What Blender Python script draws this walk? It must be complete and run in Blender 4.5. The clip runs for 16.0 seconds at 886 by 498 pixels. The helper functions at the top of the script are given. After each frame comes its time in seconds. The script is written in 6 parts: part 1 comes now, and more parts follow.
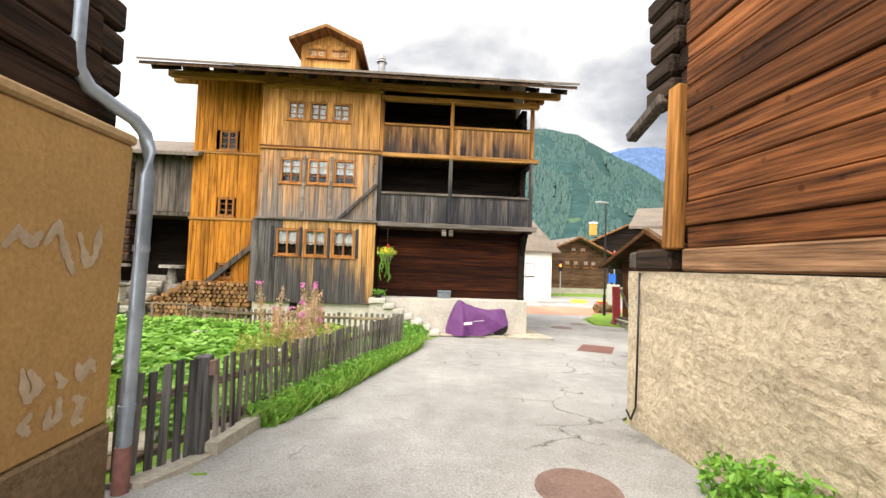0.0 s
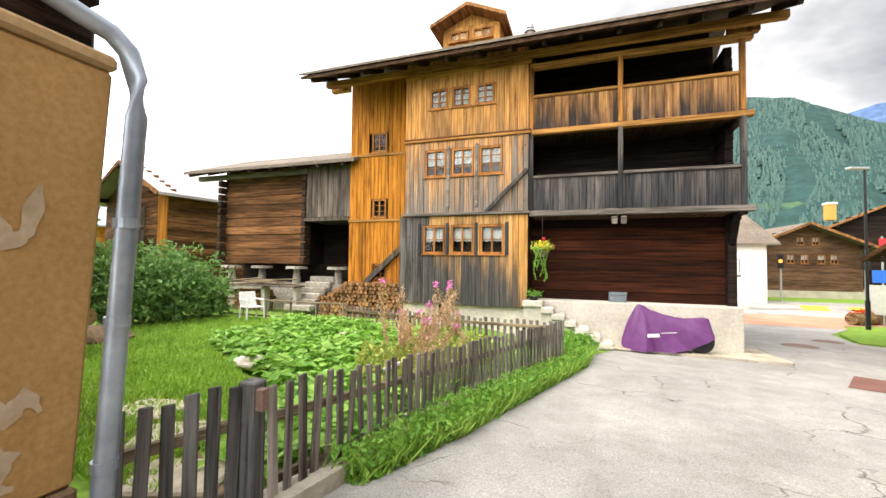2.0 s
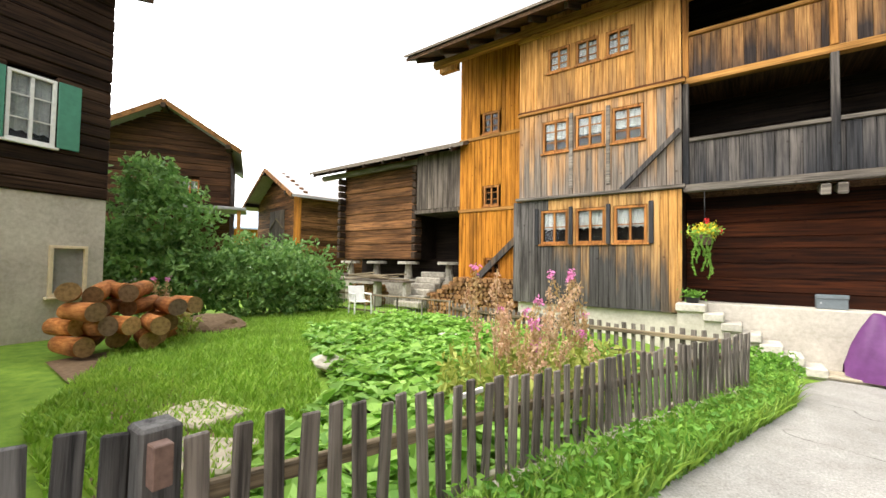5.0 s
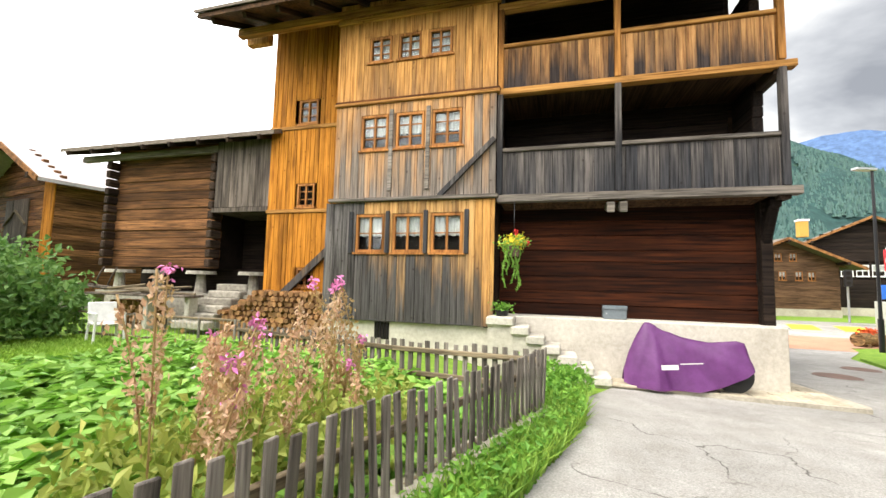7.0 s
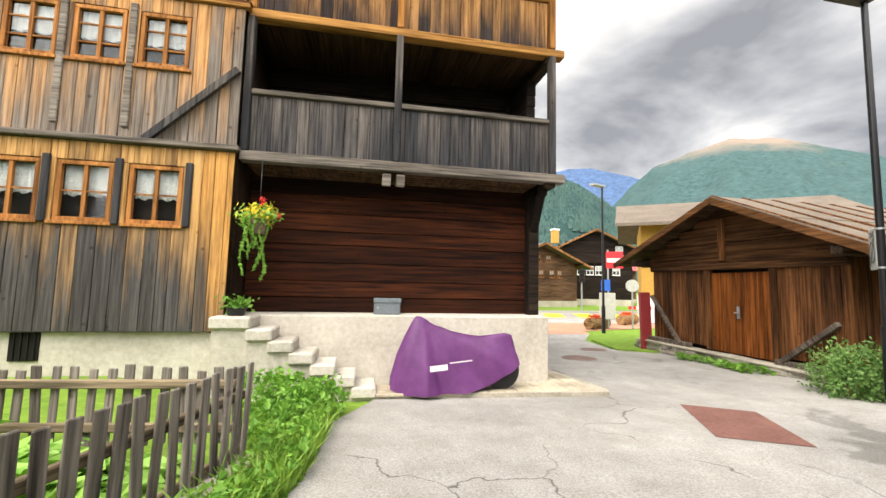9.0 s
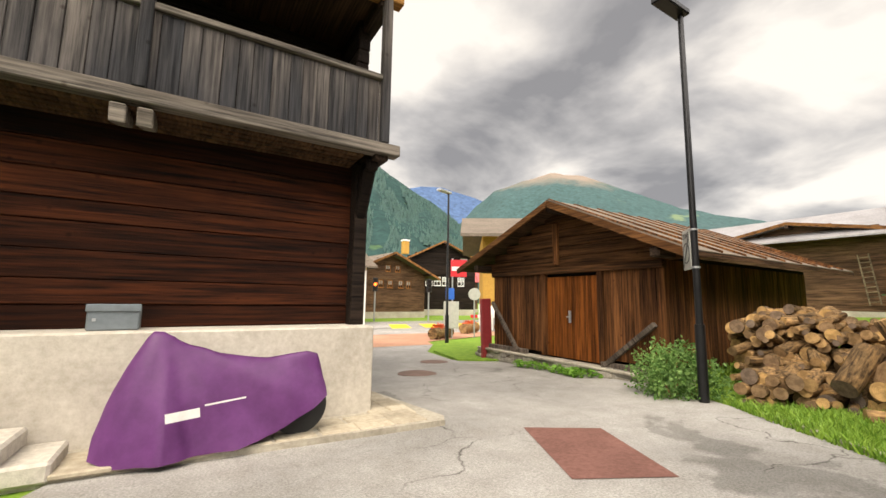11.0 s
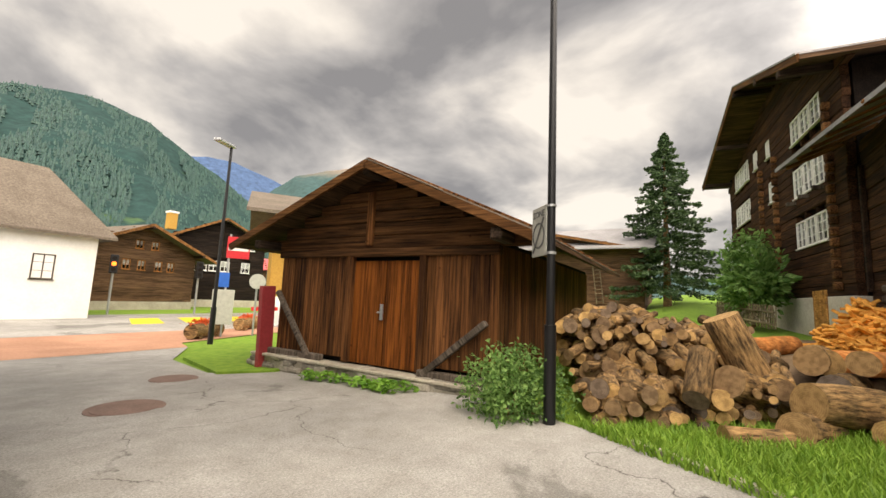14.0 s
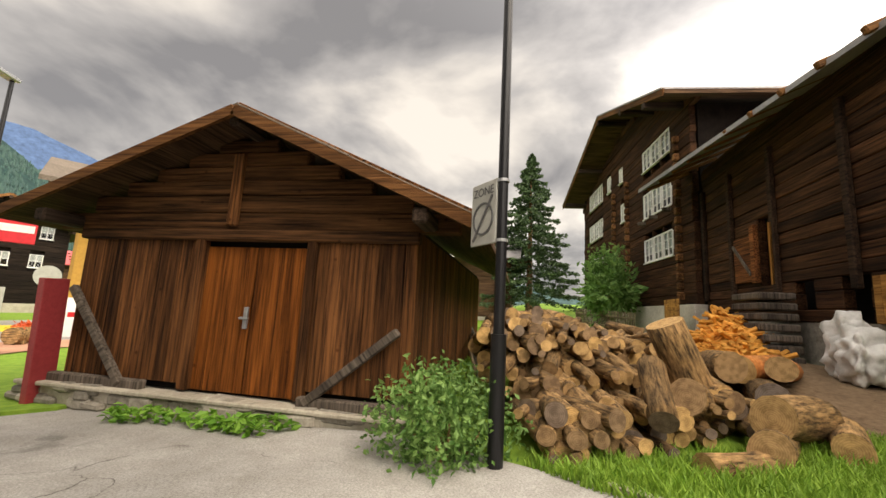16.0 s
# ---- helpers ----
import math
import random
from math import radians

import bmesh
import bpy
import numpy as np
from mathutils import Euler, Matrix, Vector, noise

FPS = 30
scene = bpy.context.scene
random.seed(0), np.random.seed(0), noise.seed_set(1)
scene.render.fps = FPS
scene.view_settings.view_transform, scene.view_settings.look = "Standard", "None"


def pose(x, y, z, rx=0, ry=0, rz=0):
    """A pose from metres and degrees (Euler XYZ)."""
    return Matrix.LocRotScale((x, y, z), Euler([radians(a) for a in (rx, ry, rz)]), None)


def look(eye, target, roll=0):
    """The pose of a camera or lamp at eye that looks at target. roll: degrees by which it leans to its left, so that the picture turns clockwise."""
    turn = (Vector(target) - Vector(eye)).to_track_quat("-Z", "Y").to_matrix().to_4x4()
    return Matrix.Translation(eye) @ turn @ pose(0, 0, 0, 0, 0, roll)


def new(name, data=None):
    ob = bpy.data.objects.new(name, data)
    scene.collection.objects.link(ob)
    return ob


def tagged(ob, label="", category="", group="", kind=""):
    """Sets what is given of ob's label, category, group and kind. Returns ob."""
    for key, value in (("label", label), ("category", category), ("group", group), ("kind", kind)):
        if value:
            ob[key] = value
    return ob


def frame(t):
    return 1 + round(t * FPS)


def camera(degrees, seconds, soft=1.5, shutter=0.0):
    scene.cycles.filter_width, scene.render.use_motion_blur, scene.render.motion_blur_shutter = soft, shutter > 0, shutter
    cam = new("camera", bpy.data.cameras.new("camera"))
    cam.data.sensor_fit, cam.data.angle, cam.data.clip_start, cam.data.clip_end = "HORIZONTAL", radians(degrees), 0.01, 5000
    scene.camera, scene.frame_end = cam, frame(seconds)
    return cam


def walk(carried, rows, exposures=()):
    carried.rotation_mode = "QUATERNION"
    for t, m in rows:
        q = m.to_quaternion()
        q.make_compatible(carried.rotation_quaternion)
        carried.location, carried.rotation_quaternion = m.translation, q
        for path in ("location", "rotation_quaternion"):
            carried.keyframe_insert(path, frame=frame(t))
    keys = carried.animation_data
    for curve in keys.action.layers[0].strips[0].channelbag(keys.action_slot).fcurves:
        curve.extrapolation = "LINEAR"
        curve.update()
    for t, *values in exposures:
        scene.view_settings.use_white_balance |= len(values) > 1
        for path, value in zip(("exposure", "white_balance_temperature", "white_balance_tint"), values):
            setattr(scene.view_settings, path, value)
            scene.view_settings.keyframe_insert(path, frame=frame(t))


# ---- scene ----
cam = camera(95.2, 16.0)
PATH = [
    (0, (0.279, -0.399, 1.721), (0.404, 1.595, 1.805), 2.0),
    (0.5, (0.265, 0.121, 1.701), (0.299, 2.119, 1.773), 1.7),
    (1, (0.295, 0.605, 1.696), (0.135, 2.598, 1.762), 1.4),
    (1.5, (0.296, 1.069, 1.63), (-0.115, 3.025, 1.705), 1.1),
    (2, (0.384, 1.451, 1.589), (-0.276, 3.337, 1.663), 0.8),
    (2.5, (0.417, 1.746, 1.547), (-0.442, 3.551, 1.623), 0.9),
    (3, (0.316, 2.06, 1.45), (-0.686, 3.79, 1.527), 0.6),
    (3.2, (0.261, 2.188, 1.433), (-0.79, 3.887, 1.503), 0.9),
    (4.25, (0.06, 2.74, 1.395), (-1.16, 4.32, 1.468), 0.9),
    (5.3, (-0.081, 3.248, 1.353), (-1.232, 4.882, 1.433), 0.9),
    (5.5, (-0.062, 3.407, 1.365), (-1.158, 5.076, 1.461), 1.1),
    (6, (-0.057, 3.807, 1.337), (-0.985, 5.574, 1.471), 1.5),
    (6.5, (-0.041, 4.2, 1.335), (-0.783, 6.051, 1.49), 1.5),
    (7, (0.104, 4.688, 1.292), (-0.435, 6.608, 1.45), 1.4),
    (7.5, (0.246, 5.165, 1.219), (-0.054, 7.137, 1.37), 1.2),
    (8, (0.428, 5.656, 1.146), (0.383, 7.649, 1.307), 0.9),
    (8.5, (0.661, 6.082, 1.148), (0.833, 8.068, 1.314), 1.0),
    (9, (0.869, 6.571, 1.141), (1.24, 8.529, 1.314), 1.3),
    (9.5, (1.138, 6.996, 1.114), (1.697, 8.909, 1.287), 1.7),
    (10, (1.358, 7.419, 1.086), (2.092, 9.272, 1.258), 2.0),
    (10.2, (1.478, 7.552, 1.053), (2.268, 9.379, 1.247), 1.9),
    (12.3, (2.679, 9.016, 0.955), (4.051, 10.454, 1.181), 1.4),
    (12.5, (2.777, 9.163, 0.951), (4.187, 10.565, 1.167), 2.1),
    (13, (3.083, 9.494, 0.938), (4.598, 10.78, 1.164), 2.1),
    (13.5, (3.412, 9.8, 0.934), (5.031, 10.951, 1.168), 2.2),
    (14, (3.722, 10.115, 0.92), (5.432, 11.125, 1.161), 2.5),
    (14.5, (4.023, 10.407, 0.881), (5.811, 11.267, 1.135), 2.9),
    (15, (4.33, 10.698, 0.868), (6.182, 11.403, 1.142), 2.9),
    (15.5, (4.598, 11.015, 0.862), (6.499, 11.564, 1.157), 2.8),
    (16, (4.889, 11.307, 0.828), (6.824, 11.71, 1.134), 3.0),
]
EXPOSURES = [(0.0, 0.98, 6700, 10), (3.0, 1.05, 6700, 10), (6.0, 1.05, 6600, 8), (9.0, 0.9, 6800, 10), (12.3, 0.5, 7500, 12), (16.0, 0.48, 7600, 12)]
walk(cam, [(t, look(eye, target, roll)) for t, eye, target, roll in PATH], EXPOSURES)

# ---- world and sun ----
world = bpy.data.worlds.new("world")
scene.world = world
world.use_nodes = True
wn, wl = world.node_tree.nodes, world.node_tree.links
wn.clear()
SUN_EL, SUN_AZ = 58.0, 222.0
sky = wn.new("ShaderNodeTexSky")
sky.sky_type, sky.sun_disc, sky.sun_elevation, sky.sun_rotation = "NISHITA", False, radians(SUN_EL), radians(SUN_AZ)
w_co = wn.new("ShaderNodeTexCoord")
w_sep = wn.new("ShaderNodeSeparateXYZ")
wl.new(w_co.outputs["Generated"], w_sep.inputs[0])
w_add = wn.new("ShaderNodeMath")
w_add.operation, w_add.inputs[1].default_value = "ADD", 0.22
wl.new(w_sep.outputs["Z"], w_add.inputs[0])
w_div = wn.new("ShaderNodeVectorMath")
w_div.operation = "DIVIDE"
w_comb = wn.new("ShaderNodeCombineXYZ")
for k in range(3):
    wl.new(w_add.outputs[0], w_comb.inputs[k])
wl.new(w_co.outputs["Generated"], w_div.inputs[0])
wl.new(w_comb.outputs[0], w_div.inputs[1])
w_noise = wn.new("ShaderNodeTexNoise")
w_noise.inputs["Scale"].default_value, w_noise.inputs["Detail"].default_value = 1.5, 7.0
w_noise.inputs["Roughness"].default_value, w_noise.inputs["Distortion"].default_value = 0.5, 0.25
wl.new(w_div.outputs[0], w_noise.inputs["Vector"])
w_ramp = wn.new("ShaderNodeValToRGB")
w_ramp.color_ramp.elements[0].position, w_ramp.color_ramp.elements[0].color = 0.36, (0.33, 0.34, 0.37, 1)
w_ramp.color_ramp.elements[1].position, w_ramp.color_ramp.elements[1].color = 0.60, (1.15, 1.14, 1.12, 1)
w_mid = w_ramp.color_ramp.elements.new(0.47)
w_mid.color = (0.62, 0.63, 0.66, 1)
wl.new(w_noise.outputs["Fac"], w_ramp.inputs[0])
w_skybg, w_cloud, w_mix, w_out = wn.new("ShaderNodeBackground"), wn.new("ShaderNodeBackground"), wn.new("ShaderNodeMixShader"), wn.new("ShaderNodeOutputWorld")
w_skybg.inputs["Strength"].default_value = 0.12
# the cloud sheet is thinner, and so brighter, towards the sun
w_dot, w_map = wn.new("ShaderNodeVectorMath"), wn.new("ShaderNodeMapRange")
w_dot.operation, w_dot.inputs[1].default_value = "DOT_PRODUCT", (math.sin(radians(SUN_AZ)), math.cos(radians(SUN_AZ)), 0.35)
w_map.interpolation_type = "SMOOTHSTEP"
for k, v in ((1, -0.55), (2, 0.85), (3, 0.62), (4, 3.6)):
    w_map.inputs[k].default_value = v
wl.new(w_co.outputs["Generated"], w_dot.inputs[0])
wl.new(w_dot.outputs["Value"], w_map.inputs[0])
wl.new(w_map.outputs[0], w_cloud.inputs["Strength"])
w_mix.inputs[0].default_value = 0.93
wl.new(sky.outputs[0], w_skybg.inputs["Color"])
wl.new(w_ramp.outputs[0], w_cloud.inputs["Color"])
wl.new(w_skybg.outputs[0], w_mix.inputs[1])
wl.new(w_cloud.outputs[0], w_mix.inputs[2])
wl.new(w_mix.outputs[0], w_out.inputs["Surface"])
sun_data = bpy.data.lights.new("sun", "SUN")
sun_data.energy, sun_data.angle, sun_data.color = 2.3, radians(40), (1.0, 0.92, 0.80)
sun = new("sun", sun_data)
SUN_FROM = Vector((math.sin(radians(SUN_AZ)) * math.cos(radians(SUN_EL)), math.cos(radians(SUN_AZ)) * math.cos(radians(SUN_EL)), math.sin(radians(SUN_EL))))
sun.matrix_world = look(tuple(SUN_FROM * 60), (0, 0, 0))

# ---- materials ----
R = random.Random(7)


def base_mat(name, rough=0.8, metal=0.0):
    m = bpy.data.materials.new(name)
    m.use_nodes = True
    n, l = m.node_tree.nodes, m.node_tree.links
    b = n["Principled BSDF"]
    b.inputs["Roughness"].default_value, b.inputs["Metallic"].default_value = rough, metal
    b.inputs["Specular IOR Level"].default_value = 0.5 if metal or rough < 0.75 else 0.22
    return m, n, l, b


def ramp(n, l, source, stops):
    r = n.new("ShaderNodeValToRGB")
    e = r.color_ramp.elements
    e[0].position, e[0].color = stops[0][0], (*stops[0][1], 1)
    e[1].position, e[1].color = stops[-1][0], (*stops[-1][1], 1)
    for p, c in stops[1:-1]:
        x = e.new(p)
        x.color = (*c, 1)
    l.new(source, r.inputs[0])
    return r.outputs[0]


def noise_of(n, l, vector, scale, detail=4.0, rough=0.6):
    t = n.new("ShaderNodeTexNoise")
    t.inputs["Scale"].default_value, t.inputs["Detail"].default_value, t.inputs["Roughness"].default_value = scale, detail, rough
    l.new(vector, t.inputs["Vector"])
    return t.outputs["Fac"]


def mixed(n, l, fac, a, b, mode="MIX"):
    x = n.new("ShaderNodeMix")
    x.data_type, x.blend_type = "RGBA", mode
    if isinstance(fac, float):
        x.inputs[0].default_value = fac
    else:
        l.new(fac, x.inputs[0])
    for s, v in ((6, a), (7, b)):
        if isinstance(v, tuple):
            x.inputs[s].default_value = (*v, 1)
        else:
            l.new(v, x.inputs[s])
    return x.outputs[2]


def maths(n, l, op, a, b=0.0, clamp=False):
    x = n.new("ShaderNodeMath")
    x.operation, x.use_clamp = op, clamp
    for k, v in enumerate((a, b)):
        if isinstance(v, (int, float)):
            x.inputs[k].default_value = v
        else:
            l.new(v, x.inputs[k])
    return x.outputs[0]


def bump(n, l, b, height, strength=0.3, distance=0.02):
    x = n.new("ShaderNodeBump")
    x.inputs["Strength"].default_value, x.inputs["Distance"].default_value = strength, distance
    l.new(height, x.inputs["Height"])
    l.new(x.outputs[0], b.inputs["Normal"])


def wood(name, dark, light, axis="z", weather=None, spread=0.5, rough=0.8):
    """Grained wood along an axis; weather = (colour, z from, z to, amount): bleached or blackened boards between two heights."""
    m, n, l, b = base_mat(name, rough)
    co, info, mp = n.new("ShaderNodeTexCoord"), n.new("ShaderNodeObjectInfo"), n.new("ShaderNodeMapping")
    off = n.new("ShaderNodeVectorMath")
    off.operation, off.inputs[1].default_value = "MULTIPLY_ADD", (37, 53, 71)
    l.new(info.outputs["Random"], off.inputs[0])
    l.new(co.outputs["Object"], off.inputs[2])
    mp.inputs["Scale"].default_value = {"z": (26, 26, 0.9), "x": (0.9, 26, 26), "y": (26, 0.9, 26)}[axis]
    l.new(off.outputs[0], mp.inputs["Vector"])
    g = noise_of(n, l, mp.outputs[0], 1.0, 6.0, 0.65)
    mp2 = n.new("ShaderNodeMapping")
    mp2.inputs["Scale"].default_value = {"z": (3, 3, 0.5), "x": (0.5, 3, 3), "y": (3, 0.5, 3)}[axis]
    l.new(off.outputs[0], mp2.inputs["Vector"])
    big = noise_of(n, l, mp2.outputs[0], 1.0, 4.0, 0.6)
    mid = tuple((a + c) / 2 for a, c in zip(dark, light))
    col = ramp(n, l, g, [(0.34, tuple(c * 0.6 for c in dark)), (0.5, mid), (0.64, light)])
    stain = ramp(n, l, big, [(0.34, (0.26, 0.24, 0.23)), (0.56, (1, 1, 1))])
    col = mixed(n, l, 0.75, col, stain, "MULTIPLY")
    if weather:
        wc, z0, z1, amount = weather
        geo, sp = n.new("ShaderNodeNewGeometry"), n.new("ShaderNodeSeparateXYZ")
        l.new(geo.outputs["Position"], sp.inputs[0])
        f = maths(n, l, "DIVIDE", maths(n, l, "SUBTRACT", sp.outputs["Z"], z0), z1 - z0)
        f = maths(n, l, "ADD", f, maths(n, l, "MULTIPLY", maths(n, l, "SUBTRACT", big, 0.5), 1.9))
        f = maths(n, l, "ADD", f, maths(n, l, "MULTIPLY", maths(n, l, "SUBTRACT", info.outputs["Random"], 0.5), 0.75))
        f = maths(n, l, "SUBTRACT", 1.0, f, True)
        f = maths(n, l, "MULTIPLY", f, amount, True)
        wcol = ramp(n, l, g, [(0.36, tuple(c * 0.35 for c in wc)), (0.64, wc)])
        col = mixed(n, l, f, col, wcol)
    v = maths(n, l, "ADD", maths(n, l, "MULTIPLY", info.outputs["Random"], spread), 1.0 - spread / 2)
    hs = n.new("ShaderNodeHueSaturation")
    l.new(v, hs.inputs["Value"])
    l.new(col, hs.inputs["Color"])
    vor = n.new("ShaderNodeTexVoronoi")
    vor.inputs["Scale"].default_value = 3.2
    l.new(off.outputs[0], vor.inputs["Vector"])
    knot = ramp(n, l, vor.outputs["Distance"], [(0.05, (0.3, 0.24, 0.2)), (0.11, (1, 1, 1))])
    l.new(mixed(n, l, 0.7, hs.outputs[0], knot, "MULTIPLY"), b.inputs["Base Color"])
    b.inputs["Specular IOR Level"].default_value = 0.12
    bump(n, l, b, g, 0.7, 0.02)
    return m


def rough_mat(name, stops, scale, big_scale=0.8, rough=0.85, bump_s=0.3, bump_d=0.02, stain=0.5, metal=0.0, spread=0.0, stretch=(1, 1, 1)):
    """Mottled mineral or painted surface with fine grain and large stains."""
    m, n, l, b = base_mat(name, rough, metal)
    co, mp = n.new("ShaderNodeNewGeometry"), n.new("ShaderNodeMapping")
    mp.inputs["Scale"].default_value = stretch
    l.new(co.outputs["Position"], mp.inputs["Vector"])
    g = noise_of(n, l, mp.outputs[0], scale, 6.0, 0.65)
    big = noise_of(n, l, mp.outputs[0], big_scale, 5.0, 0.6)
    col = ramp(n, l, g, stops)
    st = ramp(n, l, big, [(0.35, (0.5, 0.48, 0.46)), (0.62, (1, 1, 1))])
    col = mixed(n, l, stain, col, st, "MULTIPLY")
    if spread:
        info, hs = n.new("ShaderNodeObjectInfo"), n.new("ShaderNodeHueSaturation")
        l.new(maths(n, l, "ADD", maths(n, l, "MULTIPLY", info.outputs["Random"], spread), 1 - spread / 2), hs.inputs["Value"])
        l.new(col, hs.inputs["Color"])
        col = hs.outputs[0]
    l.new(col, b.inputs["Base Color"])
    if bump_s:
        bump(n, l, b, g, bump_s, bump_d)
    return m


def leaf_mat(name, dark, light, trans=0.25):
    m, n, l, b = base_mat(name, 0.6)
    geo = n.new("ShaderNodeNewGeometry")
    col = ramp(n, l, geo.outputs["Random Per Island"], [(0.0, dark), (1.0, light)])
    big = noise_of(n, l, geo.outputs["Position"], 1.3, 3.0)
    col = mixed(n, l, 0.6, col, ramp(n, l, big, [(0.35, (0.55, 0.6, 0.5)), (0.65, (1, 1, 1))]), "MULTIPLY")
    l.new(col, b.inputs["Base Color"])
    tr, mx = n.new("ShaderNodeBsdfTranslucent"), n.new("ShaderNodeMixShader")
    l.new(col, tr.inputs["Color"])
    mx.inputs[0].default_value = trans
    l.new(b.outputs[0], mx.inputs[1])
    l.new(tr.outputs[0], mx.inputs[2])
    l.new(mx.outputs[0], n["Material Output"].inputs["Surface"])
    return m


def plain(name, color, rough=0.5, metal=0.0, emit=0.0):
    m, n, l, b = base_mat(name, rough, metal)
    geo = n.new("ShaderNodeNewGeometry")
    g = noise_of(n, l, geo.outputs["Position"], 9.0, 4.0)
    l.new(ramp(n, l, g, [(0.3, tuple(c * 0.78 for c in color)), (0.7, color)]), b.inputs["Base Color"])
    if emit:
        b.inputs["Emission Color"].default_value, b.inputs["Emission Strength"].default_value = (*color, 1), emit
    return m


def log_mats():
    """Bark furrowed along the log, and sawn ends with rings, cracks and a grey or fresh tint by log."""
    out = []
    for name, dark, light, furrow in (("bark", (0.045, 0.028, 0.014), (0.38, 0.25, 0.12), 0.8), ("peeled_log", (0.26, 0.09, 0.025), (0.52, 0.24, 0.08), 0.3)):
        m, n, l, b = base_mat(name, 0.9)
        co, info, mp = n.new("ShaderNodeTexCoord"), n.new("ShaderNodeObjectInfo"), n.new("ShaderNodeMapping")
        off = n.new("ShaderNodeVectorMath")
        off.operation, off.inputs[1].default_value = "MULTIPLY_ADD", (17, 29, 41)
        l.new(info.outputs["Random"], off.inputs[0])
        l.new(co.outputs["Object"], off.inputs[2])
        mp.inputs["Scale"].default_value = (24, 5, 24)
        l.new(off.outputs[0], mp.inputs["Vector"])
        g, big = noise_of(n, l, mp.outputs[0], 1.0, 5.0, 0.65), noise_of(n, l, off.outputs[0], 3.5, 4.0, 0.6)
        col = ramp(n, l, g, [(0.36, dark), (0.52, tuple((p + q) / 2 for p, q in zip(dark, light))), (0.68, light)])
        col = mixed(n, l, 0.7, col, ramp(n, l, big, [(0.36, (0.45, 0.42, 0.40)), (0.6, (1.25, 1.1, 0.95))]), "MULTIPLY")
        hs = n.new("ShaderNodeHueSaturation")
        l.new(maths(n, l, "ADD", maths(n, l, "MULTIPLY", info.outputs["Random"], 0.8), 0.55), hs.inputs["Value"])
        l.new(col, hs.inputs["Color"])
        l.new(hs.outputs[0], b.inputs["Base Color"])
        bump(n, l, b, g, 0.9 * furrow, 0.025)
        out.append(m)
    m, n, l, b = base_mat("cut_wood_end", 0.85)
    co, info, flat, ln = n.new("ShaderNodeTexCoord"), n.new("ShaderNodeObjectInfo"), n.new("ShaderNodeVectorMath"), n.new("ShaderNodeVectorMath")
    flat.operation, flat.inputs[1].default_value, ln.operation = "MULTIPLY", (1, 0, 1), "LENGTH"
    l.new(co.outputs["Object"], flat.inputs[0])
    l.new(flat.outputs[0], ln.inputs[0])
    nz = noise_of(n, l, co.outputs["Object"], 14, 4.0)
    ring = maths(n, l, "SINE", maths(n, l, "ADD", maths(n, l, "MULTIPLY", ln.outputs["Value"], 330.0), maths(n, l, "MULTIPLY", nz, 9.0)))
    fresh = ramp(n, l, info.outputs["Random"], [(0.0, (0.16, 0.13, 0.11)), (0.35, (0.30, 0.19, 0.10)), (1.0, (0.66, 0.42, 0.17))])
    col = mixed(n, l, 0.35, fresh, ramp(n, l, ring, [(0.0, (0.5, 0.42, 0.34)), (0.9, (1, 1, 1))]), "MULTIPLY")
    col = mixed(n, l, 0.7, col, ramp(n, l, nz, [(0.36, (0.42, 0.40, 0.38)), (0.6, (1, 1, 1))]), "MULTIPLY")
    l.new(col, b.inputs["Base Color"])
    out.append(m)
    return out


M = {}
M["bark"], M["peeled"], M["cut"] = log_mats()
M["facade3"] = wood("facade_wood_top", (0.36, 0.15, 0.035), (0.62, 0.33, 0.105), "z", ((0.30, 0.17, 0.08), 5.2, 6.3, 0.7), 0.28)
M["facade2"] = wood("facade_wood_middle", (0.32, 0.145, 0.05), (0.52, 0.295, 0.125), "z", ((0.24, 0.205, 0.175), 3.3, 5.3, 0.95), 0.25)
M["facade1"] = wood("facade_wood_ground", (0.33, 0.16, 0.05), (0.55, 0.33, 0.13), "z", ((0.095, 0.088, 0.085), 1.1, 2.6, 1.0), 0.25)
M["facade1g"] = wood("facade_wood_grey", (0.05, 0.046, 0.045), (0.17, 0.155, 0.145), "z", spread=0.35)
M["facade1o"] = wood("facade_wood_fresh", (0.40, 0.18, 0.05), (0.66, 0.36, 0.11), "z", ((0.12, 0.10, 0.085), 0.4, 2.0, 0.95), 0.25)
M["annex"] = wood("annex_wood", (0.34, 0.12, 0.012), (0.54, 0.225, 0.03), "z", spread=0.25)
M["balc_up"] = wood("balcony_wood_top", (0.25, 0.11, 0.04), (0.50, 0.27, 0.10), "z", ((0.06, 0.045, 0.04), 5.5, 6.45, 1.0), 0.3)
M["balc_low"] = wood("balcony_wood_grey", (0.04, 0.036, 0.034), (0.15, 0.13, 0.115), "z", ((0.045, 0.046, 0.052), 3.0, 4.3, 0.9), 0.3)
M["grey_beam"] = wood("grey_beam_wood", (0.10, 0.09, 0.08), (0.28, 0.24, 0.20), "x")
M["gold_beam"] = wood("golden_beam_wood", (0.28, 0.12, 0.03), (0.52, 0.27, 0.08), "x")
M["log_red"] = wood("red_brown_log", (0.035, 0.013, 0.006), (0.22, 0.080, 0.026), "x", spread=1.0)
# red-brown wood darkened further: part of the balcony's shade is in the colour
M["log_wall"] = wood("shade_darkened_red_log", (0.006, 0.003, 0.002), (0.065, 0.017, 0.0055), "x", spread=1.2)
M["log_dark"] = wood("dark_log", (0.010, 0.006, 0.005), (0.055, 0.031, 0.018), "x", spread=0.7)
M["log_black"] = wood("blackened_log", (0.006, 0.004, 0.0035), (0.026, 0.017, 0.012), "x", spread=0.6)
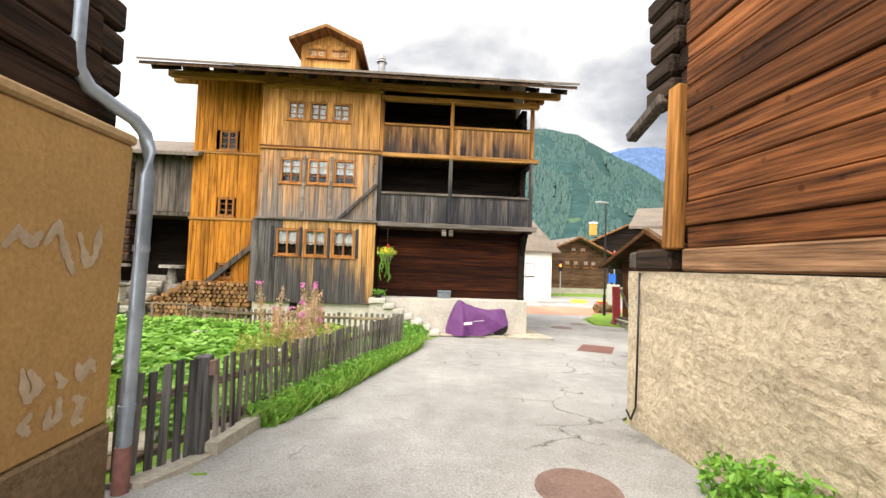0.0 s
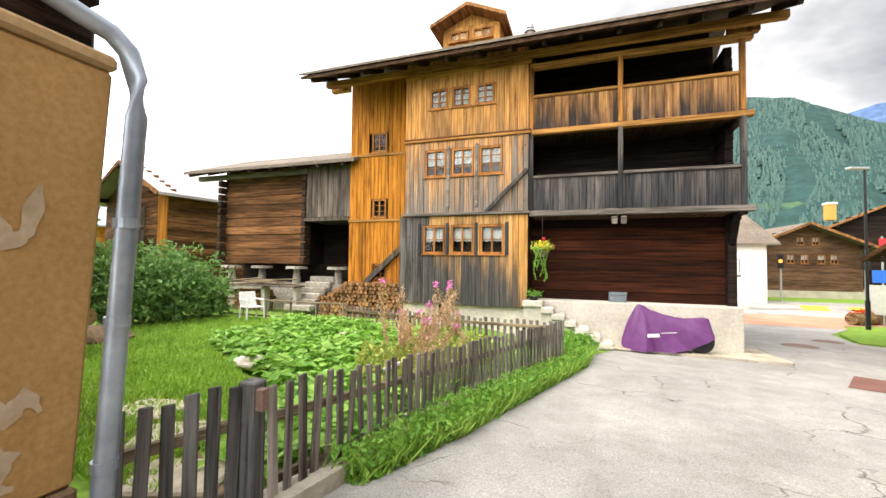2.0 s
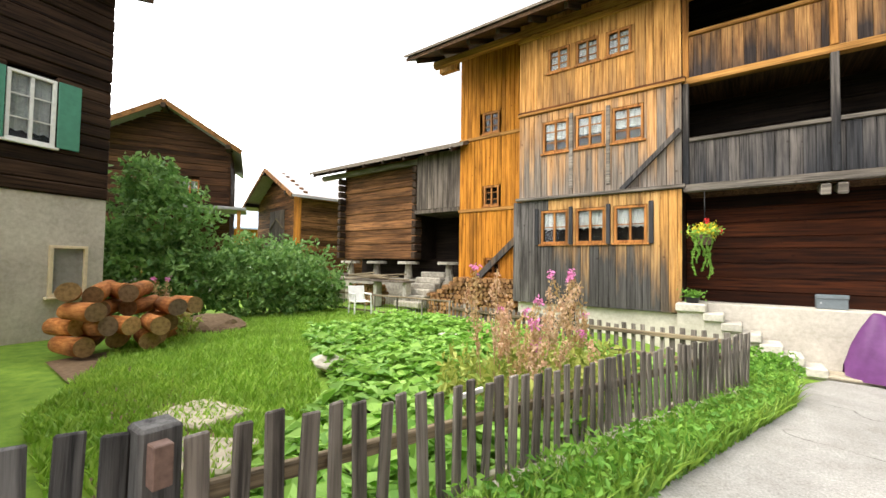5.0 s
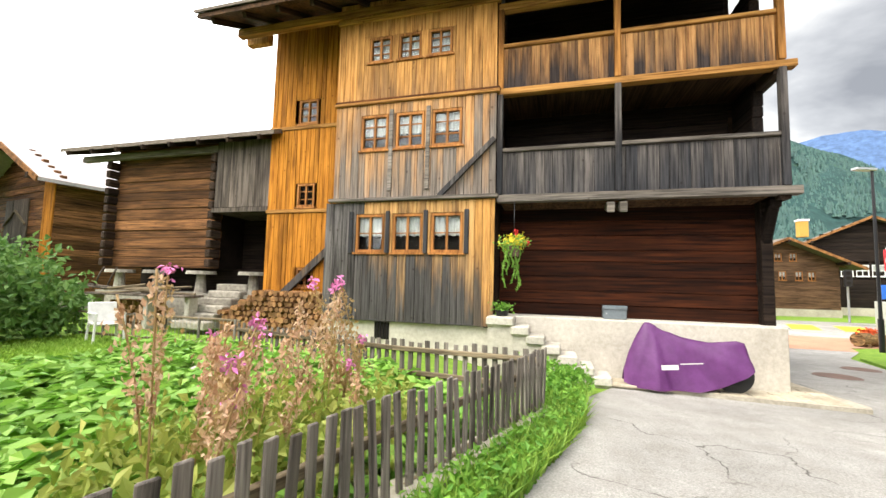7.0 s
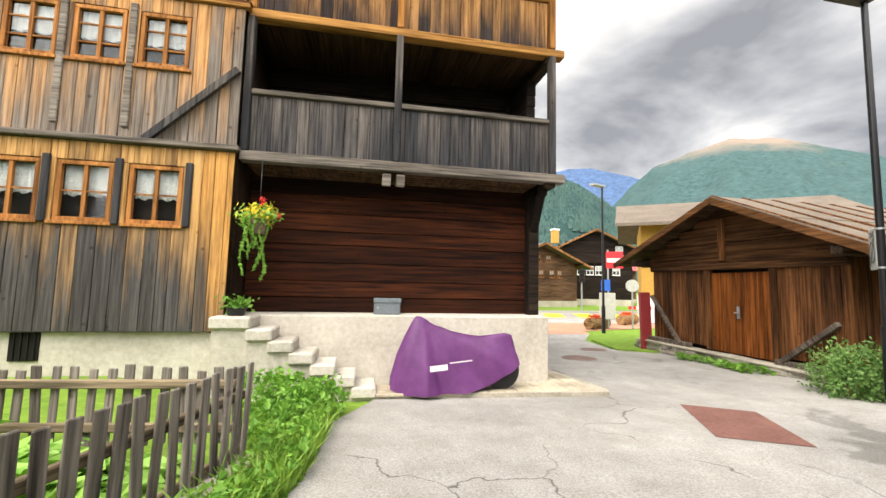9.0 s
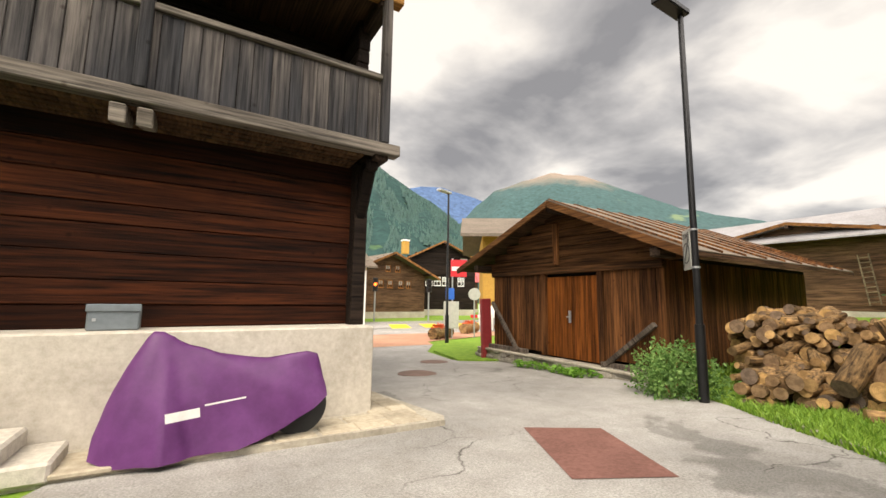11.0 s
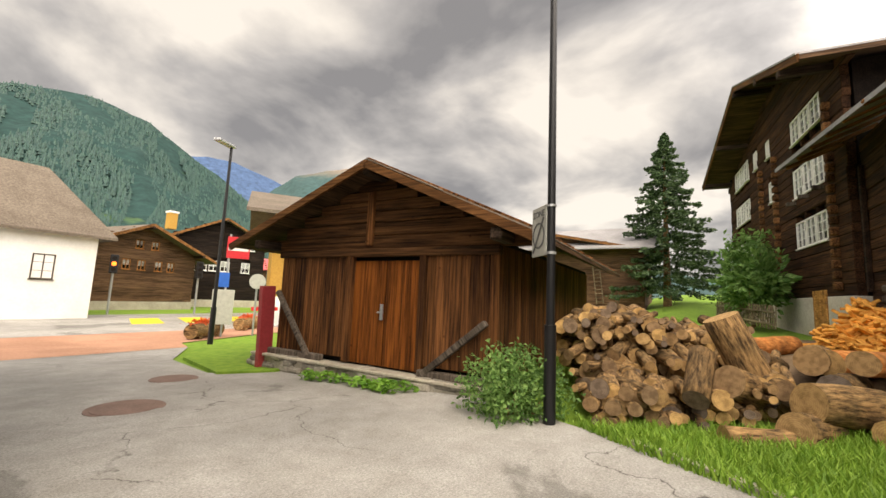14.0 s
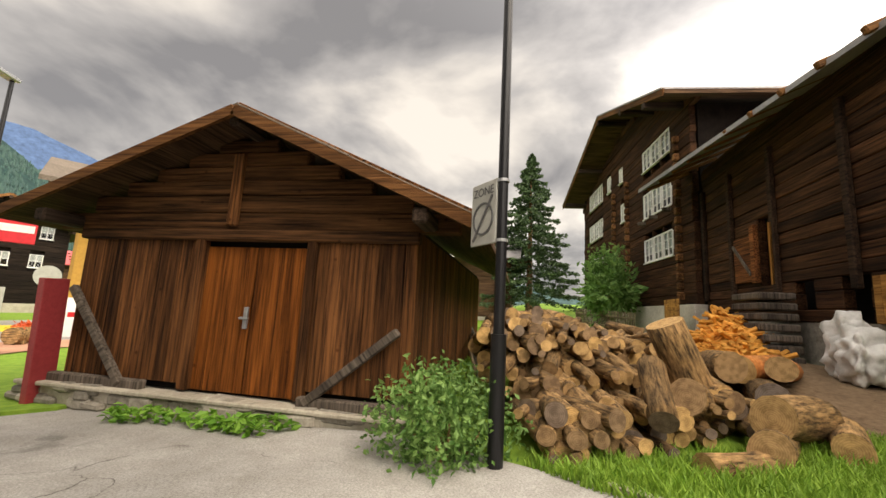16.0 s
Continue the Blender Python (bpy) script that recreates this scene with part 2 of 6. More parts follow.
M["log_barn"] = wood("barn_log", (0.014, 0.007, 0.004), (0.09, 0.04, 0.018), "x", spread=0.8)
M["log_far"] = wood("far_brown_log", (0.05, 0.028, 0.016), (0.16, 0.09, 0.05), "x", spread=0.4)
M["log_side"] = wood("lane_wall_log", (0.05, 0.018, 0.008), (0.26, 0.10, 0.035), "y", spread=0.8)
M["sill_log"] = wood("pale_sill_log", (0.16, 0.08, 0.04), (0.42, 0.24, 0.13), "x")
M["post_gold"] = wood("golden_post_wood", (0.22, 0.09, 0.02), (0.48, 0.22, 0.06), "z")
M["dark_y"] = wood("dark_beam_wood", (0.015, 0.010, 0.008), (0.07, 0.045, 0.03), "y")
M["granary"] = wood("granary_log", (0.035, 0.018, 0.010), (0.25, 0.115, 0.045), "x", spread=1.1)
M["granary_grey"] = wood("granary_board", (0.06, 0.05, 0.042), (0.16, 0.13, 0.105), "z")
M["shed"] = wood("shed_board", (0.03, 0.012, 0.006), (0.20, 0.082, 0.028), "z", spread=0.8)
M["shed_log"] = wood("shed_log", (0.03, 0.014, 0.007), (0.155, 0.07, 0.027), "x", spread=0.6)
M["shed_door"] = wood("shed_door_board", (0.085, 0.024, 0.005), (0.27, 0.085, 0.016), "z", spread=0.25)
M["rake"] = wood("rake_board", (0.12, 0.055, 0.02), (0.30, 0.14, 0.05), "y")
M["rake_x"] = wood("dark_rake_board", (0.07, 0.03, 0.012), (0.20, 0.09, 0.032), "x", spread=0.2)
M["picket"] = wood("picket_wood", (0.10, 0.088, 0.078), (0.30, 0.265, 0.23), "z", spread=0.6)
M["picket_dark"] = wood("dark_picket_wood", (0.045, 0.044, 0.044), (0.15, 0.145, 0.14), "z")
M["rail"] = wood("rail_wood", (0.10, 0.08, 0.055), (0.28, 0.22, 0.14), "x")
M["window_wood"] = wood("window_wood", (0.26, 0.10, 0.03), (0.45, 0.20, 0.06), "z", spread=0.2)
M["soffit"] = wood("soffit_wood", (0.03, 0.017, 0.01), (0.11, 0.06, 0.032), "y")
M["split"] = rough_mat("split_firewood", [(0.3, (0.58, 0.22, 0.03)), (0.7, (0.92, 0.48, 0.11))], 9, 3.0, 0.8, 0.2, 0.01, spread=0.5)
M["firewood"] = rough_mat("stacked_firewood", [(0.3, (0.14, 0.065, 0.028)), (0.7, (0.42, 0.23, 0.10))], 14, 4.0, 0.8, 0.2, 0.01, spread=0.8)
M["plaster"] = rough_mat("yellow_plaster", [(0.3, (0.34, 0.20, 0.07)), (0.7, (0.46, 0.28, 0.11))], 30, 0.9, 0.9, 0.25, 0.006, 0.45)
M["plaster_cap"] = rough_mat("light_plaster_coping", [(0.3, (0.38, 0.25, 0.12)), (0.7, (0.52, 0.36, 0.19))], 30, 2.0, 0.9, 0.2, 0.01)
M["plinth"] = rough_mat("rough_plinth_plaster", [(0.3, (0.13, 0.085, 0.045)), (0.7, (0.25, 0.17, 0.095))], 26, 1.2, 0.95, 0.8, 0.03)
M["patch"] = rough_mat("pale_paint_patch", [(0.3, (0.40, 0.30, 0.19)), (0.7, (0.52, 0.42, 0.30))], 14, 2.0, 0.9, 0.1, 0.005)
M["roughcast"] = rough_mat("roughcast_concrete", [(0.25, (0.36, 0.29, 0.19)), (0.5, (0.52, 0.43, 0.30)), (0.75, (0.66, 0.57, 0.42))], 13, 0.7, 0.95, 1.0, 0.05, 0.45)
M["limewash"] = rough_mat("limewashed_wall", [(0.3, (0.47, 0.43, 0.36)), (0.7, (0.64, 0.60, 0.53))], 12, 0.9, 0.9, 0.3, 0.02, 0.5)
M["white_wall"] = rough_mat("white_plaster", [(0.3, (0.74, 0.73, 0.70)), (0.7, (0.82, 0.81, 0.78))], 8, 0.6, 0.9, 0.1, 0.01, 0.2)
M["stone"] = rough_mat("field_stone", [(0.3, (0.20, 0.18, 0.15)), (0.7, (0.42, 0.39, 0.33))], 9, 1.6, 0.9, 0.5, 0.03, spread=0.6)
M["step_stone"] = rough_mat("step_granite", [(0.3, (0.42, 0.39, 0.34)), (0.7, (0.62, 0.58, 0.51))], 16, 1.5, 0.9, 0.4, 0.02, spread=0.3)
M["kerb"] = rough_mat("kerb_concrete", [(0.3, (0.34, 0.31, 0.25)), (0.7, (0.50, 0.46, 0.38))], 18, 1.4, 0.9, 0.4, 0.02)
M["slab"] = rough_mat("paving_slab", [(0.3, (0.36, 0.31, 0.23)), (0.7, (0.55, 0.49, 0.38))], 10, 1.1, 0.85, 0.4, 0.02, spread=0.4)
M["brick_paving"] = rough_mat("red_paving", [(0.3, (0.40, 0.20, 0.13)), (0.7, (0.52, 0.30, 0.20))], 14, 0.6, 0.9, 0.2, 0.01)
M["red_patch"] = rough_mat("red_road_patch", [(0.3, (0.16, 0.075, 0.06)), (0.7, (0.24, 0.12, 0.10))], 22, 1.5, 0.85, 0.2, 0.01)
M["iron"] = rough_mat("rusty_iron", [(0.3, (0.14, 0.085, 0.065)), (0.7, (0.24, 0.15, 0.12))], 30, 3.0, 0.7, 0.3, 0.006)
M["zinc"] = rough_mat("zinc_pipe", [(0.3, (0.28, 0.33, 0.40)), (0.7, (0.42, 0.48, 0.55))], 5, 2.0, 0.45, 0.1, 0.005, 0.6, 0.6)
M["sheet"] = rough_mat("grey_roof_sheet", [(0.3, (0.24, 0.23, 0.24)), (0.7, (0.36, 0.35, 0.35))], 8, 0.6, 0.6, 0.1, 0.01, 0.5, 0.3)
M["shingle"] = rough_mat("brown_roof_shingle", [(0.3, (0.09, 0.07, 0.055)), (0.7, (0.21, 0.175, 0.14))], 12, 0.7, 0.85, 0.4, 0.02)
M["shed_roof"] = rough_mat("shed_roof_panel", [(0.3, (0.13, 0.105, 0.08)), (0.7, (0.24, 0.20, 0.16))], 18, 0.9, 0.85, 0.3, 0.01, spread=0.25)
M["red_roof"] = plain("red_roof_paint", (0.55, 0.10, 0.10), 0.6)
M["red_paint"] = rough_mat("dull_red_paint", [(0.3, (0.27, 0.025, 0.03)), (0.7, (0.34, 0.04, 0.045))], 20, 2.0, 0.6, 0.1, 0.005, 0.3)
M["ochre"] = plain("ochre_plaster", (0.45, 0.26, 0.06), 0.9)
M["black_metal"] = plain("black_lacquered_metal", (0.012, 0.012, 0.014), 0.4, 0.3)
M["grey_metal"] = plain("galvanised_metal", (0.42, 0.43, 0.44), 0.45, 0.6)
M["white_paint"] = plain("white_paint", (0.78, 0.77, 0.74), 0.5)
M["sign_grey"] = plain("faded_sign_white", (0.46, 0.46, 0.42), 0.5)
M["sign_ink"] = plain("faded_sign_ink", (0.12, 0.12, 0.12), 0.6)
M["sign_red"] = plain("sign_red", (0.62, 0.02, 0.03), 0.4)
M["sign_blue"] = plain("sign_blue", (0.02, 0.13, 0.55), 0.4)
M["amber"] = plain("amber_signal", (1.0, 0.16, 0.02), 0.4, 0.0, 3.0)
M["curtain"] = rough_mat("net_curtain", [(0.3, (0.26, 0.26, 0.26)), (0.7, (0.62, 0.61, 0.59))], 60, 6.0, 0.95, 0.2, 0.005)
# near-black fill: paints the darkness of rooms and openings; also unlit signal lenses
M["unlit_dark"] = plain("unlit_dark_fill", (0.015, 0.012, 0.010), 0.9)
M["green_paint"] = plain("green_shutter_paint", (0.06, 0.24, 0.16), 0.6)
M["cream_shutter"] = plain("cream_shutter_paint", (0.75, 0.62, 0.42), 0.6)
M["mailbox"] = plain("mailbox_grey", (0.17, 0.20, 0.22), 0.45, 0.2)
M["cover"] = rough_mat("purple_cover_cloth", [(0.3, (0.085, 0.015, 0.10)), (0.7, (0.125, 0.028, 0.145))], 6, 1.6, 0.55, 0.15, 0.02, 0.3)
M["tyre"] = plain("tyre_rubber", (0.02, 0.02, 0.02), 0.7)
M["plastic_white"] = plain("white_plastic", (0.8, 0.8, 0.78), 0.4)
M["plastic_green"] = plain("green_plastic", (0.05, 0.25, 0.18), 0.4)
M["tarp"] = rough_mat("white_tarpaulin", [(0.3, (0.52, 0.51, 0.48)), (0.7, (0.74, 0.73, 0.70))], 4, 2.0, 0.6, 0.3, 0.05, 0.4)
M["earth"] = rough_mat("bare_earth", [(0.3, (0.13, 0.085, 0.05)), (0.7, (0.26, 0.18, 0.11))], 14, 1.4, 0.95, 0.6, 0.03)
M["grass_ground"] = rough_mat("grass_ground", [(0.3, (0.10, 0.20, 0.02)), (0.7, (0.22, 0.35, 0.045))], 5, 0.25, 0.95, 0.5, 0.05, 0.35)
M["grass"] = leaf_mat("grass_blade", (0.14, 0.29, 0.025), (0.36, 0.54, 0.08), 0.35)
# lighter copy of the grass blade: the garden's brighter exposure put into colour
M["lawn"] = leaf_mat("brightness_lifted_lawn", (0.20, 0.40, 0.03), (0.46, 0.66, 0.11), 0.4)
M["garden_leaf"] = leaf_mat("garden_leaf", (0.14, 0.34, 0.03), (0.38, 0.62, 0.12), 0.35)
M["weed_leaf"] = leaf_mat("weed_leaf", (0.10, 0.27, 0.025), (0.27, 0.50, 0.07), 0.35)
M["bush_leaf"] = leaf_mat("bush_leaf", (0.07, 0.18, 0.03), (0.24, 0.40, 0.11), 0.35)
M["needle"] = leaf_mat("spruce_needle", (0.02, 0.055, 0.018), (0.075, 0.13, 0.04), 0.15)
# bluish teal instead of spruce green: distance haze mixed into the colour
M["far_tree"] = leaf_mat("haze_tinted_spruce", (0.018, 0.060, 0.058), (0.036, 0.092, 0.074), 0.0)
M["dry_stalk"] = leaf_mat("dry_grass_stalk", (0.42, 0.27, 0.10), (0.72, 0.50, 0.28), 0.35)
M["plume"] = leaf_mat("willowherb_fluff", (0.62, 0.36, 0.22), (0.85, 0.62, 0.45), 0.35)
M["pale_leaf"] = leaf_mat("yellowing_leaf", (0.22, 0.32, 0.04), (0.55, 0.56, 0.14), 0.35)
M["blue_roof"] = rough_mat("pale_blue_roof_sheet", [(0.3, (0.30, 0.36, 0.46)), (0.7, (0.42, 0.48, 0.58))], 6, 0.6, 0.5, 0.1, 0.01, 0.3)
M["barn_roof"] = rough_mat("weathered_pale_roof", [(0.3, (0.36, 0.32, 0.32)), (0.7, (0.52, 0.48, 0.47))], 10, 0.7, 0.8, 0.2, 0.01, 0.4)
M["pink"] = plain("pink_blossom", (0.75, 0.24, 0.52), 0.7)
M["yellow_flower"] = plain("yellow_blossom", (0.75, 0.58, 0.03), 0.7)
M["red_flower"] = plain("red_blossom", (0.65, 0.03, 0.03), 0.7)
M["orange_flower"] = plain("orange_blossom", (0.70, 0.12, 0.03), 0.7)


def asphalt_mat():
    m, n, l, b = base_mat("worn_asphalt", 0.85)
    geo = n.new("ShaderNodeNewGeometry")
    p = geo.outputs["Position"]
    fine, mid, big = noise_of(n, l, p, 55, 4.0, 0.7), noise_of(n, l, p, 3.0, 6.0, 0.6), noise_of(n, l, p, 0.4, 4.0, 0.55)
    col = ramp(n, l, fine, [(0.28, (0.21, 0.205, 0.195)), (0.72, (0.50, 0.485, 0.46))])
    col = mixed(n, l, 0.6, col, ramp(n, l, mid, [(0.35, (0.72, 0.70, 0.67)), (0.65, (1, 1, 1))]), "MULTIPLY")
    col = mixed(n, l, 0.65, col, ramp(n, l, big, [(0.36, (0.6, 0.6, 0.6)), (0.6, (1, 1, 1))]), "MULTIPLY")
    warp = n.new("ShaderNodeVectorMath")
    warp.operation, warp.inputs[1].default_value = "MULTIPLY_ADD", (1.6, 1.6, 0)
    nz = n.new("ShaderNodeTexNoise")
    nz.inputs["Scale"].default_value, nz.inputs["Detail"].default_value = 0.9, 6.0
    l.new(p, nz.inputs["Vector"])
    l.new(nz.outputs["Color"], warp.inputs[0])
    l.new(p, warp.inputs[2])
    vor = n.new("ShaderNodeTexVoronoi")
    vor.feature, vor.inputs["Scale"].default_value = "DISTANCE_TO_EDGE", 0.55
    l.new(warp.outputs[0], vor.inputs["Vector"])
    crack = ramp(n, l, vor.outputs["Distance"], [(0.0012, (0.25, 0.24, 0.23)), (0.006, (1, 1, 1))])
    keep = ramp(n, l, noise_of(n, l, p, 0.55, 3.0), [(0.47, (0, 0, 0)), (0.55, (1, 1, 1))])
    col = mixed(n, l, keep, col, mixed(n, l, 1.0, col, crack, "MULTIPLY"))
    damp = ramp(n, l, noise_of(n, l, warp.outputs[0], 0.33, 5.0, 0.55), [(0.335, (0.42, 0.42, 0.41)), (0.36, (1, 1, 1))])
    col = mixed(n, l, 0.6, col, damp, "MULTIPLY")
    l.new(col, b.inputs["Base Color"])
    bump(n, l, b, fine, 0.5, 0.012)
    return m


def glass_mat():
    m, n, l, b = base_mat("window_glass", 0.05)
    b.inputs["Base Color"].default_value = (0.9, 0.95, 0.95, 1)
    b.inputs["Transmission Weight"].default_value, b.inputs["IOR"].default_value = 1.0, 1.3
    return m


def mountain_mat(name, forest, meadow, rock, z_rock, scale):
    m, n, l, b = base_mat(name, 1.0)
    geo, sp = n.new("ShaderNodeNewGeometry"), n.new("ShaderNodeSeparateXYZ")
    l.new(geo.outputs["Position"], sp.inputs[0])
    g, big = noise_of(n, l, geo.outputs["Position"], scale * 12, 6.0, 0.7), noise_of(n, l, geo.outputs["Position"], scale, 5.0, 0.6)
    col = ramp(n, l, g, [(0.3, tuple(c * 0.45 for c in forest)), (0.7, forest)])
    col = mixed(n, l, ramp(n, l, big, [(0.65, (0, 0, 0)), (0.71, (1, 1, 1))]), col, meadow)
    f = maths(n, l, "DIVIDE", maths(n, l, "SUBTRACT", sp.outputs["Z"], z_rock), z_rock * 0.18)
    f = maths(n, l, "ADD", f, maths(n, l, "MULTIPLY", maths(n, l, "SUBTRACT", big, 0.5), 3.0), True)
    l.new(mixed(n, l, f, col, rock), b.inputs["Base Color"])
    return m


M["asphalt"], M["glass"] = asphalt_mat(), glass_mat()

# ---- mesh helpers ----
def part(name, bm, material, parent=None, label=""):
    me = bpy.data.meshes.new(name)
    if isinstance(bm, tuple):
        me.from_pydata(*bm)
    else:
        bm.to_mesh(me)
        bm.free()
    me.materials.append(material)
    ob = new(name, me)
    ob.parent = parent
    return tagged(ob, label)


def thing(name, label, category, m=None, group="", kind=""):
    ob = new(name)
    ob.empty_display_size = 0.2
    ob.matrix_world = m or Matrix()
    return tagged(ob, label, category, group, kind)


def box(bm, x0, x1, y0, y1, z0, z1, m=None, bevel=0.0):
    r = bmesh.ops.create_cube(bm, size=1.0)
    t = Matrix.Translation(((x0 + x1) / 2, (y0 + y1) / 2, (z0 + z1) / 2)) @ Matrix.Diagonal((x1 - x0, y1 - y0, z1 - z0, 1))
    bmesh.ops.transform(bm, matrix=(m @ t) if m else t, verts=r["verts"])
    if bevel:
        es = {e for v in r["verts"] for e in v.link_edges}
        bmesh.ops.bevel(bm, geom=list(es), offset=bevel, segments=1, affect="EDGES")
    return bm


def boxes(*rows, bevel=0.0):
    bm = bmesh.new()
    for r in rows:
        box(bm, *r, bevel=bevel)
    return bm


def cyl(bm, p, q, r0, r1=None, seg=12, caps=True):
    p, q = Vector(p), Vector(q)
    d = q - p
    m = Matrix.Translation((p + q) / 2) @ d.to_track_quat("Z", "Y").to_matrix().to_4x4()
    bmesh.ops.create_cone(bm, cap_ends=caps, segments=seg, radius1=r0, radius2=r0 if r1 is None else r1, depth=d.length, matrix=m)
    return bm


def tube(points, r, seg=10):
    bm = bmesh.new()
    rings = []
    for i, p in enumerate(points):
        a, c = Vector(points[max(i - 1, 0)]), Vector(points[min(i + 1, len(points) - 1)])
        q = (c - a).to_track_quat("Z", "Y")
        rings.append([bm.verts.new(Vector(p) + q @ Vector((r * math.cos(k * math.tau / seg), r * math.sin(k * math.tau / seg), 0))) for k in range(seg)])
    for u, v in zip(rings, rings[1:]):
        for k in range(seg):
            f = bm.faces.new((u[k], u[(k + 1) % seg], v[(k + 1) % seg], v[k]))
            f.smooth = True
    bm.faces.new(rings[0][::-1])
    bm.faces.new(rings[-1])
    return bm


CACHE = {}


def chamfer_mesh(name, sx, sy, sz, material, c=0.012):
    key = (name, round(sx, 2), round(sy, 3), round(sz, 2), material.name)
    if key not in CACHE:
        c = min(c, sx * 0.3, sy * 0.3, sz * 0.3)
        bm = box(bmesh.new(), -sx / 2, sx / 2, -sy / 2, sy / 2, -sz / 2, sz / 2, bevel=c)
        me = bpy.data.meshes.new(name)
        bm.to_mesh(me)
        bm.free()
        me.materials.append(material)
        CACHE[key] = me
    return CACHE[key]


def piece(name, parent, size, m, material, c=0.012):
    ob = new(name, chamfer_mesh(name, *size, material, c))
    ob.parent, ob.matrix_basis = parent, m
    return ob


def logs(parent, x0, x1, y, z0, z1, h, material, depth=0.2, jit=0.012, gable=None, holes=(), name="log", c=0.02):
    """Horizontal squared logs, front at y, facing -y. gable = (apex x, apex z): logs shorten above z1. holes: (x0, x1, z0, z1)."""
    z, top = z0, gable[1] if gable else z1
    while z < top - 0.05:
        hh = h * R.uniform(0.8, 1.2)
        hh = min(hh, top - z)
        if not gable and top - z - hh < 0.08:
            hh = top - z
        a, b = x0, x1
        if gable and z + hh > z1:
            f = (z + hh * 0.15 - z1) / max(gable[1] - z1, 0.01)
            a, b = x0 + (gable[0] - x0) * f, x1 + (gable[0] - x1) * f
        spans = [(a, b)]
        for hx0, hx1, hz0, hz1 in holes:
            if z < hz1 - 0.04 and z + hh > hz0 + 0.04:
                spans = [s for p, q in spans for s in ((p, min(q, hx0)), (max(p, hx1), q)) if s[1] - s[0] > 0.05]
        for p, q in spans:
            d = R.uniform(-jit, jit)
            piece(name, parent, (q - p, depth, hh - 0.008), pose((p + q) / 2, y + depth / 2 + d, z + hh / 2, 0, 0, R.uniform(-0.1, 0.1)), material, c)
        z += hh


def planks(parent, x0, x1, y, z0, z1, w, material, depth=0.03, name="plank", holes=(), mats=None):
    x = x0
    while x < x1 - 0.02:
        ww = min(w * R.uniform(0.8, 1.2), x1 - x)
        if x1 - x - ww < 0.06:
            ww = x1 - x
        spans = [(z0, z1)]
        mat = mats(x) if mats else material
        for hx0, hx1, hz0, hz1 in holes:
            if x < hx1 - 0.005 and x + ww > hx0 + 0.005:
                spans = [s for p, q in spans for s in ((p, min(q, hz0)), (max(p, hz1), q)) if s[1] - s[0] > 0.03]
                for a, b in ((x, hx0), (hx1, x + ww)):
                    if b - a > 0.012:
                        piece(name, parent, (b - a, depth, hz1 - hz0), pose((a + b) / 2, y + depth / 2, (hz0 + hz1) / 2), mat, 0.004)
        for p, q in spans:
            piece(name, parent, (ww - 0.006, depth, q - p), pose(x + ww / 2, y + depth / 2 + R.uniform(-0.004, 0.004), (p + q) / 2, 0, R.uniform(-0.15, 0.15), 0), mat, 0.006)
        x += ww


def window(parent, x, z, w, h, y, cols=2, rows=3, frame_mat=None, curtain=0.5, bar=0.05, shutters=None):
    """A casement window, front at y facing -y, with glazing bars, panes, net curtain and a near-black panel painted as
    the unlit room.
    """
    fm = frame_mat or M["window_wood"]
    t = 0.06
    f = part("window", boxes((x, x + w, y, y + 0.07, z, z + t), (x, x + w, y, y + 0.07, z + h - t, z + h), (x, x + t, y, y + 0.07, z + t, z + h - t), (x + w - t, x + w, y, y + 0.07, z + t, z + h - t), bevel=0.006), fm, parent)
    part("sill", boxes((x - 0.05, x + w + 0.05, y - 0.05, y + 0.05, z - 0.05, z - 0.003), bevel=0.006), fm, f)
    bm = bmesh.new()
    for i in range(1, cols):
        cx = x + w * i / cols
        box(bm, cx - bar / 2, cx + bar / 2, y + 0.012, y + 0.06, z + t, z + h - t)
    for j in range(1, rows):
        cz = z + h * j / rows
        box(bm, x + t, x + w - t, y + 0.022, y + 0.05, cz - 0.011, cz + 0.011)
    if cols * rows > 1:
        part("glazing_bar", bm, fm, f)
    else:
        bm.free()
    g = part("pane", boxes((x + t, x + w - t, y + 0.055, y + 0.06, z + t, z + h - t)), M["glass"], f)
    g.visible_shadow = False
    if curtain:
        n = 14
        vs, fs = [], []
        top = z + h - t
        for i in range(n + 1):
            xx = x + t + (w - 2 * t) * i / n
            yy = y + 0.09 + 0.012 * math.sin(i * 2.4)
            vs += [(xx, yy, top - h * curtain + 0.02 * math.sin(i * 1.7)), (xx, yy, top)]
        fs = [(2 * i, 2 * i + 2, 2 * i + 3, 2 * i + 1) for i in range(n)]
        part("curtain", (vs, [], fs), M["curtain"], f)
    # shallow black panel, the room's darkness painted right behind the curtain
    part("room_back", boxes((x, x + w, y + 0.16, y + 0.18, z, z + h)), M["unlit_dark"], f)
    for s in shutters or ():
        a, b = (x - w * 0.5 - 0.02, x - 0.02) if s < 0 else (x + w + 0.02, x + w * 1.5 + 0.02)
        part("shutter", boxes((a, b, y - 0.03, y + 0.005, z, z + h), bevel=0.006), M["green_paint"], f, "green painted shutter")
    return f


def roof_slab(parent, pts, thick, material, name="roof"):
    """A sloping slab from its four upper corners."""
    vs = [Vector(p) for p in pts] + [Vector(p) - Vector((0, 0, thick)) for p in pts]
    return part(name, ([tuple(v) for v in vs], [], [(0, 1, 2, 3), (7, 6, 5, 4), (0, 4, 5, 1), (1, 5, 6, 2), (2, 6, 7, 3), (3, 7, 4, 0)]), material, parent)


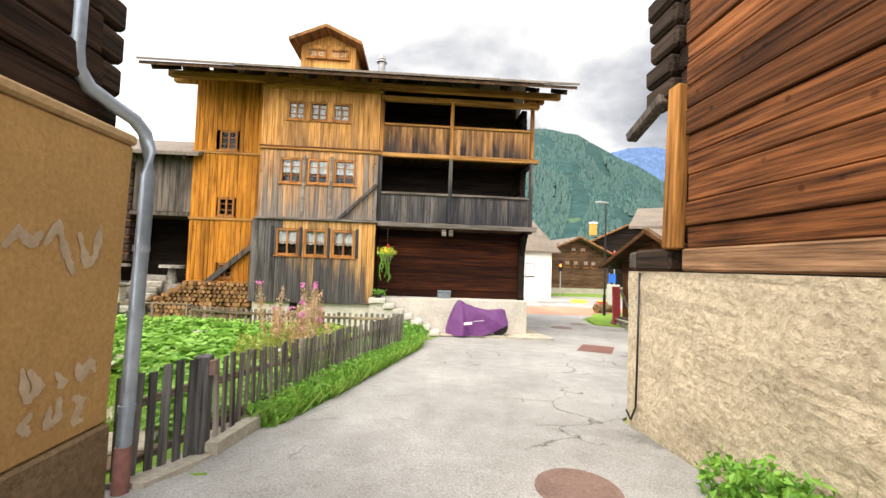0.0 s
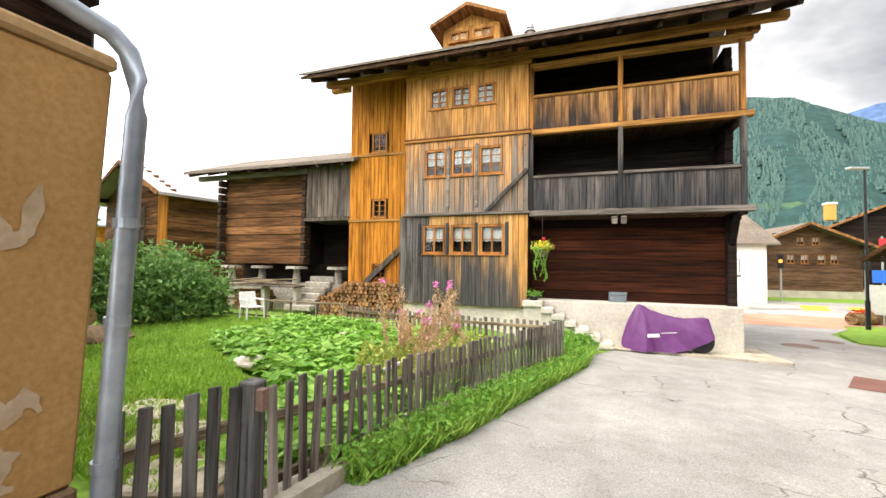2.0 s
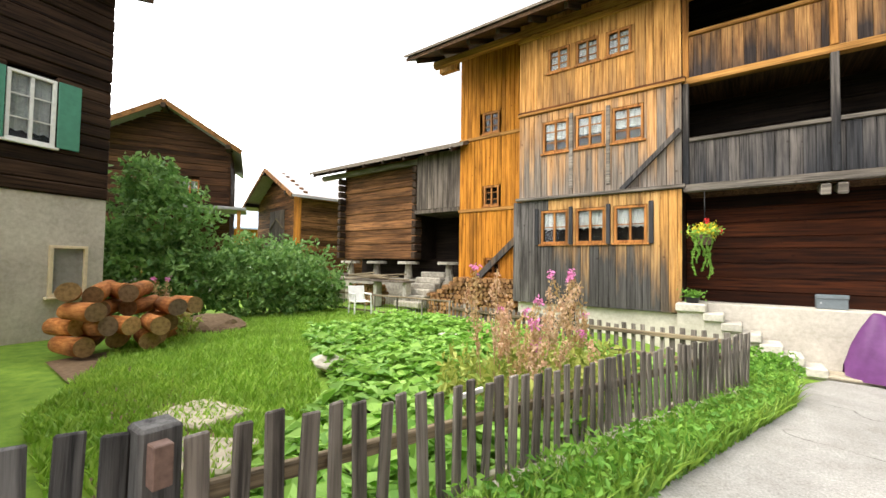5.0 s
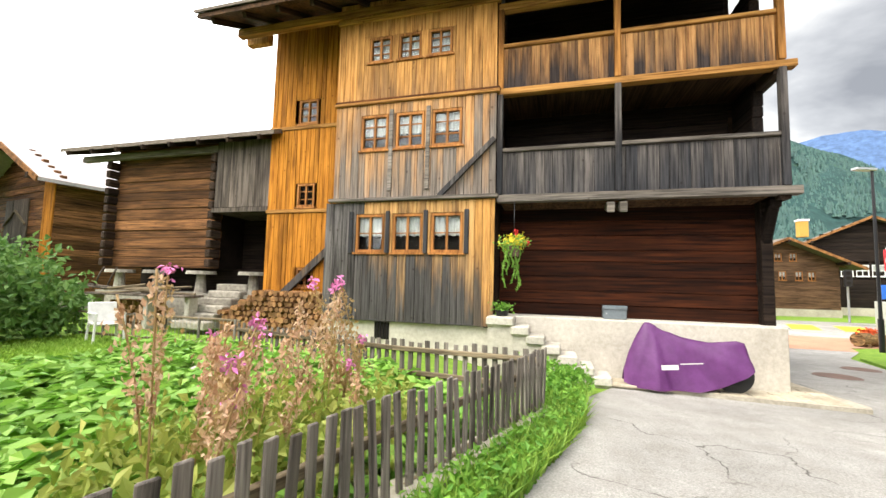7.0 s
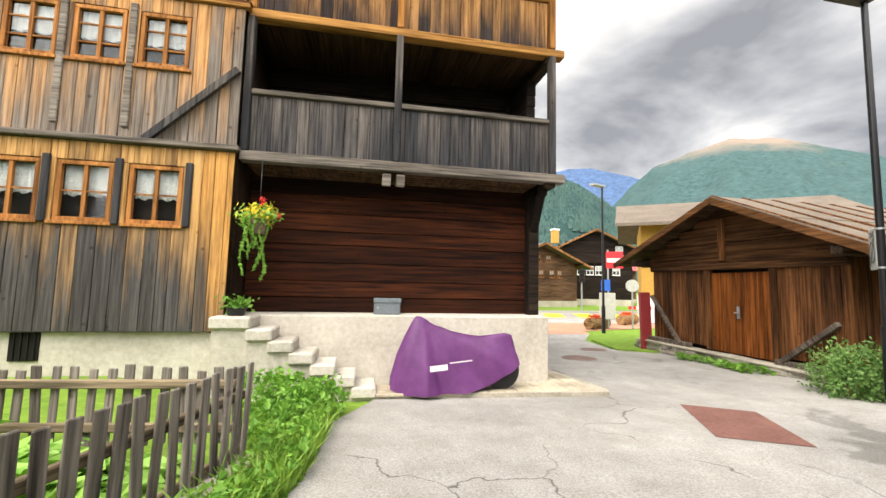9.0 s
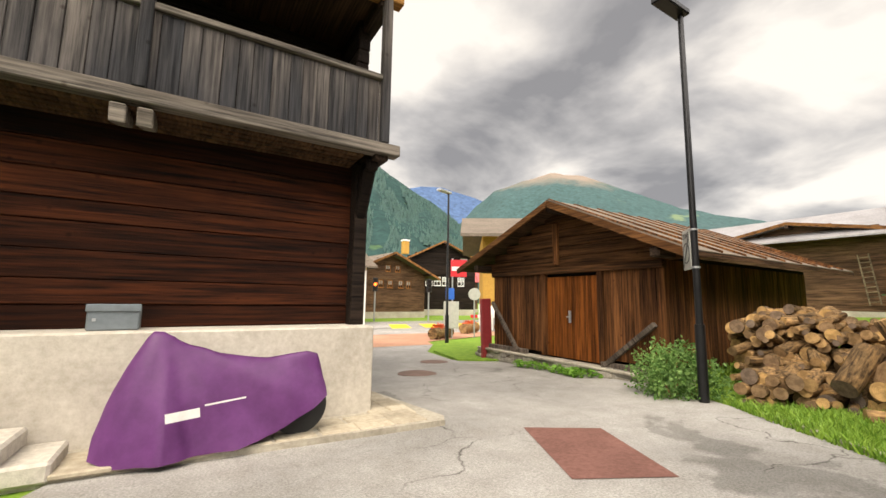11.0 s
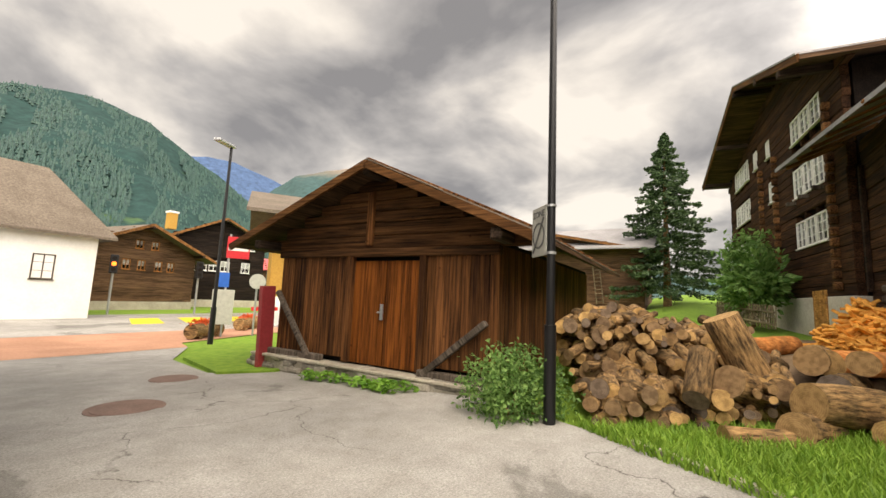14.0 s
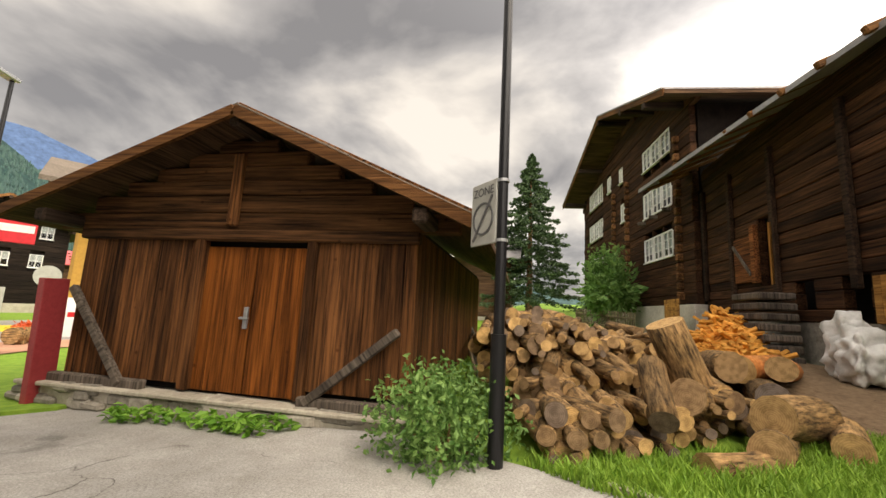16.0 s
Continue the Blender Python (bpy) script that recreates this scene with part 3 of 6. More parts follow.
def leaf_cloud(points, size, seed, up=0.0, squash=1.0, fold=0.25):
    """Small folded leaves at the given points."""
    g = np.random.default_rng(seed)
    n = len(points)
    p = np.asarray(points, float)
    a = g.normal(size=(n, 3))
    a[:, 2] *= squash
    a /= np.linalg.norm(a, axis=1)[:, None]
    nrm = g.normal(size=(n, 3))
    nrm[:, 2] = np.abs(nrm[:, 2]) + up
    b = np.cross(nrm, a)
    b /= np.linalg.norm(b, axis=1)[:, None] + 1e-9
    c = np.cross(a, b)
    s = size * g.uniform(0.6, 1.4, (n, 1))
    v = np.stack([p - a * s, p + b * s * 0.55 + c * s * fold, p + a * s, p - b * s * 0.55 + c * s * fold], 1).reshape(-1, 3)
    i = np.arange(n)[:, None] * 4
    f = np.concatenate([i + np.array([[0, 1, 2]]), i + np.array([[0, 2, 3]])], 0)
    return v.tolist(), [], f.tolist()


def blades(points, height, seed, width=0.012, lean=0.35):
    g = np.random.default_rng(seed)
    p = np.asarray(points, float)
    n = len(p)
    h = height * g.uniform(0.5, 1.3, (n, 1))
    d = g.normal(size=(n, 3)) * lean
    d[:, 2] = 1
    w = g.normal(size=(n, 3))
    w[:, 2] = 0
    w *= width / (np.linalg.norm(w, axis=1)[:, None] + 1e-9)
    bend = g.normal(size=(n, 3)) * lean * 0.6
    bend[:, 2] = 0
    v = np.stack([p - w, p + w, p + d * h * 0.55 + w * 0.7, p + d * h * 0.55 - w * 0.7, p + (d + bend) * h], 1).reshape(-1, 3)
    i = np.arange(n) * 5
    quads = np.stack([i, i + 1, i + 2, i + 3], 1).tolist()
    tris = np.stack([i + 3, i + 2, i + 4], 1).tolist()
    return v.tolist(), [], quads + tris


def smooth(t):
    t = min(1.0, max(0.0, t))
    return t * t * (3 - 2 * t)


def gz(x, y):
    """Height of the ground: the lane falls to the main road, the garden lies level, the meadow rises."""
    lane = 0.15 - 0.055 * y if y < 12.5 else -0.5375 - 0.036 * (min(y, 24.0) - 12.5)
    lane = min(lane, 0.35)
    lane -= 0.008 * max(0.0, min(x, 9.0))
    if x < -0.3 and y > 2.6:
        lane += (-0.2 - lane) * smooth((-0.3 - x) / 2.5) * smooth((y - 2.6) / 1.0)
    if x > 9.0:
        k = smooth((x - 9.0) / 5.0) * (1 - smooth((y - 9.0) / 6.0))
        lane += (0.15 - lane) * k
        far = smooth((x - 20.0) / 40.0) * (1 - smooth((y - 22.0) / 16.0))
        lane += 2.4 * far
    return lane


def draped(name, outline, lift, material, parent=None, step=1.0, kind="structure", label="", category="", skirt=0.0):
    bm = bmesh.new()
    bm.faces.new([bm.verts.new((x, y, 0)) for x, y in outline])
    xs, ys = [p[0] for p in outline], [p[1] for p in outline]
    for lo, hi, no in ((min(xs), max(xs), (1, 0, 0)), (min(ys), max(ys), (0, 1, 0))):
        k = math.ceil(lo / step)
        while k * step < hi:
            bmesh.ops.bisect_plane(bm, geom=bm.verts[:] + bm.edges[:] + bm.faces[:], plane_co=Vector(no) * k * step, plane_no=no)
            k += 1
    if skirt:
        r = bmesh.ops.extrude_face_region(bm, geom=bm.faces[:])
        low = [v for v in r["geom"] if isinstance(v, bmesh.types.BMVert)]
        for v in bm.verts:
            v.co.z = gz(v.co.x, v.co.y) - skirt
        for v in low:
            v.co.z = gz(v.co.x, v.co.y) + lift
        bmesh.ops.recalc_face_normals(bm, faces=bm.faces[:])
    else:
        for v in bm.verts:
            v.co.z = gz(v.co.x, v.co.y) + lift
        bmesh.ops.recalc_face_normals(bm, faces=bm.faces[:])
        if bm.faces[:] and sum(f.normal.z for f in bm.faces) < 0:
            bmesh.ops.reverse_faces(bm, faces=bm.faces[:])
    ob = part(name, bm, material, parent)
    return tagged(ob, label, category, "", kind) if label else ob


def scatter(outline, n, seed, lift=0.0):
    """Random places on the ground inside an outline."""
    g = random.Random(seed)
    xs, ys = [p[0] for p in outline], [p[1] for p in outline]
    out = []
    while len(out) < n:
        x, y = g.uniform(min(xs), max(xs)), g.uniform(min(ys), max(ys))
        inside = False
        for (x1, y1), (x2, y2) in zip(outline, outline[1:] + outline[:1]):
            if (y1 > y) != (y2 > y) and x < (x2 - x1) * (y - y1) / (y2 - y1) + x1:
                inside = not inside
        if inside:
            out.append((x, y, gz(x, y) + lift))
    return out

# ---- ground, road, distance ----
def ground_sheet():
    ax = [-3000, -1200, -500, -200, -90, -50, -30, -22] + list(np.arange(-17, 31, 0.8)) + [33, 37, 42, 48, 56, 66, 90, 200, 500, 1200, 3000]
    ay = [-3000, -1200, -500, -200, -90, -40, -20, -10] + list(np.arange(-6, 27, 0.8)) + [29, 34, 40, 50, 70, 120, 300, 700, 1500, 3000]
    vs = [(float(x), float(y), gz(x, y) - 0.03) for y in ay for x in ax]
    n = len(ax)
    fs = [(j * n + i, j * n + i + 1, (j + 1) * n + i + 1, (j + 1) * n + i) for j in range(len(ay) - 1) for i in range(n - 1)]
    return tagged(part("ground", (vs, [], fs), M["grass_ground"]), "green meadow grass ground around the village lane", "ground", "", "structure")


ground_sheet()
LANE = [(-1.95, -8), (2.9, -8), (2.9, 4.6), (6.0, 7.2), (7.2, 8.9), (8.6, 10.6), (9.7, 12.6), (9.9, 17.9), (8.75, 18.6), (9.4, 21.3), (11.2, 24.0), (8.0, 24.4), (4.5, 24.4), (4.2, 13.0), (1.2, 13.0), (0.55, 11.6), (0.0, 10.1), (-1.75, 4.1), (-2.05, 3.2)]
draped("road", LANE, 0.0, M["asphalt"], label="pale worn asphalt lane with cracks and patches", category="road")
draped("road_main", [(-30, 29.5), (14.5, 29.5), (30, 27.5), (80, 26), (80, 42), (30, 42), (-30, 40)], -0.01, M["asphalt"], step=6, label="grey asphalt main road beyond the lane", category="road")
draped("pavement", [(-10, 24.4), (11.2, 24.0), (11.6, 25.2), (16, 26.6), (60, 24), (60, 26.2), (30, 27.3), (14.5, 29.4), (-10, 29.4)], 0.004, M["brick_paving"], step=4, label="reddish paved crossing strip beside the main road", category="pavement")
draped("grass_verge", [(8.75, 18.3), (9.6, 17.6), (13.5, 17.6), (15.5, 25.8), (11.8, 24.8), (9.6, 21.2)], 0.05, M["grass_ground"], skirt=0.1, label="mown grass verge behind the shed", category="grass")
for k in range(5):
    draped("crosswalk", [(13.5 + k * 2.6, 33.5), (15.0 + k * 2.6, 33.5), (16.5 + k * 2.6, 37.5), (15.0 + k * 2.6, 37.5)], 0.002, M["yellow_flower"], step=6, label="yellow crossing stripe painted on the road", category="road marking")
draped("road_patch", [(5.5, 11.95), (6.25, 11.42), (5.5, 10.08), (4.72, 10.52)], 0.006, M["red_patch"], label="reddish rectangular repair patch in the asphalt", category="road patch")
for cx, cy, rr in ((1.62, 2.8, 0.34), (8.0, 18.4, 0.4), (6.5, 16.6, 0.45)):
    bm = bmesh.new()
    cyl(bm, (cx, cy, gz(cx, cy) - 0.02), (cx, cy, gz(cx, cy) + 0.010), rr, seg=28)
    cyl(bm, (cx, cy, gz(cx, cy)), (cx, cy, gz(cx, cy) + 0.014), rr * 0.86, seg=28)
    tagged(part("manhole_cover", bm, M["iron"]), "round rusty iron manhole cover in the asphalt", "manhole cover", "manhole covers")


def ridge(name, label, az0, az1, r0, r1, profile, material, rough, seed):
    """A mountain side: rises from distance r0 to a ridge at r1 whose elevation in degrees follows the bearing."""
    na, nr = 150, 26
    vs = []
    for i in range(na + 1):
        az = az0 + (az1 - az0) * i / na
        for j in range(nr + 1):
            f = j / nr
            r = r0 + (r1 - r0) * f
            top = math.tan(radians(profile(az))) * r1
            z = top * (f ** 1.15)
            z += noise.fractal(Vector((az * 0.22 + seed, f * 3, 0)), 0.9, 2.0, 5) * rough * (0.15 + f * 0.5) * math.sin(math.pi * min(f, 0.93))
            a = radians(az)
            vs.append((r * math.sin(a), r * math.cos(a), z - 1.2))
    fs = [(i * (nr + 1) + j, (i + 1) * (nr + 1) + j, (i + 1) * (nr + 1) + j + 1, i * (nr + 1) + j + 1) for i in range(na) for j in range(nr)]
    ob = tagged(part(name, (vs, [], fs), material), label, "mountain", "", "structure")
    for p in ob.data.polygons:
        p.use_smooth = True
    return vs, nr


def pts_profile(pts):
    def f(a):
        return float(np.interp(a, [p[0] for p in pts], [p[1] for p in pts]))
    return f


# forest greens of hill and bald mountain lean to teal as painted haze
hill_mat = mountain_mat("haze_tinted_hill", (0.022, 0.060, 0.056), (0.08, 0.14, 0.05), (0.06, 0.09, 0.07), 400.0, 0.01)
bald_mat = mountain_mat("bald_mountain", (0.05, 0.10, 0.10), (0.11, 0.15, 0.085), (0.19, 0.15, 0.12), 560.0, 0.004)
# no air volume: the blue of this ridge is haze put into the colour
blue_mat = mountain_mat("haze_blue_mountain", (0.07, 0.12, 0.23), (0.08, 0.13, 0.25), (0.10, 0.15, 0.26), 1500.0, 0.002)
hill_prof = pts_profile([(-80, 0), (-30, 1), (-8, 8), (4, 15), (11, 18.6), (17, 19.3), (22, 18.0), (26, 15.5), (30, 13.2), (33.5, 10.6), (36, 7.5), (40, 3), (44, 0)])
hv, hn = ridge("backdrop_hill", "steep hill covered with spruce forest, green tinted for haze", -80, 44, 240, 620, hill_prof, hill_mat, 26, 3.0)
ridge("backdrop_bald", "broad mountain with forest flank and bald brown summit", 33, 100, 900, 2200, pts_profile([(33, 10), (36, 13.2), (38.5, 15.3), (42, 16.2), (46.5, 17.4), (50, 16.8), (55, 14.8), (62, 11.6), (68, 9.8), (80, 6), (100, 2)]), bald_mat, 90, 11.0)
ridge("backdrop_blue", "distant mountain ridge tinted blue for haze", 15, 48, 3000, 4200, pts_profile([(15, 14), (24, 15), (28, 15.8), (31, 15.7), (34, 14.8), (38, 13.5), (48, 12)]), blue_mat, 60, 23.0)


def far_forest():
    g = random.Random(5)
    vs, fs = [], []
    for _ in range(8000):
        az, f = g.uniform(8, 38), g.uniform(0.02, 0.98)
        if noise.noise(Vector((az * 0.3, f * 4, 2))) > 0.28:
            continue
        r = 240 + 380 * f
        z = math.tan(radians(hill_prof(az))) * 620 * (f ** 1.15) - 3
        a = radians(az)
        x, y = r * math.sin(a), r * math.cos(a)
        h, w, b = g.uniform(4, 7.5), g.uniform(1.3, 2.1), len(vs)
        for lvl in ((0.0, 1.0), (0.4, 0.62)):
            for k in range(5):
                t = k * math.tau / 5 + g.uniform(0, 0.6)
                vs.append((x + w * lvl[1] * math.cos(t), y + w * lvl[1] * math.sin(t), z + h * lvl[0]))
            vs.append((x, y, z + h * (0.65 if lvl[0] == 0 else 1.0)))
        for o in (0, 6):
            fs += [(b + o + k, b + o + (k + 1) % 5, b + o + 5) for k in range(5)]
    tagged(part("spruce_forest", (vs, [], fs), M["far_tree"]), "dense spruce forest on the hill, green tinted for haze", "forest", "", "stuff")


far_forest()

# ---- the big timber house ----
house = thing("timber_house", "three-storey larch timber house with weathered cladding and open balconies", "house", pose(0, 0, 0))
YF, YB = 13.05, 13.25
win3 = [(-4.16 + 0.73 * k, 6.38, 0.56, 0.62) for k in range(3)]
win2 = [(-4.30 + 0.87 * k, 4.27, 0.68, 0.83) for k in range(3)]
win1 = [(-4.31 + 0.90 * k, 1.90, 0.70, 0.86) for k in range(3)]
hole = lambda ws: [(x - 0.01, x + w + 0.01, z - 0.01, z + h + 0.01) for x, z, w, h in ws]
for w in ((-4.95, -1.15, YF + 0.26, YF + 0.4, 0.35, 7.9), (-7.6, -4.95, 14.36, 14.5, 0.3, 8.3), (-7.6, -7.45, 14.5, 22, 0.3, 8.2), (3.7, 3.9, 14.9, 22, -0.4, 8.2), (-7.6, 3.9, 21.9, 22.1, -0.4, 8.2), (-4.93, -4.75, YF + 0.05, 14.36, 0.35, 7.9), (-1.35, -1.17, YF + 0.05, 15.0, 0.35, 7.9)):
    part("wall", boxes(w), M["facade3"] if w[1] == -4.75 else M["log_dark"], house)
planks(house, -4.97, -1.13, YF, 5.50, 7.92, 0.19, M["facade3"], holes=hole(win3))
planks(house, -4.97, -1.13, YF, 3.14, 5.36, 0.17, M["facade2"], holes=hole(win2))
planks(house, -5.10, -1.13, YF - 0.06, 0.38, 3.04, 0.19, M["facade1"], holes=hole(win1), mats=lambda x: M["facade1o"] if x > -1.62 else M["facade1g"] if x < -4.2 else M["facade1"])
for ws, rows, cols in ((win3, 3, 2), (win2, 3, 2), (win1, 2, 2)):
    for x, z, w, h in ws:
        window(house, x, z, w, h, YF - (0.05 if z < 3 else -0.0), cols, rows, curtain=0.5 if z < 6 else 0.75)
for z0, z1, y0, mat in ((5.36, 5.43, 12.99, "gold_beam"), (5.43, 5.49, 13.02, "log_red"), (3.05, 3.13, 12.90, "grey_beam"), (7.40, 7.52, 12.99, "gold_beam")):
    piece("trim_board", house, (3.95, 0.12, z1 - z0), pose(-3.03, y0 + 0.06, (z0 + z1) / 2), M[mat])
for x in (-3.52, -2.63, -4.42, -1.72):
    piece("batten", house, (0.10, 0.04, 0.95), pose(x, YF - 0.08, 2.35), M["balc_low"])
for x in (-3.54, -2.65):
    piece("batten", house, (0.10, 0.04, 1.9), pose(x, YF - 0.022, 4.25), M["grey_beam"])
bm = bmesh.new()
box(bm, -0.85, 0.85, -0.04, 0.04, -0.05, 0.05, pose(-1.75, YF - 0.08, 3.72, 0, -45, 0))
part("diagonal_rail", bm, M["balc_low"], house)
# annex
awin = [(-6.78, 5.52, 0.60, 0.68), (-6.72, 3.20, 0.54, 0.64), (-6.62, 1.05, 0.5, 0.5)]
for z0, z1 in ((5.47, 8.35), (3.14, 5.37), (0.55, 3.04)):
    planks(house, -7.65, -4.98, 14.1, z0, z1, 0.15, M["annex"], holes=hole(awin))
for z in (5.42, 3.09):
    piece("trim_board", house, (2.72, 0.08, 0.1), pose(-6.32, 14.1, z), M["gold_beam"])
for x, z, w, h in awin:
    window(house, x, z, w, h, 14.1, 2, 3, curtain=0.0)
bm = box(bmesh.new(), -1.35, 1.35, -0.05, 0.05, -0.09, 0.09, pose(-5.95, 14.03, 1.75, 0, -42, 0))
part("diagonal_rail", bm, M["facade1"], house)
# balconies
for z0, z1, mat in ((5.5, 6.42, "balc_up"), (3.16, 4.08, "balc_low")):
    planks(house, -1.12, 4.12, YB, z0, z1, 0.185, M[mat], 0.03)
    piece("handrail", house, (5.30, 0.12, 0.08), pose(1.51, YB, z1 + 0.045), M["gold_beam" if z0 > 5 else "grey_beam"])
    piece("deck", house, (5.24, 1.6, 0.08), pose(1.49, 14.1, z0 - 0.02), M["soffit"])
piece("beam", house, (5.45, 0.2, 0.16), pose(1.6, YB + 0.02, 3.07), M["grey_beam"])
piece("beam", house, (5.45, 0.2, 0.14), pose(1.6, YB + 0.02, 5.42), M["gold_beam"])
piece("beam", house, (5.45, 0.2, 0.16), pose(1.6, YB + 0.02, 7.36), M["gold_beam"])
piece("beam", house, (0.2, 1.9, 0.2), pose(4.08, 14.2, 5.36), M["dark_y"])
piece("beam", house, (0.2, 1.9, 0.2), pose(4.08, 14.2, 3.02), M["dark_y"])
for z0, z1, mat in ((5.5, 7.3, "post_gold"), (3.15, 5.36, "balc_low")):
    for x in (1.30, 4.09, -1.07):
        piece("post", house, (0.12, 0.14, z1 - z0), pose(x, YB - 0.02, (z0 + z1) / 2), M[mat])
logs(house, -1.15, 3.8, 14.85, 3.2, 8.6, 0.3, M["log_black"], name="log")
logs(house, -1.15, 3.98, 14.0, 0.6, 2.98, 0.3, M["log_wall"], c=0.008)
piece("corner_post", house, (0.2, 0.22, 2.5), pose(4.0, 13.9, 1.75), M["log_black"])
piece("bracket", house, (0.18, 0.2, 1.0), pose(4.0, 13.72, 2.50, 28), M["log_black"], 0.04)
piece("bracket", house, (0.18, 0.5, 0.2), pose(4.0, 13.62, 2.88), M["log_black"], 0.04)
for x in (1.15, 1.38):
    piece("bracket", house, (0.14, 0.55, 0.2), pose(x, 13.45, 2.9, 15), M["grey_beam"])
for k in range(12):
    piece("floor_joist", house, (4.9, 0.1, 0.05), pose(1.4, 13.4 + k * 0.13, 2.99 - 0.004 * k), M["soffit"])
# right flank logs
flank = new("side_wall", None)
flank.parent, flank.matrix_basis = house, pose(4.08, 13.95, 0, 0, 0, 90)
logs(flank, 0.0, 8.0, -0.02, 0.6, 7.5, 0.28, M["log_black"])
# roof
ez, ey, rz, ry = 7.52, 11.95, 10.4, 18.0
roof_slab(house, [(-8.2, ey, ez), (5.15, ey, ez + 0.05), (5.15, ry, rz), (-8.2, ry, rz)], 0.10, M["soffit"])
roof_slab(house, [(-8.25, ey - 0.06, ez + 0.08), (5.2, ey - 0.06, ez + 0.13), (5.2, ry, rz + 0.08), (-8.25, ry, rz + 0.08)], 0.07, M["shingle"], "roof_covering")
roof_slab(house, [(5.2, 24.0, ez), (-8.25, 24.0, ez), (-8.25, ry, rz + 0.08), (5.2, ry, rz + 0.08)], 0.12, M["shingle"])
sl = (rz - ez) / (ry - ey)
for k in range(15):
    x = -7.9 + k * 0.91
    piece("rafter", house, (0.11, 1.5, 0.15), pose(x, ey + 0.85, ez - 0.165 + sl * 0.85, math.degrees(math.atan(sl))), M["dark_y"])
piece("purlin", house, (13.0, 0.18, 0.2), pose(-1.5, 13.1, 7.68), M["gold_beam"])
for x in (-7.7, 4.2):
    piece("purlin_bracket", house, (0.7, 0.2, 0.3), pose(x, 13.5, 7.72), M["facade3"])
# dormer and chimney
dy = 14.3
part("dormer", boxes((-4.2, -2.25, dy, 17, 8.5, 9.62)), M["facade3"], house)
for x in (-3.95, -3.15):
    window(house, x, 9.1, 0.66, 0.36, dy - 0.08, 2, 1, curtain=0.8)
apx = -3.22
roof_slab(house, [(-4.5, dy - 0.55, 9.55), (apx, dy - 0.55, 10.12), (apx, 17.4, 10.12), (-4.5, 17.4, 9.55)], 0.12, M["rake"], "dormer_roof")
roof_slab(house, [(apx, dy - 0.55, 10.12), (-1.95, dy - 0.55, 9.55), (-1.95, 17.4, 9.55), (apx, 17.4, 10.12)], 0.12, M["rake"], "dormer_roof")
part("dormer_gable", ([(-4.2, dy, 9.6), (-2.25, dy, 9.6), (apx, dy, 10.02), (-4.2, dy + 0.1, 9.6), (-2.25, dy + 0.1, 9.6), (apx, dy + 0.1, 10.02)], [], [(0, 1, 2), (5, 4, 3), (0, 3, 4, 1), (1, 4, 5, 2), (2, 5, 3, 0)]), M["facade3"], house)
bm = bmesh.new()
cyl(bm, (-1.38, 15.2, 8.6), (-1.38, 15.2, 9.55), 0.13, seg=14)
cyl(bm, (-1.38, 15.2, 9.55), (-1.38, 15.2, 9.62), 0.2, 0.16, seg=14)
cyl(bm, (-1.38, 15.2, 9.66), (-1.38, 15.2, 9.8), 0.15, 0.12, seg=14)
part("chimney", bm, M["sheet"], house)
# masonry base, ledge, steps
tagged(part("wall_base", boxes((-5.0, -1.15, 13.1, 13.5, -0.6, 0.38), (-1.15, 4.12, 13.42, 14.2, -0.7, 0.60), (3.6, 4.12, 14.2, 22, -0.9, 0.60), bevel=0.02), M["limewash"]), "limewashed masonry base wall under the timber house", "wall", "", "structure")
vent = thing("cellar_vent", "small barred cellar opening in the white base wall", "vent")
# flat near-black slab: the opening's darkness is painted, not hollow
part("frame", boxes((-3.8, -3.45, 13.08, 13.11, -0.02, 0.36)), M["unlit_dark"], vent)
for k in range(4):
    part("bar", boxes((-3.74 + k * 0.08, -3.725 + k * 0.08, 13.06, 13.08, -0.02, 0.36)), M["black_metal"], vent)
draped("stone_ledge", [(1.0, 12.72), (4.75, 12.55), (4.85, 12.75), (4.5, 17.0), (4.08, 17.0), (4.08, 13.45), (1.0, 13.45)], 0.07, M["kerb"], skirt=0.1, label="low stone kerb ledge along the base wall", category="kerb")
for k in range(16):
    x = 1.25 + (k % 8) * 0.44 + R.uniform(-0.04, 0.04)
    y = 12.80 + (k // 8) * 0.30
    lg = thing("ledge_slab", "flat pale stone slab of the ledge by the wall", "paving slab", None, "ledge slabs")
    piece("slab", lg, (0.42, 0.28, 0.05), pose(x, y, gz(x, y) + 0.062, 0, 0, R.uniform(-3, 3)), M["slab"], 0.012)
for k in range(10):
    x, y = 4.2 + (k % 2) * 0.30, 13.3 + (k // 2) * 0.5
    lg = thing("ledge_slab", "flat pale stone slab of the ledge by the wall", "paving slab", None, "ledge slabs")
    piece("slab", lg, (0.28, 0.46, 0.05), pose(x, y, gz(x, y) + 0.062, 0, 0, R.uniform(-3, 3)), M["slab"], 0.012)
steps = thing("stone_steps", "seven rough granite steps against the base wall", "steps")
for k in range(7):
    top = 0.62 - k * 0.165
    x0 = -1.2 if k == 0 else -0.72 + (k - 1) * 0.295
    x1 = -0.72 + k * 0.295
    piece("step", steps, (x1 - x0 + 0.06, 0.62, 0.17), pose((x0 + x1) / 2, 12.98, top - 0.085, 0, 0, R.uniform(-1.5, 1.5)), M["step_stone"], 0.025)
    part("riser_block", boxes((x0 + 0.002, x1 - 0.002, 12.74, 13.415, -0.75, top - 0.168)), M["limewash"], steps)
mail = thing("mailbox", "grey metal mailbox fixed above the base wall", "mailbox")
part("body", boxes((1.03, 1.48, 13.62, 13.82, 0.60, 0.86), bevel=0.015), M["mailbox"], mail)
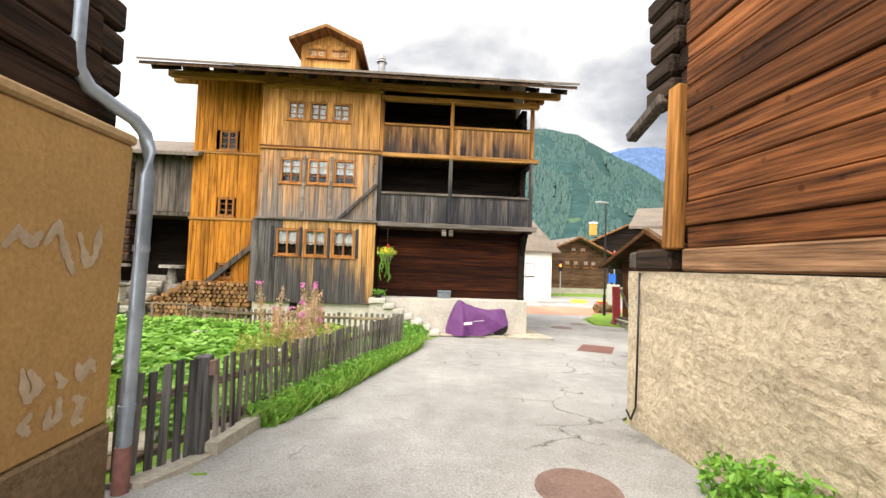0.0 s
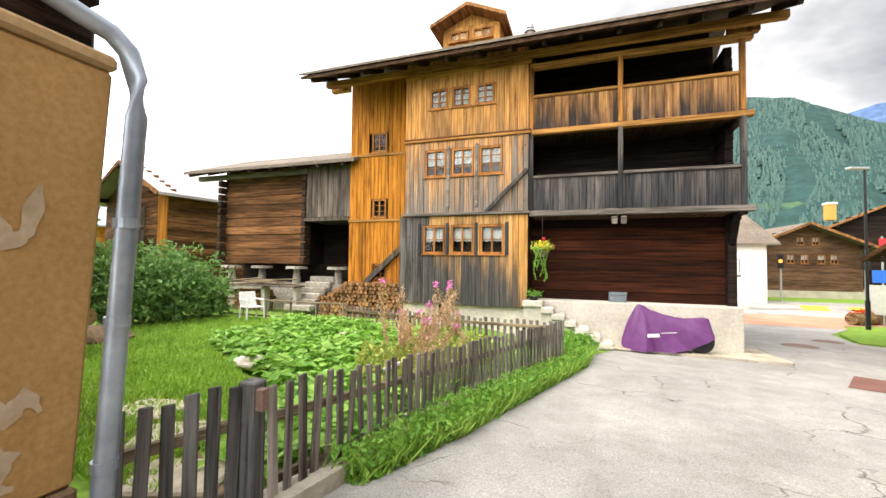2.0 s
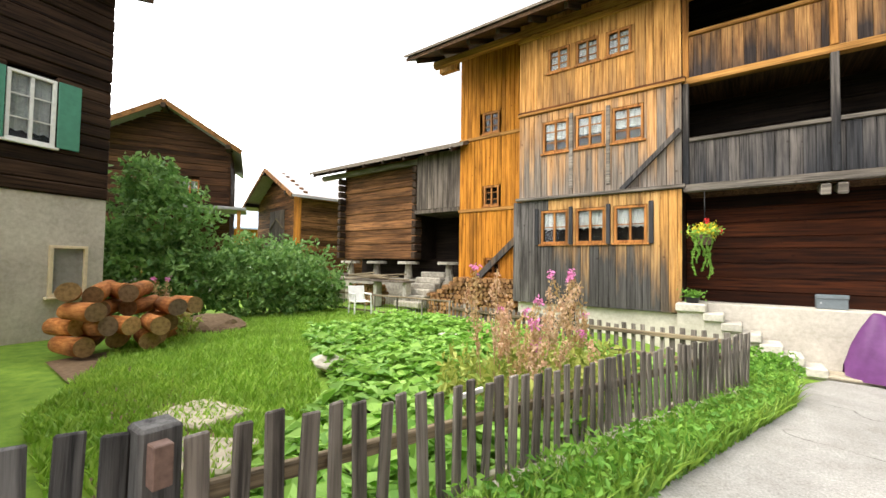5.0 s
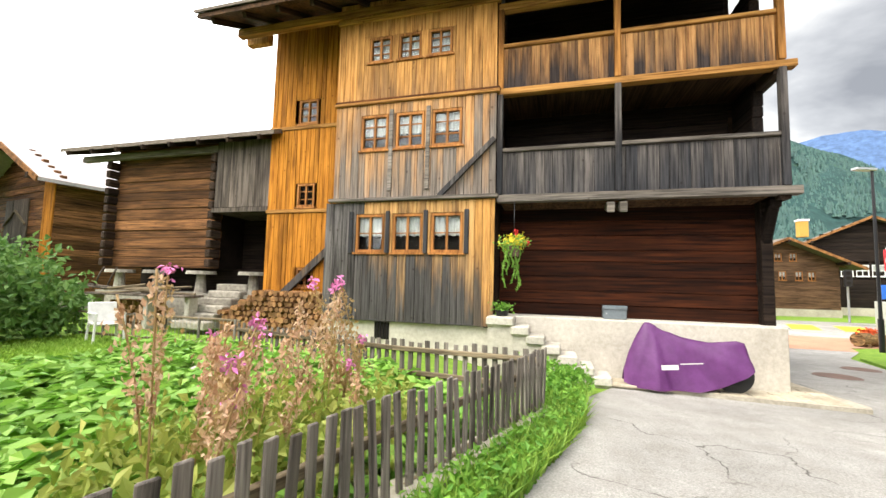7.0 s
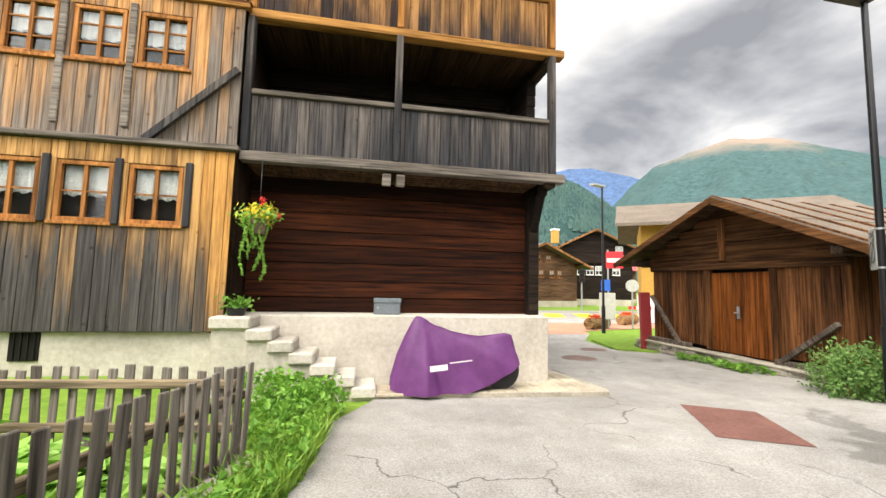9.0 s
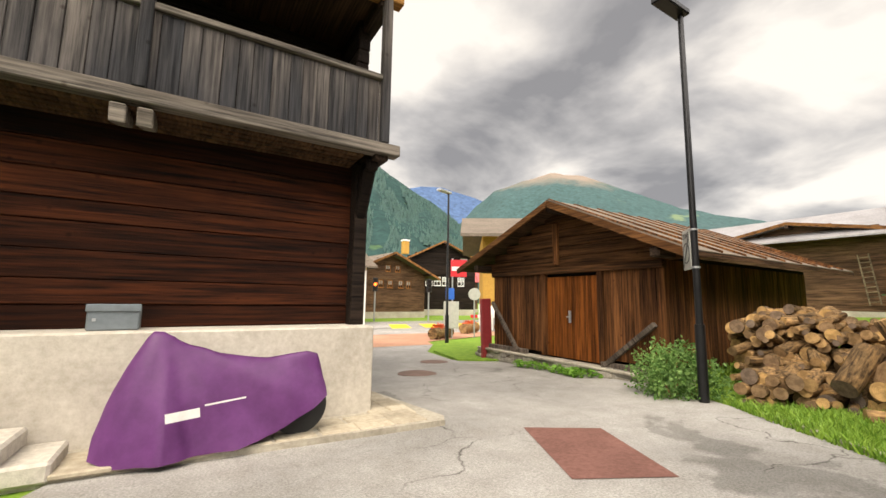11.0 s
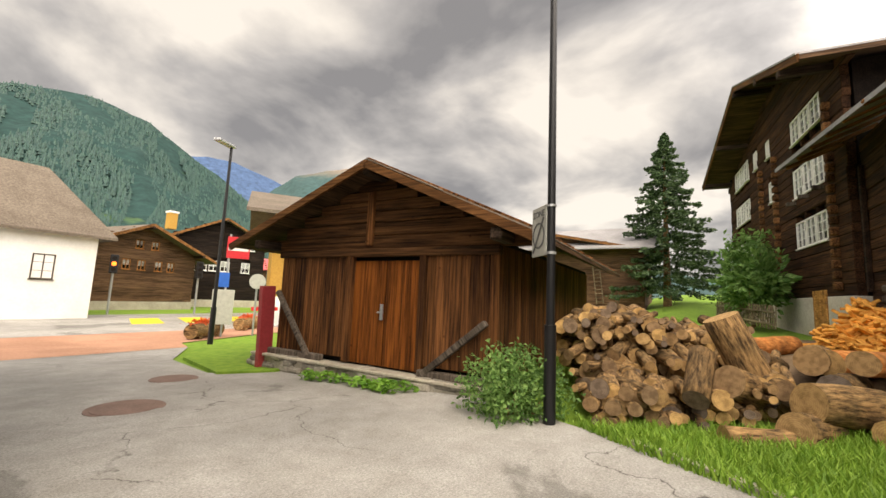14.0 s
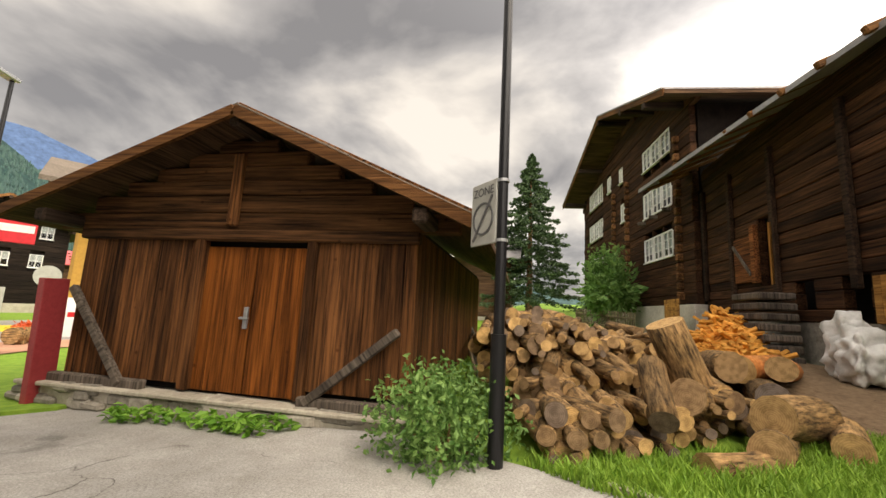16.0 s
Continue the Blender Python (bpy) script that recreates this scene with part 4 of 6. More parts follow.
part("flap", boxes((1.02, 1.49, 13.60, 13.63, 0.80, 0.88), bevel=0.008), M["mailbox"], mail)
part("lock", boxes((1.08, 1.11, 13.605, 13.62, 0.70, 0.73)), M["grey_metal"], mail)


def motorcycle(m):
    t = thing("covered_motorcycle", "motorcycle under a draped purple cloth cover beside the base wall", "motorcycle", m)
    nx, na = 48, 36
    vs = []
    for i in range(nx + 1):
        f = i / nx
        x = -1.02 + 2.04 * f
        top = np.interp(f, [0, 0.05, 0.12, 0.18, 0.23, 0.32, 0.45, 0.6, 0.7, 0.8, 0.9, 0.97, 1.0], [0.22, 0.55, 0.90, 1.13, 1.13, 1.01, 0.91, 0.86, 0.84, 0.86, 0.88, 0.84, 0.60])
        low = np.interp(f, [0, 0.1, 0.55, 0.75, 0.92, 1.0], [0.06, 0.0, 0.02, 0.10, 0.30, 0.40])
        wid = np.interp(f, [0, 0.12, 0.25, 0.5, 0.8, 1.0], [0.10, 0.30, 0.36, 0.30, 0.26, 0.14])
        for j in range(na + 1):
            a = math.pi * j / na
            c = math.cos(a)
            z = low + (top - low) * (1 - abs(c) ** 1.7)
            y = -wid * c
            ray = math.atan2(1.14 - z, x + 0.52)
            fold = math.sin(ray * 13 + 0.7) * 0.034 * min(1, math.hypot(x + 0.52, 1.14 - z)) + math.sin(ray * 37) * 0.007 + noise.noise(Vector((x * 2, y * 2, z * 2))) * 0.03
            k = 1 - math.sin(a) * 0.5
            vs.append((x + fold * 0.4, y + fold * k * (1 if y > 0 else -1), z + fold * 0.4 * math.sin(a)))
    fs = [(i * (na + 1) + j, (i + 1) * (na + 1) + j, (i + 1) * (na + 1) + j + 1, i * (na + 1) + j + 1) for i in range(nx) for j in range(na)]
    c = part("cover", (vs, [], fs), M["cover"], t, "draped purple cloth cover")
    for p in c.data.polygons:
        p.use_smooth = True
    for x in (0.74, -0.62):
        bm = bmesh.new()
        cyl(bm, (x, -0.065, 0.30), (x, 0.065, 0.30), 0.30, seg=32)
        w = part("wheel", bm, M["tyre"], t)
        bm = bmesh.new()
        cyl(bm, (x, -0.075, 0.30), (x, 0.075, 0.30), 0.16, seg=20)
        part("rim", bm, M["black_metal"], w)
    bm = boxes((-0.42, -0.16, -0.452, -0.446, 0.42, 0.50), (-0.12, 0.22, -0.428, -0.424, 0.50, 0.515))
    bmesh.ops.transform(bm, matrix=pose(0, 0, 0, 0, -6, 0), verts=bm.verts[:])
    part("logo_print", bm, M["white_paint"], t, "plain white printed bars")


motorcycle(pose(2.30, 12.90, gz(2.3, 12.9) + 0.07))


def hanging_basket():
    t = thing("hanging_basket", "hanging flower basket with yellow and red flowers and trailing ivy", "plant")
    x, y, z = -0.72, 12.95, 1.95
    part("chain", tube([(x, y, z + 0.15), (x, y, 2.95)], 0.008, 6), M["black_metal"], t)
    bm = bmesh.new()
    cyl(bm, (x, y, z - 0.12), (x, y, z + 0.08), 0.10, 0.15, seg=16)
    part("pot", bm, M["iron"], t)
    g = np.random.default_rng(4)
    part("leaves", leaf_cloud(np.array([x, y, z + 0.14]) + g.normal(size=(420, 3)) * (0.13, 0.11, 0.07), 0.035, 1), M["garden_leaf"], t)
    part("yellow_flowers", leaf_cloud(np.array([x, y, z + 0.17]) + g.normal(size=(300, 3)) * (0.12, 0.10, 0.07), 0.035, 2), M["yellow_flower"], t)
    part("red_flowers", leaf_cloud(np.concatenate([np.array([x + 0.03, y, z + 0.36]) + g.normal(size=(25, 3)) * 0.025, np.array([x + 0.27, y, z + 0.16]) + g.normal(size=(25, 3)) * 0.025]), 0.03, 3), M["red_flower"], t)
    pts = []
    for k in range(9):
        a, l = k * 0.7, g.uniform(0.45, 0.95)
        for s in range(70):
            f = s / 70
            pts.append((x - 0.05 + 0.15 * math.cos(a) + 0.03 * math.sin(f * 9 + k), y + 0.12 * math.sin(a) - 0.03, z + 0.1 - l * f))
    part("trailing_ivy", leaf_cloud(pts, 0.03, 5), M["garden_leaf"], t)
    p = thing("potted_plant", "small potted green plant on the top step", "plant")
    bm = bmesh.new()
    cyl(bm, (-0.95, 12.95, 0.62), (-0.95, 12.95, 0.74), 0.11, 0.14, seg=16)
    part("pot", bm, M["black_metal"], p)
    part("leaves", leaf_cloud(np.array([-0.95, 12.95, 0.80]) + g.normal(size=(140, 3)) * (0.1, 0.08, 0.05), 0.04, 7), M["weed_leaf"], p)


hanging_basket()

# ---- left building of the lane ----
lb = thing("lane_house", "house with ochre plastered base and dark log storey above", "house")
bm = boxes((-8.0, -1.93, -9.0, 2.84, 0.5, 2.56), bevel=0.02)
for v in bm.verts:
    if v.co.y > 0 and v.co.z < 1:
        v.co.y -= 0.09
part("base_wall", bm, M["plaster"], lb)
part("plinth", boxes((-8.0, -1.905, -9.0, 2.755, -0.4, 0.5), bevel=0.02), M["plinth"], lb)
part("coping", boxes((-8.0, -1.91, -9.0, 2.85, 2.56, 2.64), bevel=0.02), M["plaster_cap"], lb)
llog = new("log_wall", None)
llog.parent, llog.matrix_basis = lb, pose(-2.24, 2.62, 0, 0, 0, 90)
logs(llog, -11.0, 0.0, -0.2, 2.64, 5.0, 0.27, M["log_dark"], 0.25, 0.03)
logs(lb, -7.8, -2.16, 2.52, 2.64, 5.0, 0.27, M["log_dark"], 0.25, 0.03)
for k in range(9):
    piece("log_end", lb, (0.22, 0.3, 0.23), pose(-2.16, 2.70 + R.uniform(-0.03, 0.03), 2.78 + k * 0.26), M["dark_y"], 0.03)
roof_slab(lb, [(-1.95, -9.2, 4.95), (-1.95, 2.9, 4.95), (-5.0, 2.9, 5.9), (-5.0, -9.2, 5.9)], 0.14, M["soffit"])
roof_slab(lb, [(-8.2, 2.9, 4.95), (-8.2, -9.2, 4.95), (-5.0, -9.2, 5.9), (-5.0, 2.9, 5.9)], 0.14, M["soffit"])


def smear(points, width, seed):
    """A worn brush stroke on the wall that faces the lane, as a ribbon with uneven edges."""
    g = random.Random(seed)
    fine = []
    for (y0, z0), (y1, z1) in zip(points, points[1:]):
        fine += [(y0 + (y1 - y0) * k / 6, z0 + (z1 - z0) * k / 6) for k in range(6)]
    fine.append(points[-1])
    vs = []
    for i, (y, z) in enumerate(fine):
        (ya, za), (yb, zb) = fine[max(i - 1, 0)], fine[min(i + 1, len(fine) - 1)]
        ln = math.hypot(yb - ya, zb - za) + 1e-6
        w = width * g.uniform(0.55, 1.25) * (0.35 + min(1.0, i / 3, (len(fine) - 1 - i) / 3) * 0.65)
        vs += [(-1.926 + i * 0.00002, y - (zb - za) / ln * w, z + (yb - ya) / ln * w), (-1.926 + i * 0.00002, y + (zb - za) / ln * w, z - (yb - ya) / ln * w)]
    part("paint_smear", (vs, [], [(2 * i, 2 * i + 1, 2 * i + 3, 2 * i + 2) for i in range(len(fine) - 1)]), M["patch"], lb, "pale worn brush stroke")


for k, stroke in enumerate((
    [(1.90, 1.74), (1.98, 1.84), (2.06, 1.76), (2.12, 1.84)], [(2.14, 1.76), (2.22, 1.90), (2.30, 1.70), (2.36, 1.58)], [(2.38, 1.86), (2.46, 1.64), (2.52, 1.70), (2.56, 1.92)],
    [(2.06, 1.06), (2.10, 0.86), (2.18, 0.92), (2.10, 1.04)], [(2.28, 0.98), (2.34, 0.90), (2.30, 0.88)], [(2.44, 1.0), (2.48, 0.88), (2.54, 1.0), (2.60, 0.90)],
    [(2.14, 0.78), (2.08, 0.72), (2.14, 0.66)], [(2.26, 0.78), (2.24, 0.66), (2.32, 0.68), (2.32, 0.82)], [(2.42, 0.78), (2.50, 0.74), (2.44, 0.62), (2.52, 0.60)])):
    smear(stroke, 0.032, k)
pipe = thing("downpipe", "grey zinc downpipe on the corner of the ochre wall", "downpipe")
part("pipe", tube([(-2.05, 2.40, 4.9), (-2.05, 2.40, 3.1), (-2.05, 2.42, 2.97), (-2.03, 2.50, 2.87), (-1.97, 2.70, 2.80), (-1.93, 2.82, 2.76), (-1.89, 2.88, 2.68), (-1.87, 2.91, 2.55), (-1.865, 2.915, 2.35), (-1.85, 2.82, 0.4), (-1.848, 2.80, -0.1)], 0.05, 14), M["zinc"], pipe)
for z in (0.55, 1.25, 1.75):
    bm = bmesh.new()
    cyl(bm, (-1.848 - 0.008 * z, 2.80 + 0.048 * z, z), (-1.848 - 0.008 * z, 2.80 + 0.048 * z, z + 0.05), 0.058, seg=16)
    part("collar", bm, M["zinc"], pipe)
bm = bmesh.new()
cyl(bm, (-1.848, 2.80, -0.12), (-1.85, 2.815, 0.30), 0.056, seg=16)
part("foot", bm, M["red_patch"], pipe, "faded red foot")

# ---- right building of the lane ----
rb = thing("log_barn", "log barn on a roughcast concrete base beside the lane", "barn")
bmr = boxes((2.92, 9.0, -9.0, 4.5, -0.5, 1.74))
bmesh.ops.subdivide_edges(bmr, edges=bmr.edges[:], cuts=30, use_grid_fill=True)
for v in bmr.verts:
    if v.co.z < 1.7:
        d = noise.fractal(v.co * 2.2, 1.0, 2.0, 4) * 0.035
        v.co.x += d if v.co.x < 3.5 else 0
        v.co.y += d if v.co.y > 4 else 0
part("base_wall", bmr, M["roughcast"], rb, "roughcast concrete base wall")
rlog = new("log_wall", None)
rlog.parent, rlog.matrix_basis = rb, pose(3.02, 3.5, 0, 0, 0, -90)
logs(rlog, 0.0, 12.5, -0.06, 1.98, 6.6, 0.24, M["log_red"], 0.28, 0.02, c=0.011)
logs(rlog, 0.0, 12.5, -0.10, 1.75, 1.98, 0.23, M["sill_log"], 0.3, 0.01)
rend = new("end_wall", None)
rend.parent, rend.matrix_basis = rb, pose(3.05, 3.75, 0, 0, 0, 180)
logs(rend, -6.0, 0.0, 0.0, 1.75, 6.6, 0.27, M["log_dark"], 0.28, 0.03)
piece("corner_post", rb, (0.16, 0.18, 1.75), pose(2.98, 3.68, 2.85, 0, 2), M["post_gold"], 0.02)
for k in range(9):
    piece("log_end", rb, (0.24, 0.5, 0.24), pose(3.06, 3.95 + R.uniform(-0.05, 0.05), 3.75 + k * 0.27), M["dark_y"], 0.04)
piece("sill_block", rb, (0.34, 0.6, 0.24), pose(3.05, 3.98, 1.87, 0, 0, 4), M["dark_y"], 0.03)
piece("sill_block", rb, (0.3, 0.5, 0.22), pose(3.1, 4.35, 1.87, 0, 0, -5), M["granary_grey"], 0.03)
piece("brace", rb, (0.14, 0.75, 0.13), pose(2.95, 4.2, 3.55, -18), M["granary_grey"], 0.02)
roof_slab(rb, [(2.2, 4.9, 6.5), (2.2, -9.2, 6.5), (6.0, -9.2, 8.6), (6.0, 4.9, 8.6)], 0.16, M["soffit"])
tagged(part("cable", tube([(2.90, 4.22, 1.72), (2.89, 4.23, 0.6), (2.89, 4.25, 0.15), (2.88, 4.33, -0.02), (2.87, 4.42, 0.06)], 0.012, 8), M["black_metal"]), "loose black cable hanging down the roughcast wall", "cable")

# ---- fences ----
def fence(name, label, pts, tops, spacing, mat, height, rail_z=(0.22, 0.72)):
    t = thing(name, label, "fence")
    for (x0, y0), (x1, y1), (ta, tb) in zip(pts, pts[1:], zip(tops, tops[1:])):
        ln = math.hypot(x1 - x0, y1 - y0)
        yaw = math.degrees(math.atan2(y1 - y0, x1 - x0))
        n = max(2, int(ln / spacing))
        for k in range(n + 1):
            f = k / n
            x, y, top = x0 + (x1 - x0) * f, y0 + (y1 - y0) * f, ta + (tb - ta) * f + R.uniform(-0.025, 0.025)
            hh = round(height * R.uniform(0.96, 1.02), 2)
            piece("picket", t, (round(R.uniform(0.065, 0.085), 2), 0.022, hh), pose(x, y, top - hh / 2, R.uniform(-3, 3), R.uniform(-2.5, 2.5), yaw + R.uniform(-5, 5)), mat, 0.006)
        off = Vector((math.sin(radians(yaw)), -math.cos(radians(yaw)), 0)) * -0.035
        slope = math.degrees(math.atan2(tb - ta, ln))
        for rz_ in rail_z:
            piece("rail", t, (ln, 0.045, 0.07), pose((x0 + x1) / 2 + off.x, (y0 + y1) / 2 + off.y, (ta + tb) / 2 - height + height * rz_, 0, -slope, yaw), M["rail"], 0.008)
    return t


fence("picket_fence", "weathered grey wooden picket fence along the garden", [(-1.62, 3.72), (-1.42, 5.2), (-0.95, 7.2), (-0.04, 10.2)], [0.76, 0.62, 0.52, 0.45], 0.128, M["picket"], 0.86)
fence("garden_gate", "dark grey wooden garden gate of pickets", [(-1.98, 2.95), (-1.74, 3.5)], [0.76, 0.78], 0.115, M["picket_dark"], 0.9)
fence("back_picket_fence", "low weathered picket fence behind the garden", [(-0.12, 10.22), (-2.3, 10.6), (-6.0, 11.5)], [0.42, 0.38, 0.36], 0.14, M["picket"], 0.62, (0.25, 0.8))
gp = thing("gate_post", "thick dark grey wooden gate post", "post")
part("post", boxes((-1.76, -1.63, 3.54, 3.67, -0.2, 0.80), bevel=0.012), M["picket_dark"], gp)
part("latch", boxes((-1.63, -1.57, 3.56, 3.62, 0.62, 0.76), bevel=0.004), M["iron"], gp)
kw = []
for (x, y, w) in ((-1.66, 3.60, 0), (-1.34, 5.2, 0), (-0.85, 7.2, 0), (0.06, 10.25, 0)):
    kw.append((x, y))
draped("kerb_wall", [(kw[0][0] - 0.12, kw[0][1]), (kw[0][0] + 0.16, kw[0][1] - 0.05), (kw[1][0] + 0.12, kw[1][1]), (kw[2][0] + 0.1, kw[2][1]), (kw[3][0] + 0.06, kw[3][1]), (kw[3][0] - 0.2, kw[3][1]), (kw[2][0] - 0.25, kw[2][1]), (kw[1][0] - 0.2, kw[1][1])], 0.13, M["kerb"], skirt=0.2, label="low concrete kerb wall under the picket fence", category="kerb")
draped("kerb_strip", [(-2.0, 2.87), (-1.72, 2.87), (-1.52, 3.6), (-1.8, 3.6)], 0.03, M["kerb"], skirt=0.2, label="concrete strip in front of the gate", category="kerb")
tie = thing("cloth_tie", "strip of pale cloth tied round the fence pickets", "cloth")
part("band", boxes((-0.13, 0.13, -0.012, 0.012, -0.018, 0.018), bevel=0.006), M["white_paint"], tie)
tie.matrix_world = pose(-1.50, 5.28, 0.52, 0, -4, 76)
wf = thing("wire_fence", "low garden fence of wooden rails and wire mesh", "fence")
for k in range(6):
    x = -6.2 - k * 0.95
    piece("post", wf, (0.05, 0.05, 0.62), pose(x, 11.6 + 0.03 * k, 0.1), M["picket"])
    for a in range(9):
        piece("wire", wf, (0.006, 0.006, 0.5), pose(x - 0.1 * a, 11.6, 0.12), M["grey_metal"], 0.001)
for z in (0.38, -0.1):
    piece("rail", wf, (5.0, 0.04, 0.05), pose(-8.6, 11.63, z), M["rail"])

# ---- left background buildings ----
gr = thing("granary", "dark old log granary on stone stilts behind the garden", "granary")
logs(gr, -14.1, -9.9, 14.6, 1.5, 5.45, 0.3, M["granary"], 0.25, 0.03)
part("core", boxes((-14.0, -8.0, 15.9, 19.5, 1.5, 5.9), (-14.0, -10.0, 14.85, 15.9, 1.5, 5.5)), M["log_black"], gr)
for k in range(12):
    piece("log_end", gr, (0.2, 0.4, 0.24), pose(-9.85, 14.5, 1.65 + k * 0.29), M["dark_y"], 0.03)
    piece("log_end", gr, (0.2, 0.4, 0.24), pose(-14.1, 14.5, 1.65 + k * 0.29), M["dark_y"], 0.03)
planks(gr, -9.7, -7.75, 14.3, 3.3, 5.3, 0.22, M["granary_grey"])
part("gallery_floor", boxes((-9.75, -7.7, 14.25, 16, 3.15, 3.28)), M["granary_grey"], gr)
for x in (-13.6, -12.0, -10.3, -8.4):
    bm = bmesh.new()
    cyl(bm, (x, 14.6, 0.7), (x, 14.6, 1.32), 0.17, 0.12, 10)
    cyl(bm, (x, 14.6, 1.32), (x, 14.6, 1.42), 0.42, 0.40, 14)
    part("staddle_stone", bm, M["stone"], gr)
# added dark block: paints the shade in the open gap between the stilts
part("stone_core", boxes((-14.0, -8.0, 15.6, 19.4, 0.7, 1.52)), M["log_black"], gr)
part("stone_base", boxes((-14.2, -7.8, 14.3, 19.5, -0.4, 0.75)), M["stone"], gr)
roof_slab(gr, [(-15.5, 13.75, 5.3), (-7.3, 13.75, 5.3), (-7.3, 17.2, 6.6), (-15.5, 17.2, 6.6)], 0.12, M["shingle"])
for k in range(8):
    piece("rafter", gr, (0.1, 1.4, 0.14), pose(-15.1 + k * 1.05, 14.35, 5.345, 20), M["dark_y"])
piece("plate_beam", gr, (7.9, 0.16, 0.2), pose(-11.4, 14.4, 5.1), M["grey_beam"])
bench = thing("timber_shelf", "grey plank shelf piled with old boards and sticks", "shelf")
piece("board", bench, (3.6, 0.6, 0.06), pose(-10.9, 13.3, 0.72), M["granary_grey"])
for k in range(9):
    piece("stick", bench, (R.uniform(1.0, 2.6), 0.07, 0.05), pose(-10.8 + R.uniform(-0.7, 0.7), 13.3 + R.uniform(-0.25, 0.25), 0.78 + 0.02 * k, 0, R.uniform(-6, 6), R.uniform(-12, 12)), M["rail"])
for x in (-12.6, -10.6, -9.2):
    piece("post", bench, (0.16, 0.3, 0.9), pose(x, 13.3, 0.25), M["step_stone"], 0.02)
sled = thing("wooden_sled", "old grey wooden sledge leaning on the shelf", "sledge")
for y in (13.1, 13.45):
    part("runner", tube([(-13.2, y, 0.95), (-12.0, y, 0.86), (-11.8, y, 0.9)], 0.03, 6), M["granary_grey"], sled)
    part("horn", tube([(-12.5, y, 0.85), (-12.3, y, 1.25), (-12.15, y, 1.45)], 0.025, 6), M["granary_grey"], sled)


def stacked_wood(name, label, x0, x1, y, z0, z1, r, seed, profile=None):
    t = thing(name, label, "firewood")
    g = random.Random(seed)
    z, row = z0 + r, 0
    me = {}
    while z < z1:
        x = x0 + r * (row % 2)
        while x < x1:
            f = (x - x0) / (x1 - x0)
            if profile is None or z < z0 + (z1 - z0) * profile(f):
                rr = round(r * g.choice((0.8, 0.95, 1.1)), 3)
                if rr not in me:
                    bm = bmesh.new()
                    cyl(bm, (0, 0, 0), (0, 0.45, 0), rr, seg=5)
                    me[rr] = bpy.data.meshes.new("billet")
                    bm.to_mesh(me[rr])
                    bm.free()
                    me[rr].materials.append(M["firewood"])
                ob = new("billet", me[rr])
                ob.parent, ob.matrix_basis = t, pose(x, y + g.uniform(-0.06, 0.06), z, 0, g.uniform(0, 360), g.uniform(-6, 6))
            x += r * 2.0
        z, row = z + r * 1.75, row + 1


stacked_wood("firewood_stack", "stack of split firewood beside the annex", -8.3, -5.15, 13.35, -0.25, 1.0, 0.075, 3, lambda f: 0.55 + 0.45 * smooth(f * 2.2))
stacked_wood("firewood_heap", "small stack of firewood under the granary shelf", -12.2, -10.7, 13.4, -0.2, 0.6, 0.07, 4)
st = thing("granary_steps", "dark stone steps beside the granary", "steps")
for k in range(6):
    piece("step", st, (1.1, 0.35, 0.2), pose(-9.0, 13.2 + k * 0.28, 0.0 + k * 0.19), M["stone"], 0.03)


def cabin(name, label, m, w, d, ze, za, mat, roof_mat, over=0.7, wins=(), base=None, base_h=0.0, h=0.3, frame_mat=None, depth_over=0.8):
    """A gabled log house: front gable facing -y in its own frame, from x = 0 to w."""
    t = thing(name, label, "house", m)
    if base:
        part("base", boxes((-0.05, w + 0.05, -0.05, d, -0.8, base_h)), base, t)
    logs(t, 0, w, 0.0, base_h, ze, h, mat, 0.2, 0.015, (w / 2, za - 0.1), [(x, x + a, z, z + b) for x, z, a, b in wins])
    part("core", boxes((0.05, w - 0.05, 0.25, d, base_h, ze)), mat, t)
    for s in (0, 1):
        sw = new("side_wall", None)
        sw.parent, sw.matrix_basis = t, (pose(w, 0, 0, 0, 0, 90) if s else pose(0, d, 0, 0, 0, -90))
        logs(sw, 0, d, -0.02, base_h, ze, h, mat, 0.15, 0.015)
    sl_ = (za - ze) / (w / 2)
    for s in (-1, 1):
        xe = w / 2 + s * (w / 2 + over)
        zlow = ze - over * sl_
        pts = [(w / 2, -depth_over, za + 0.1), (xe, -depth_over, zlow + 0.1), (xe, d + 0.4, zlow + 0.1), (w / 2, d + 0.4, za + 0.1)]
        roof_slab(t, pts[::-1] if s < 0 else pts, 0.14, roof_mat)
        bm = bmesh.new()
        ln = math.hypot(w / 2 + over, za - zlow)
        box(bm, -ln / 2, ln / 2, -0.03, 0.03, -0.11, 0.11, pose((w / 2 + xe) / 2, -depth_over - 0.035, (za + zlow) / 2 + 0.02, 0, s * math.degrees(math.atan(sl_)), 0))
        part("rake_board", bm, M["rake"], t)
    for x, z in ((w / 2, za - 0.2), (0.1, ze - 0.1), (w - 0.1, ze - 0.1)):
        piece("purlin", t, (0.2, depth_over + 0.2, 0.22), pose(x, -depth_over / 2, z), M["dark_y"])
    for x, z, a, b in wins:
        window(t, x, z, a, b, 0.02, 2, 2, frame_mat or M["white_paint"], 0.5)
    return t


def at_bearing(px, py, az, dist):
    return px + dist * math.sin(radians(az)), py + dist * math.cos(radians(az))


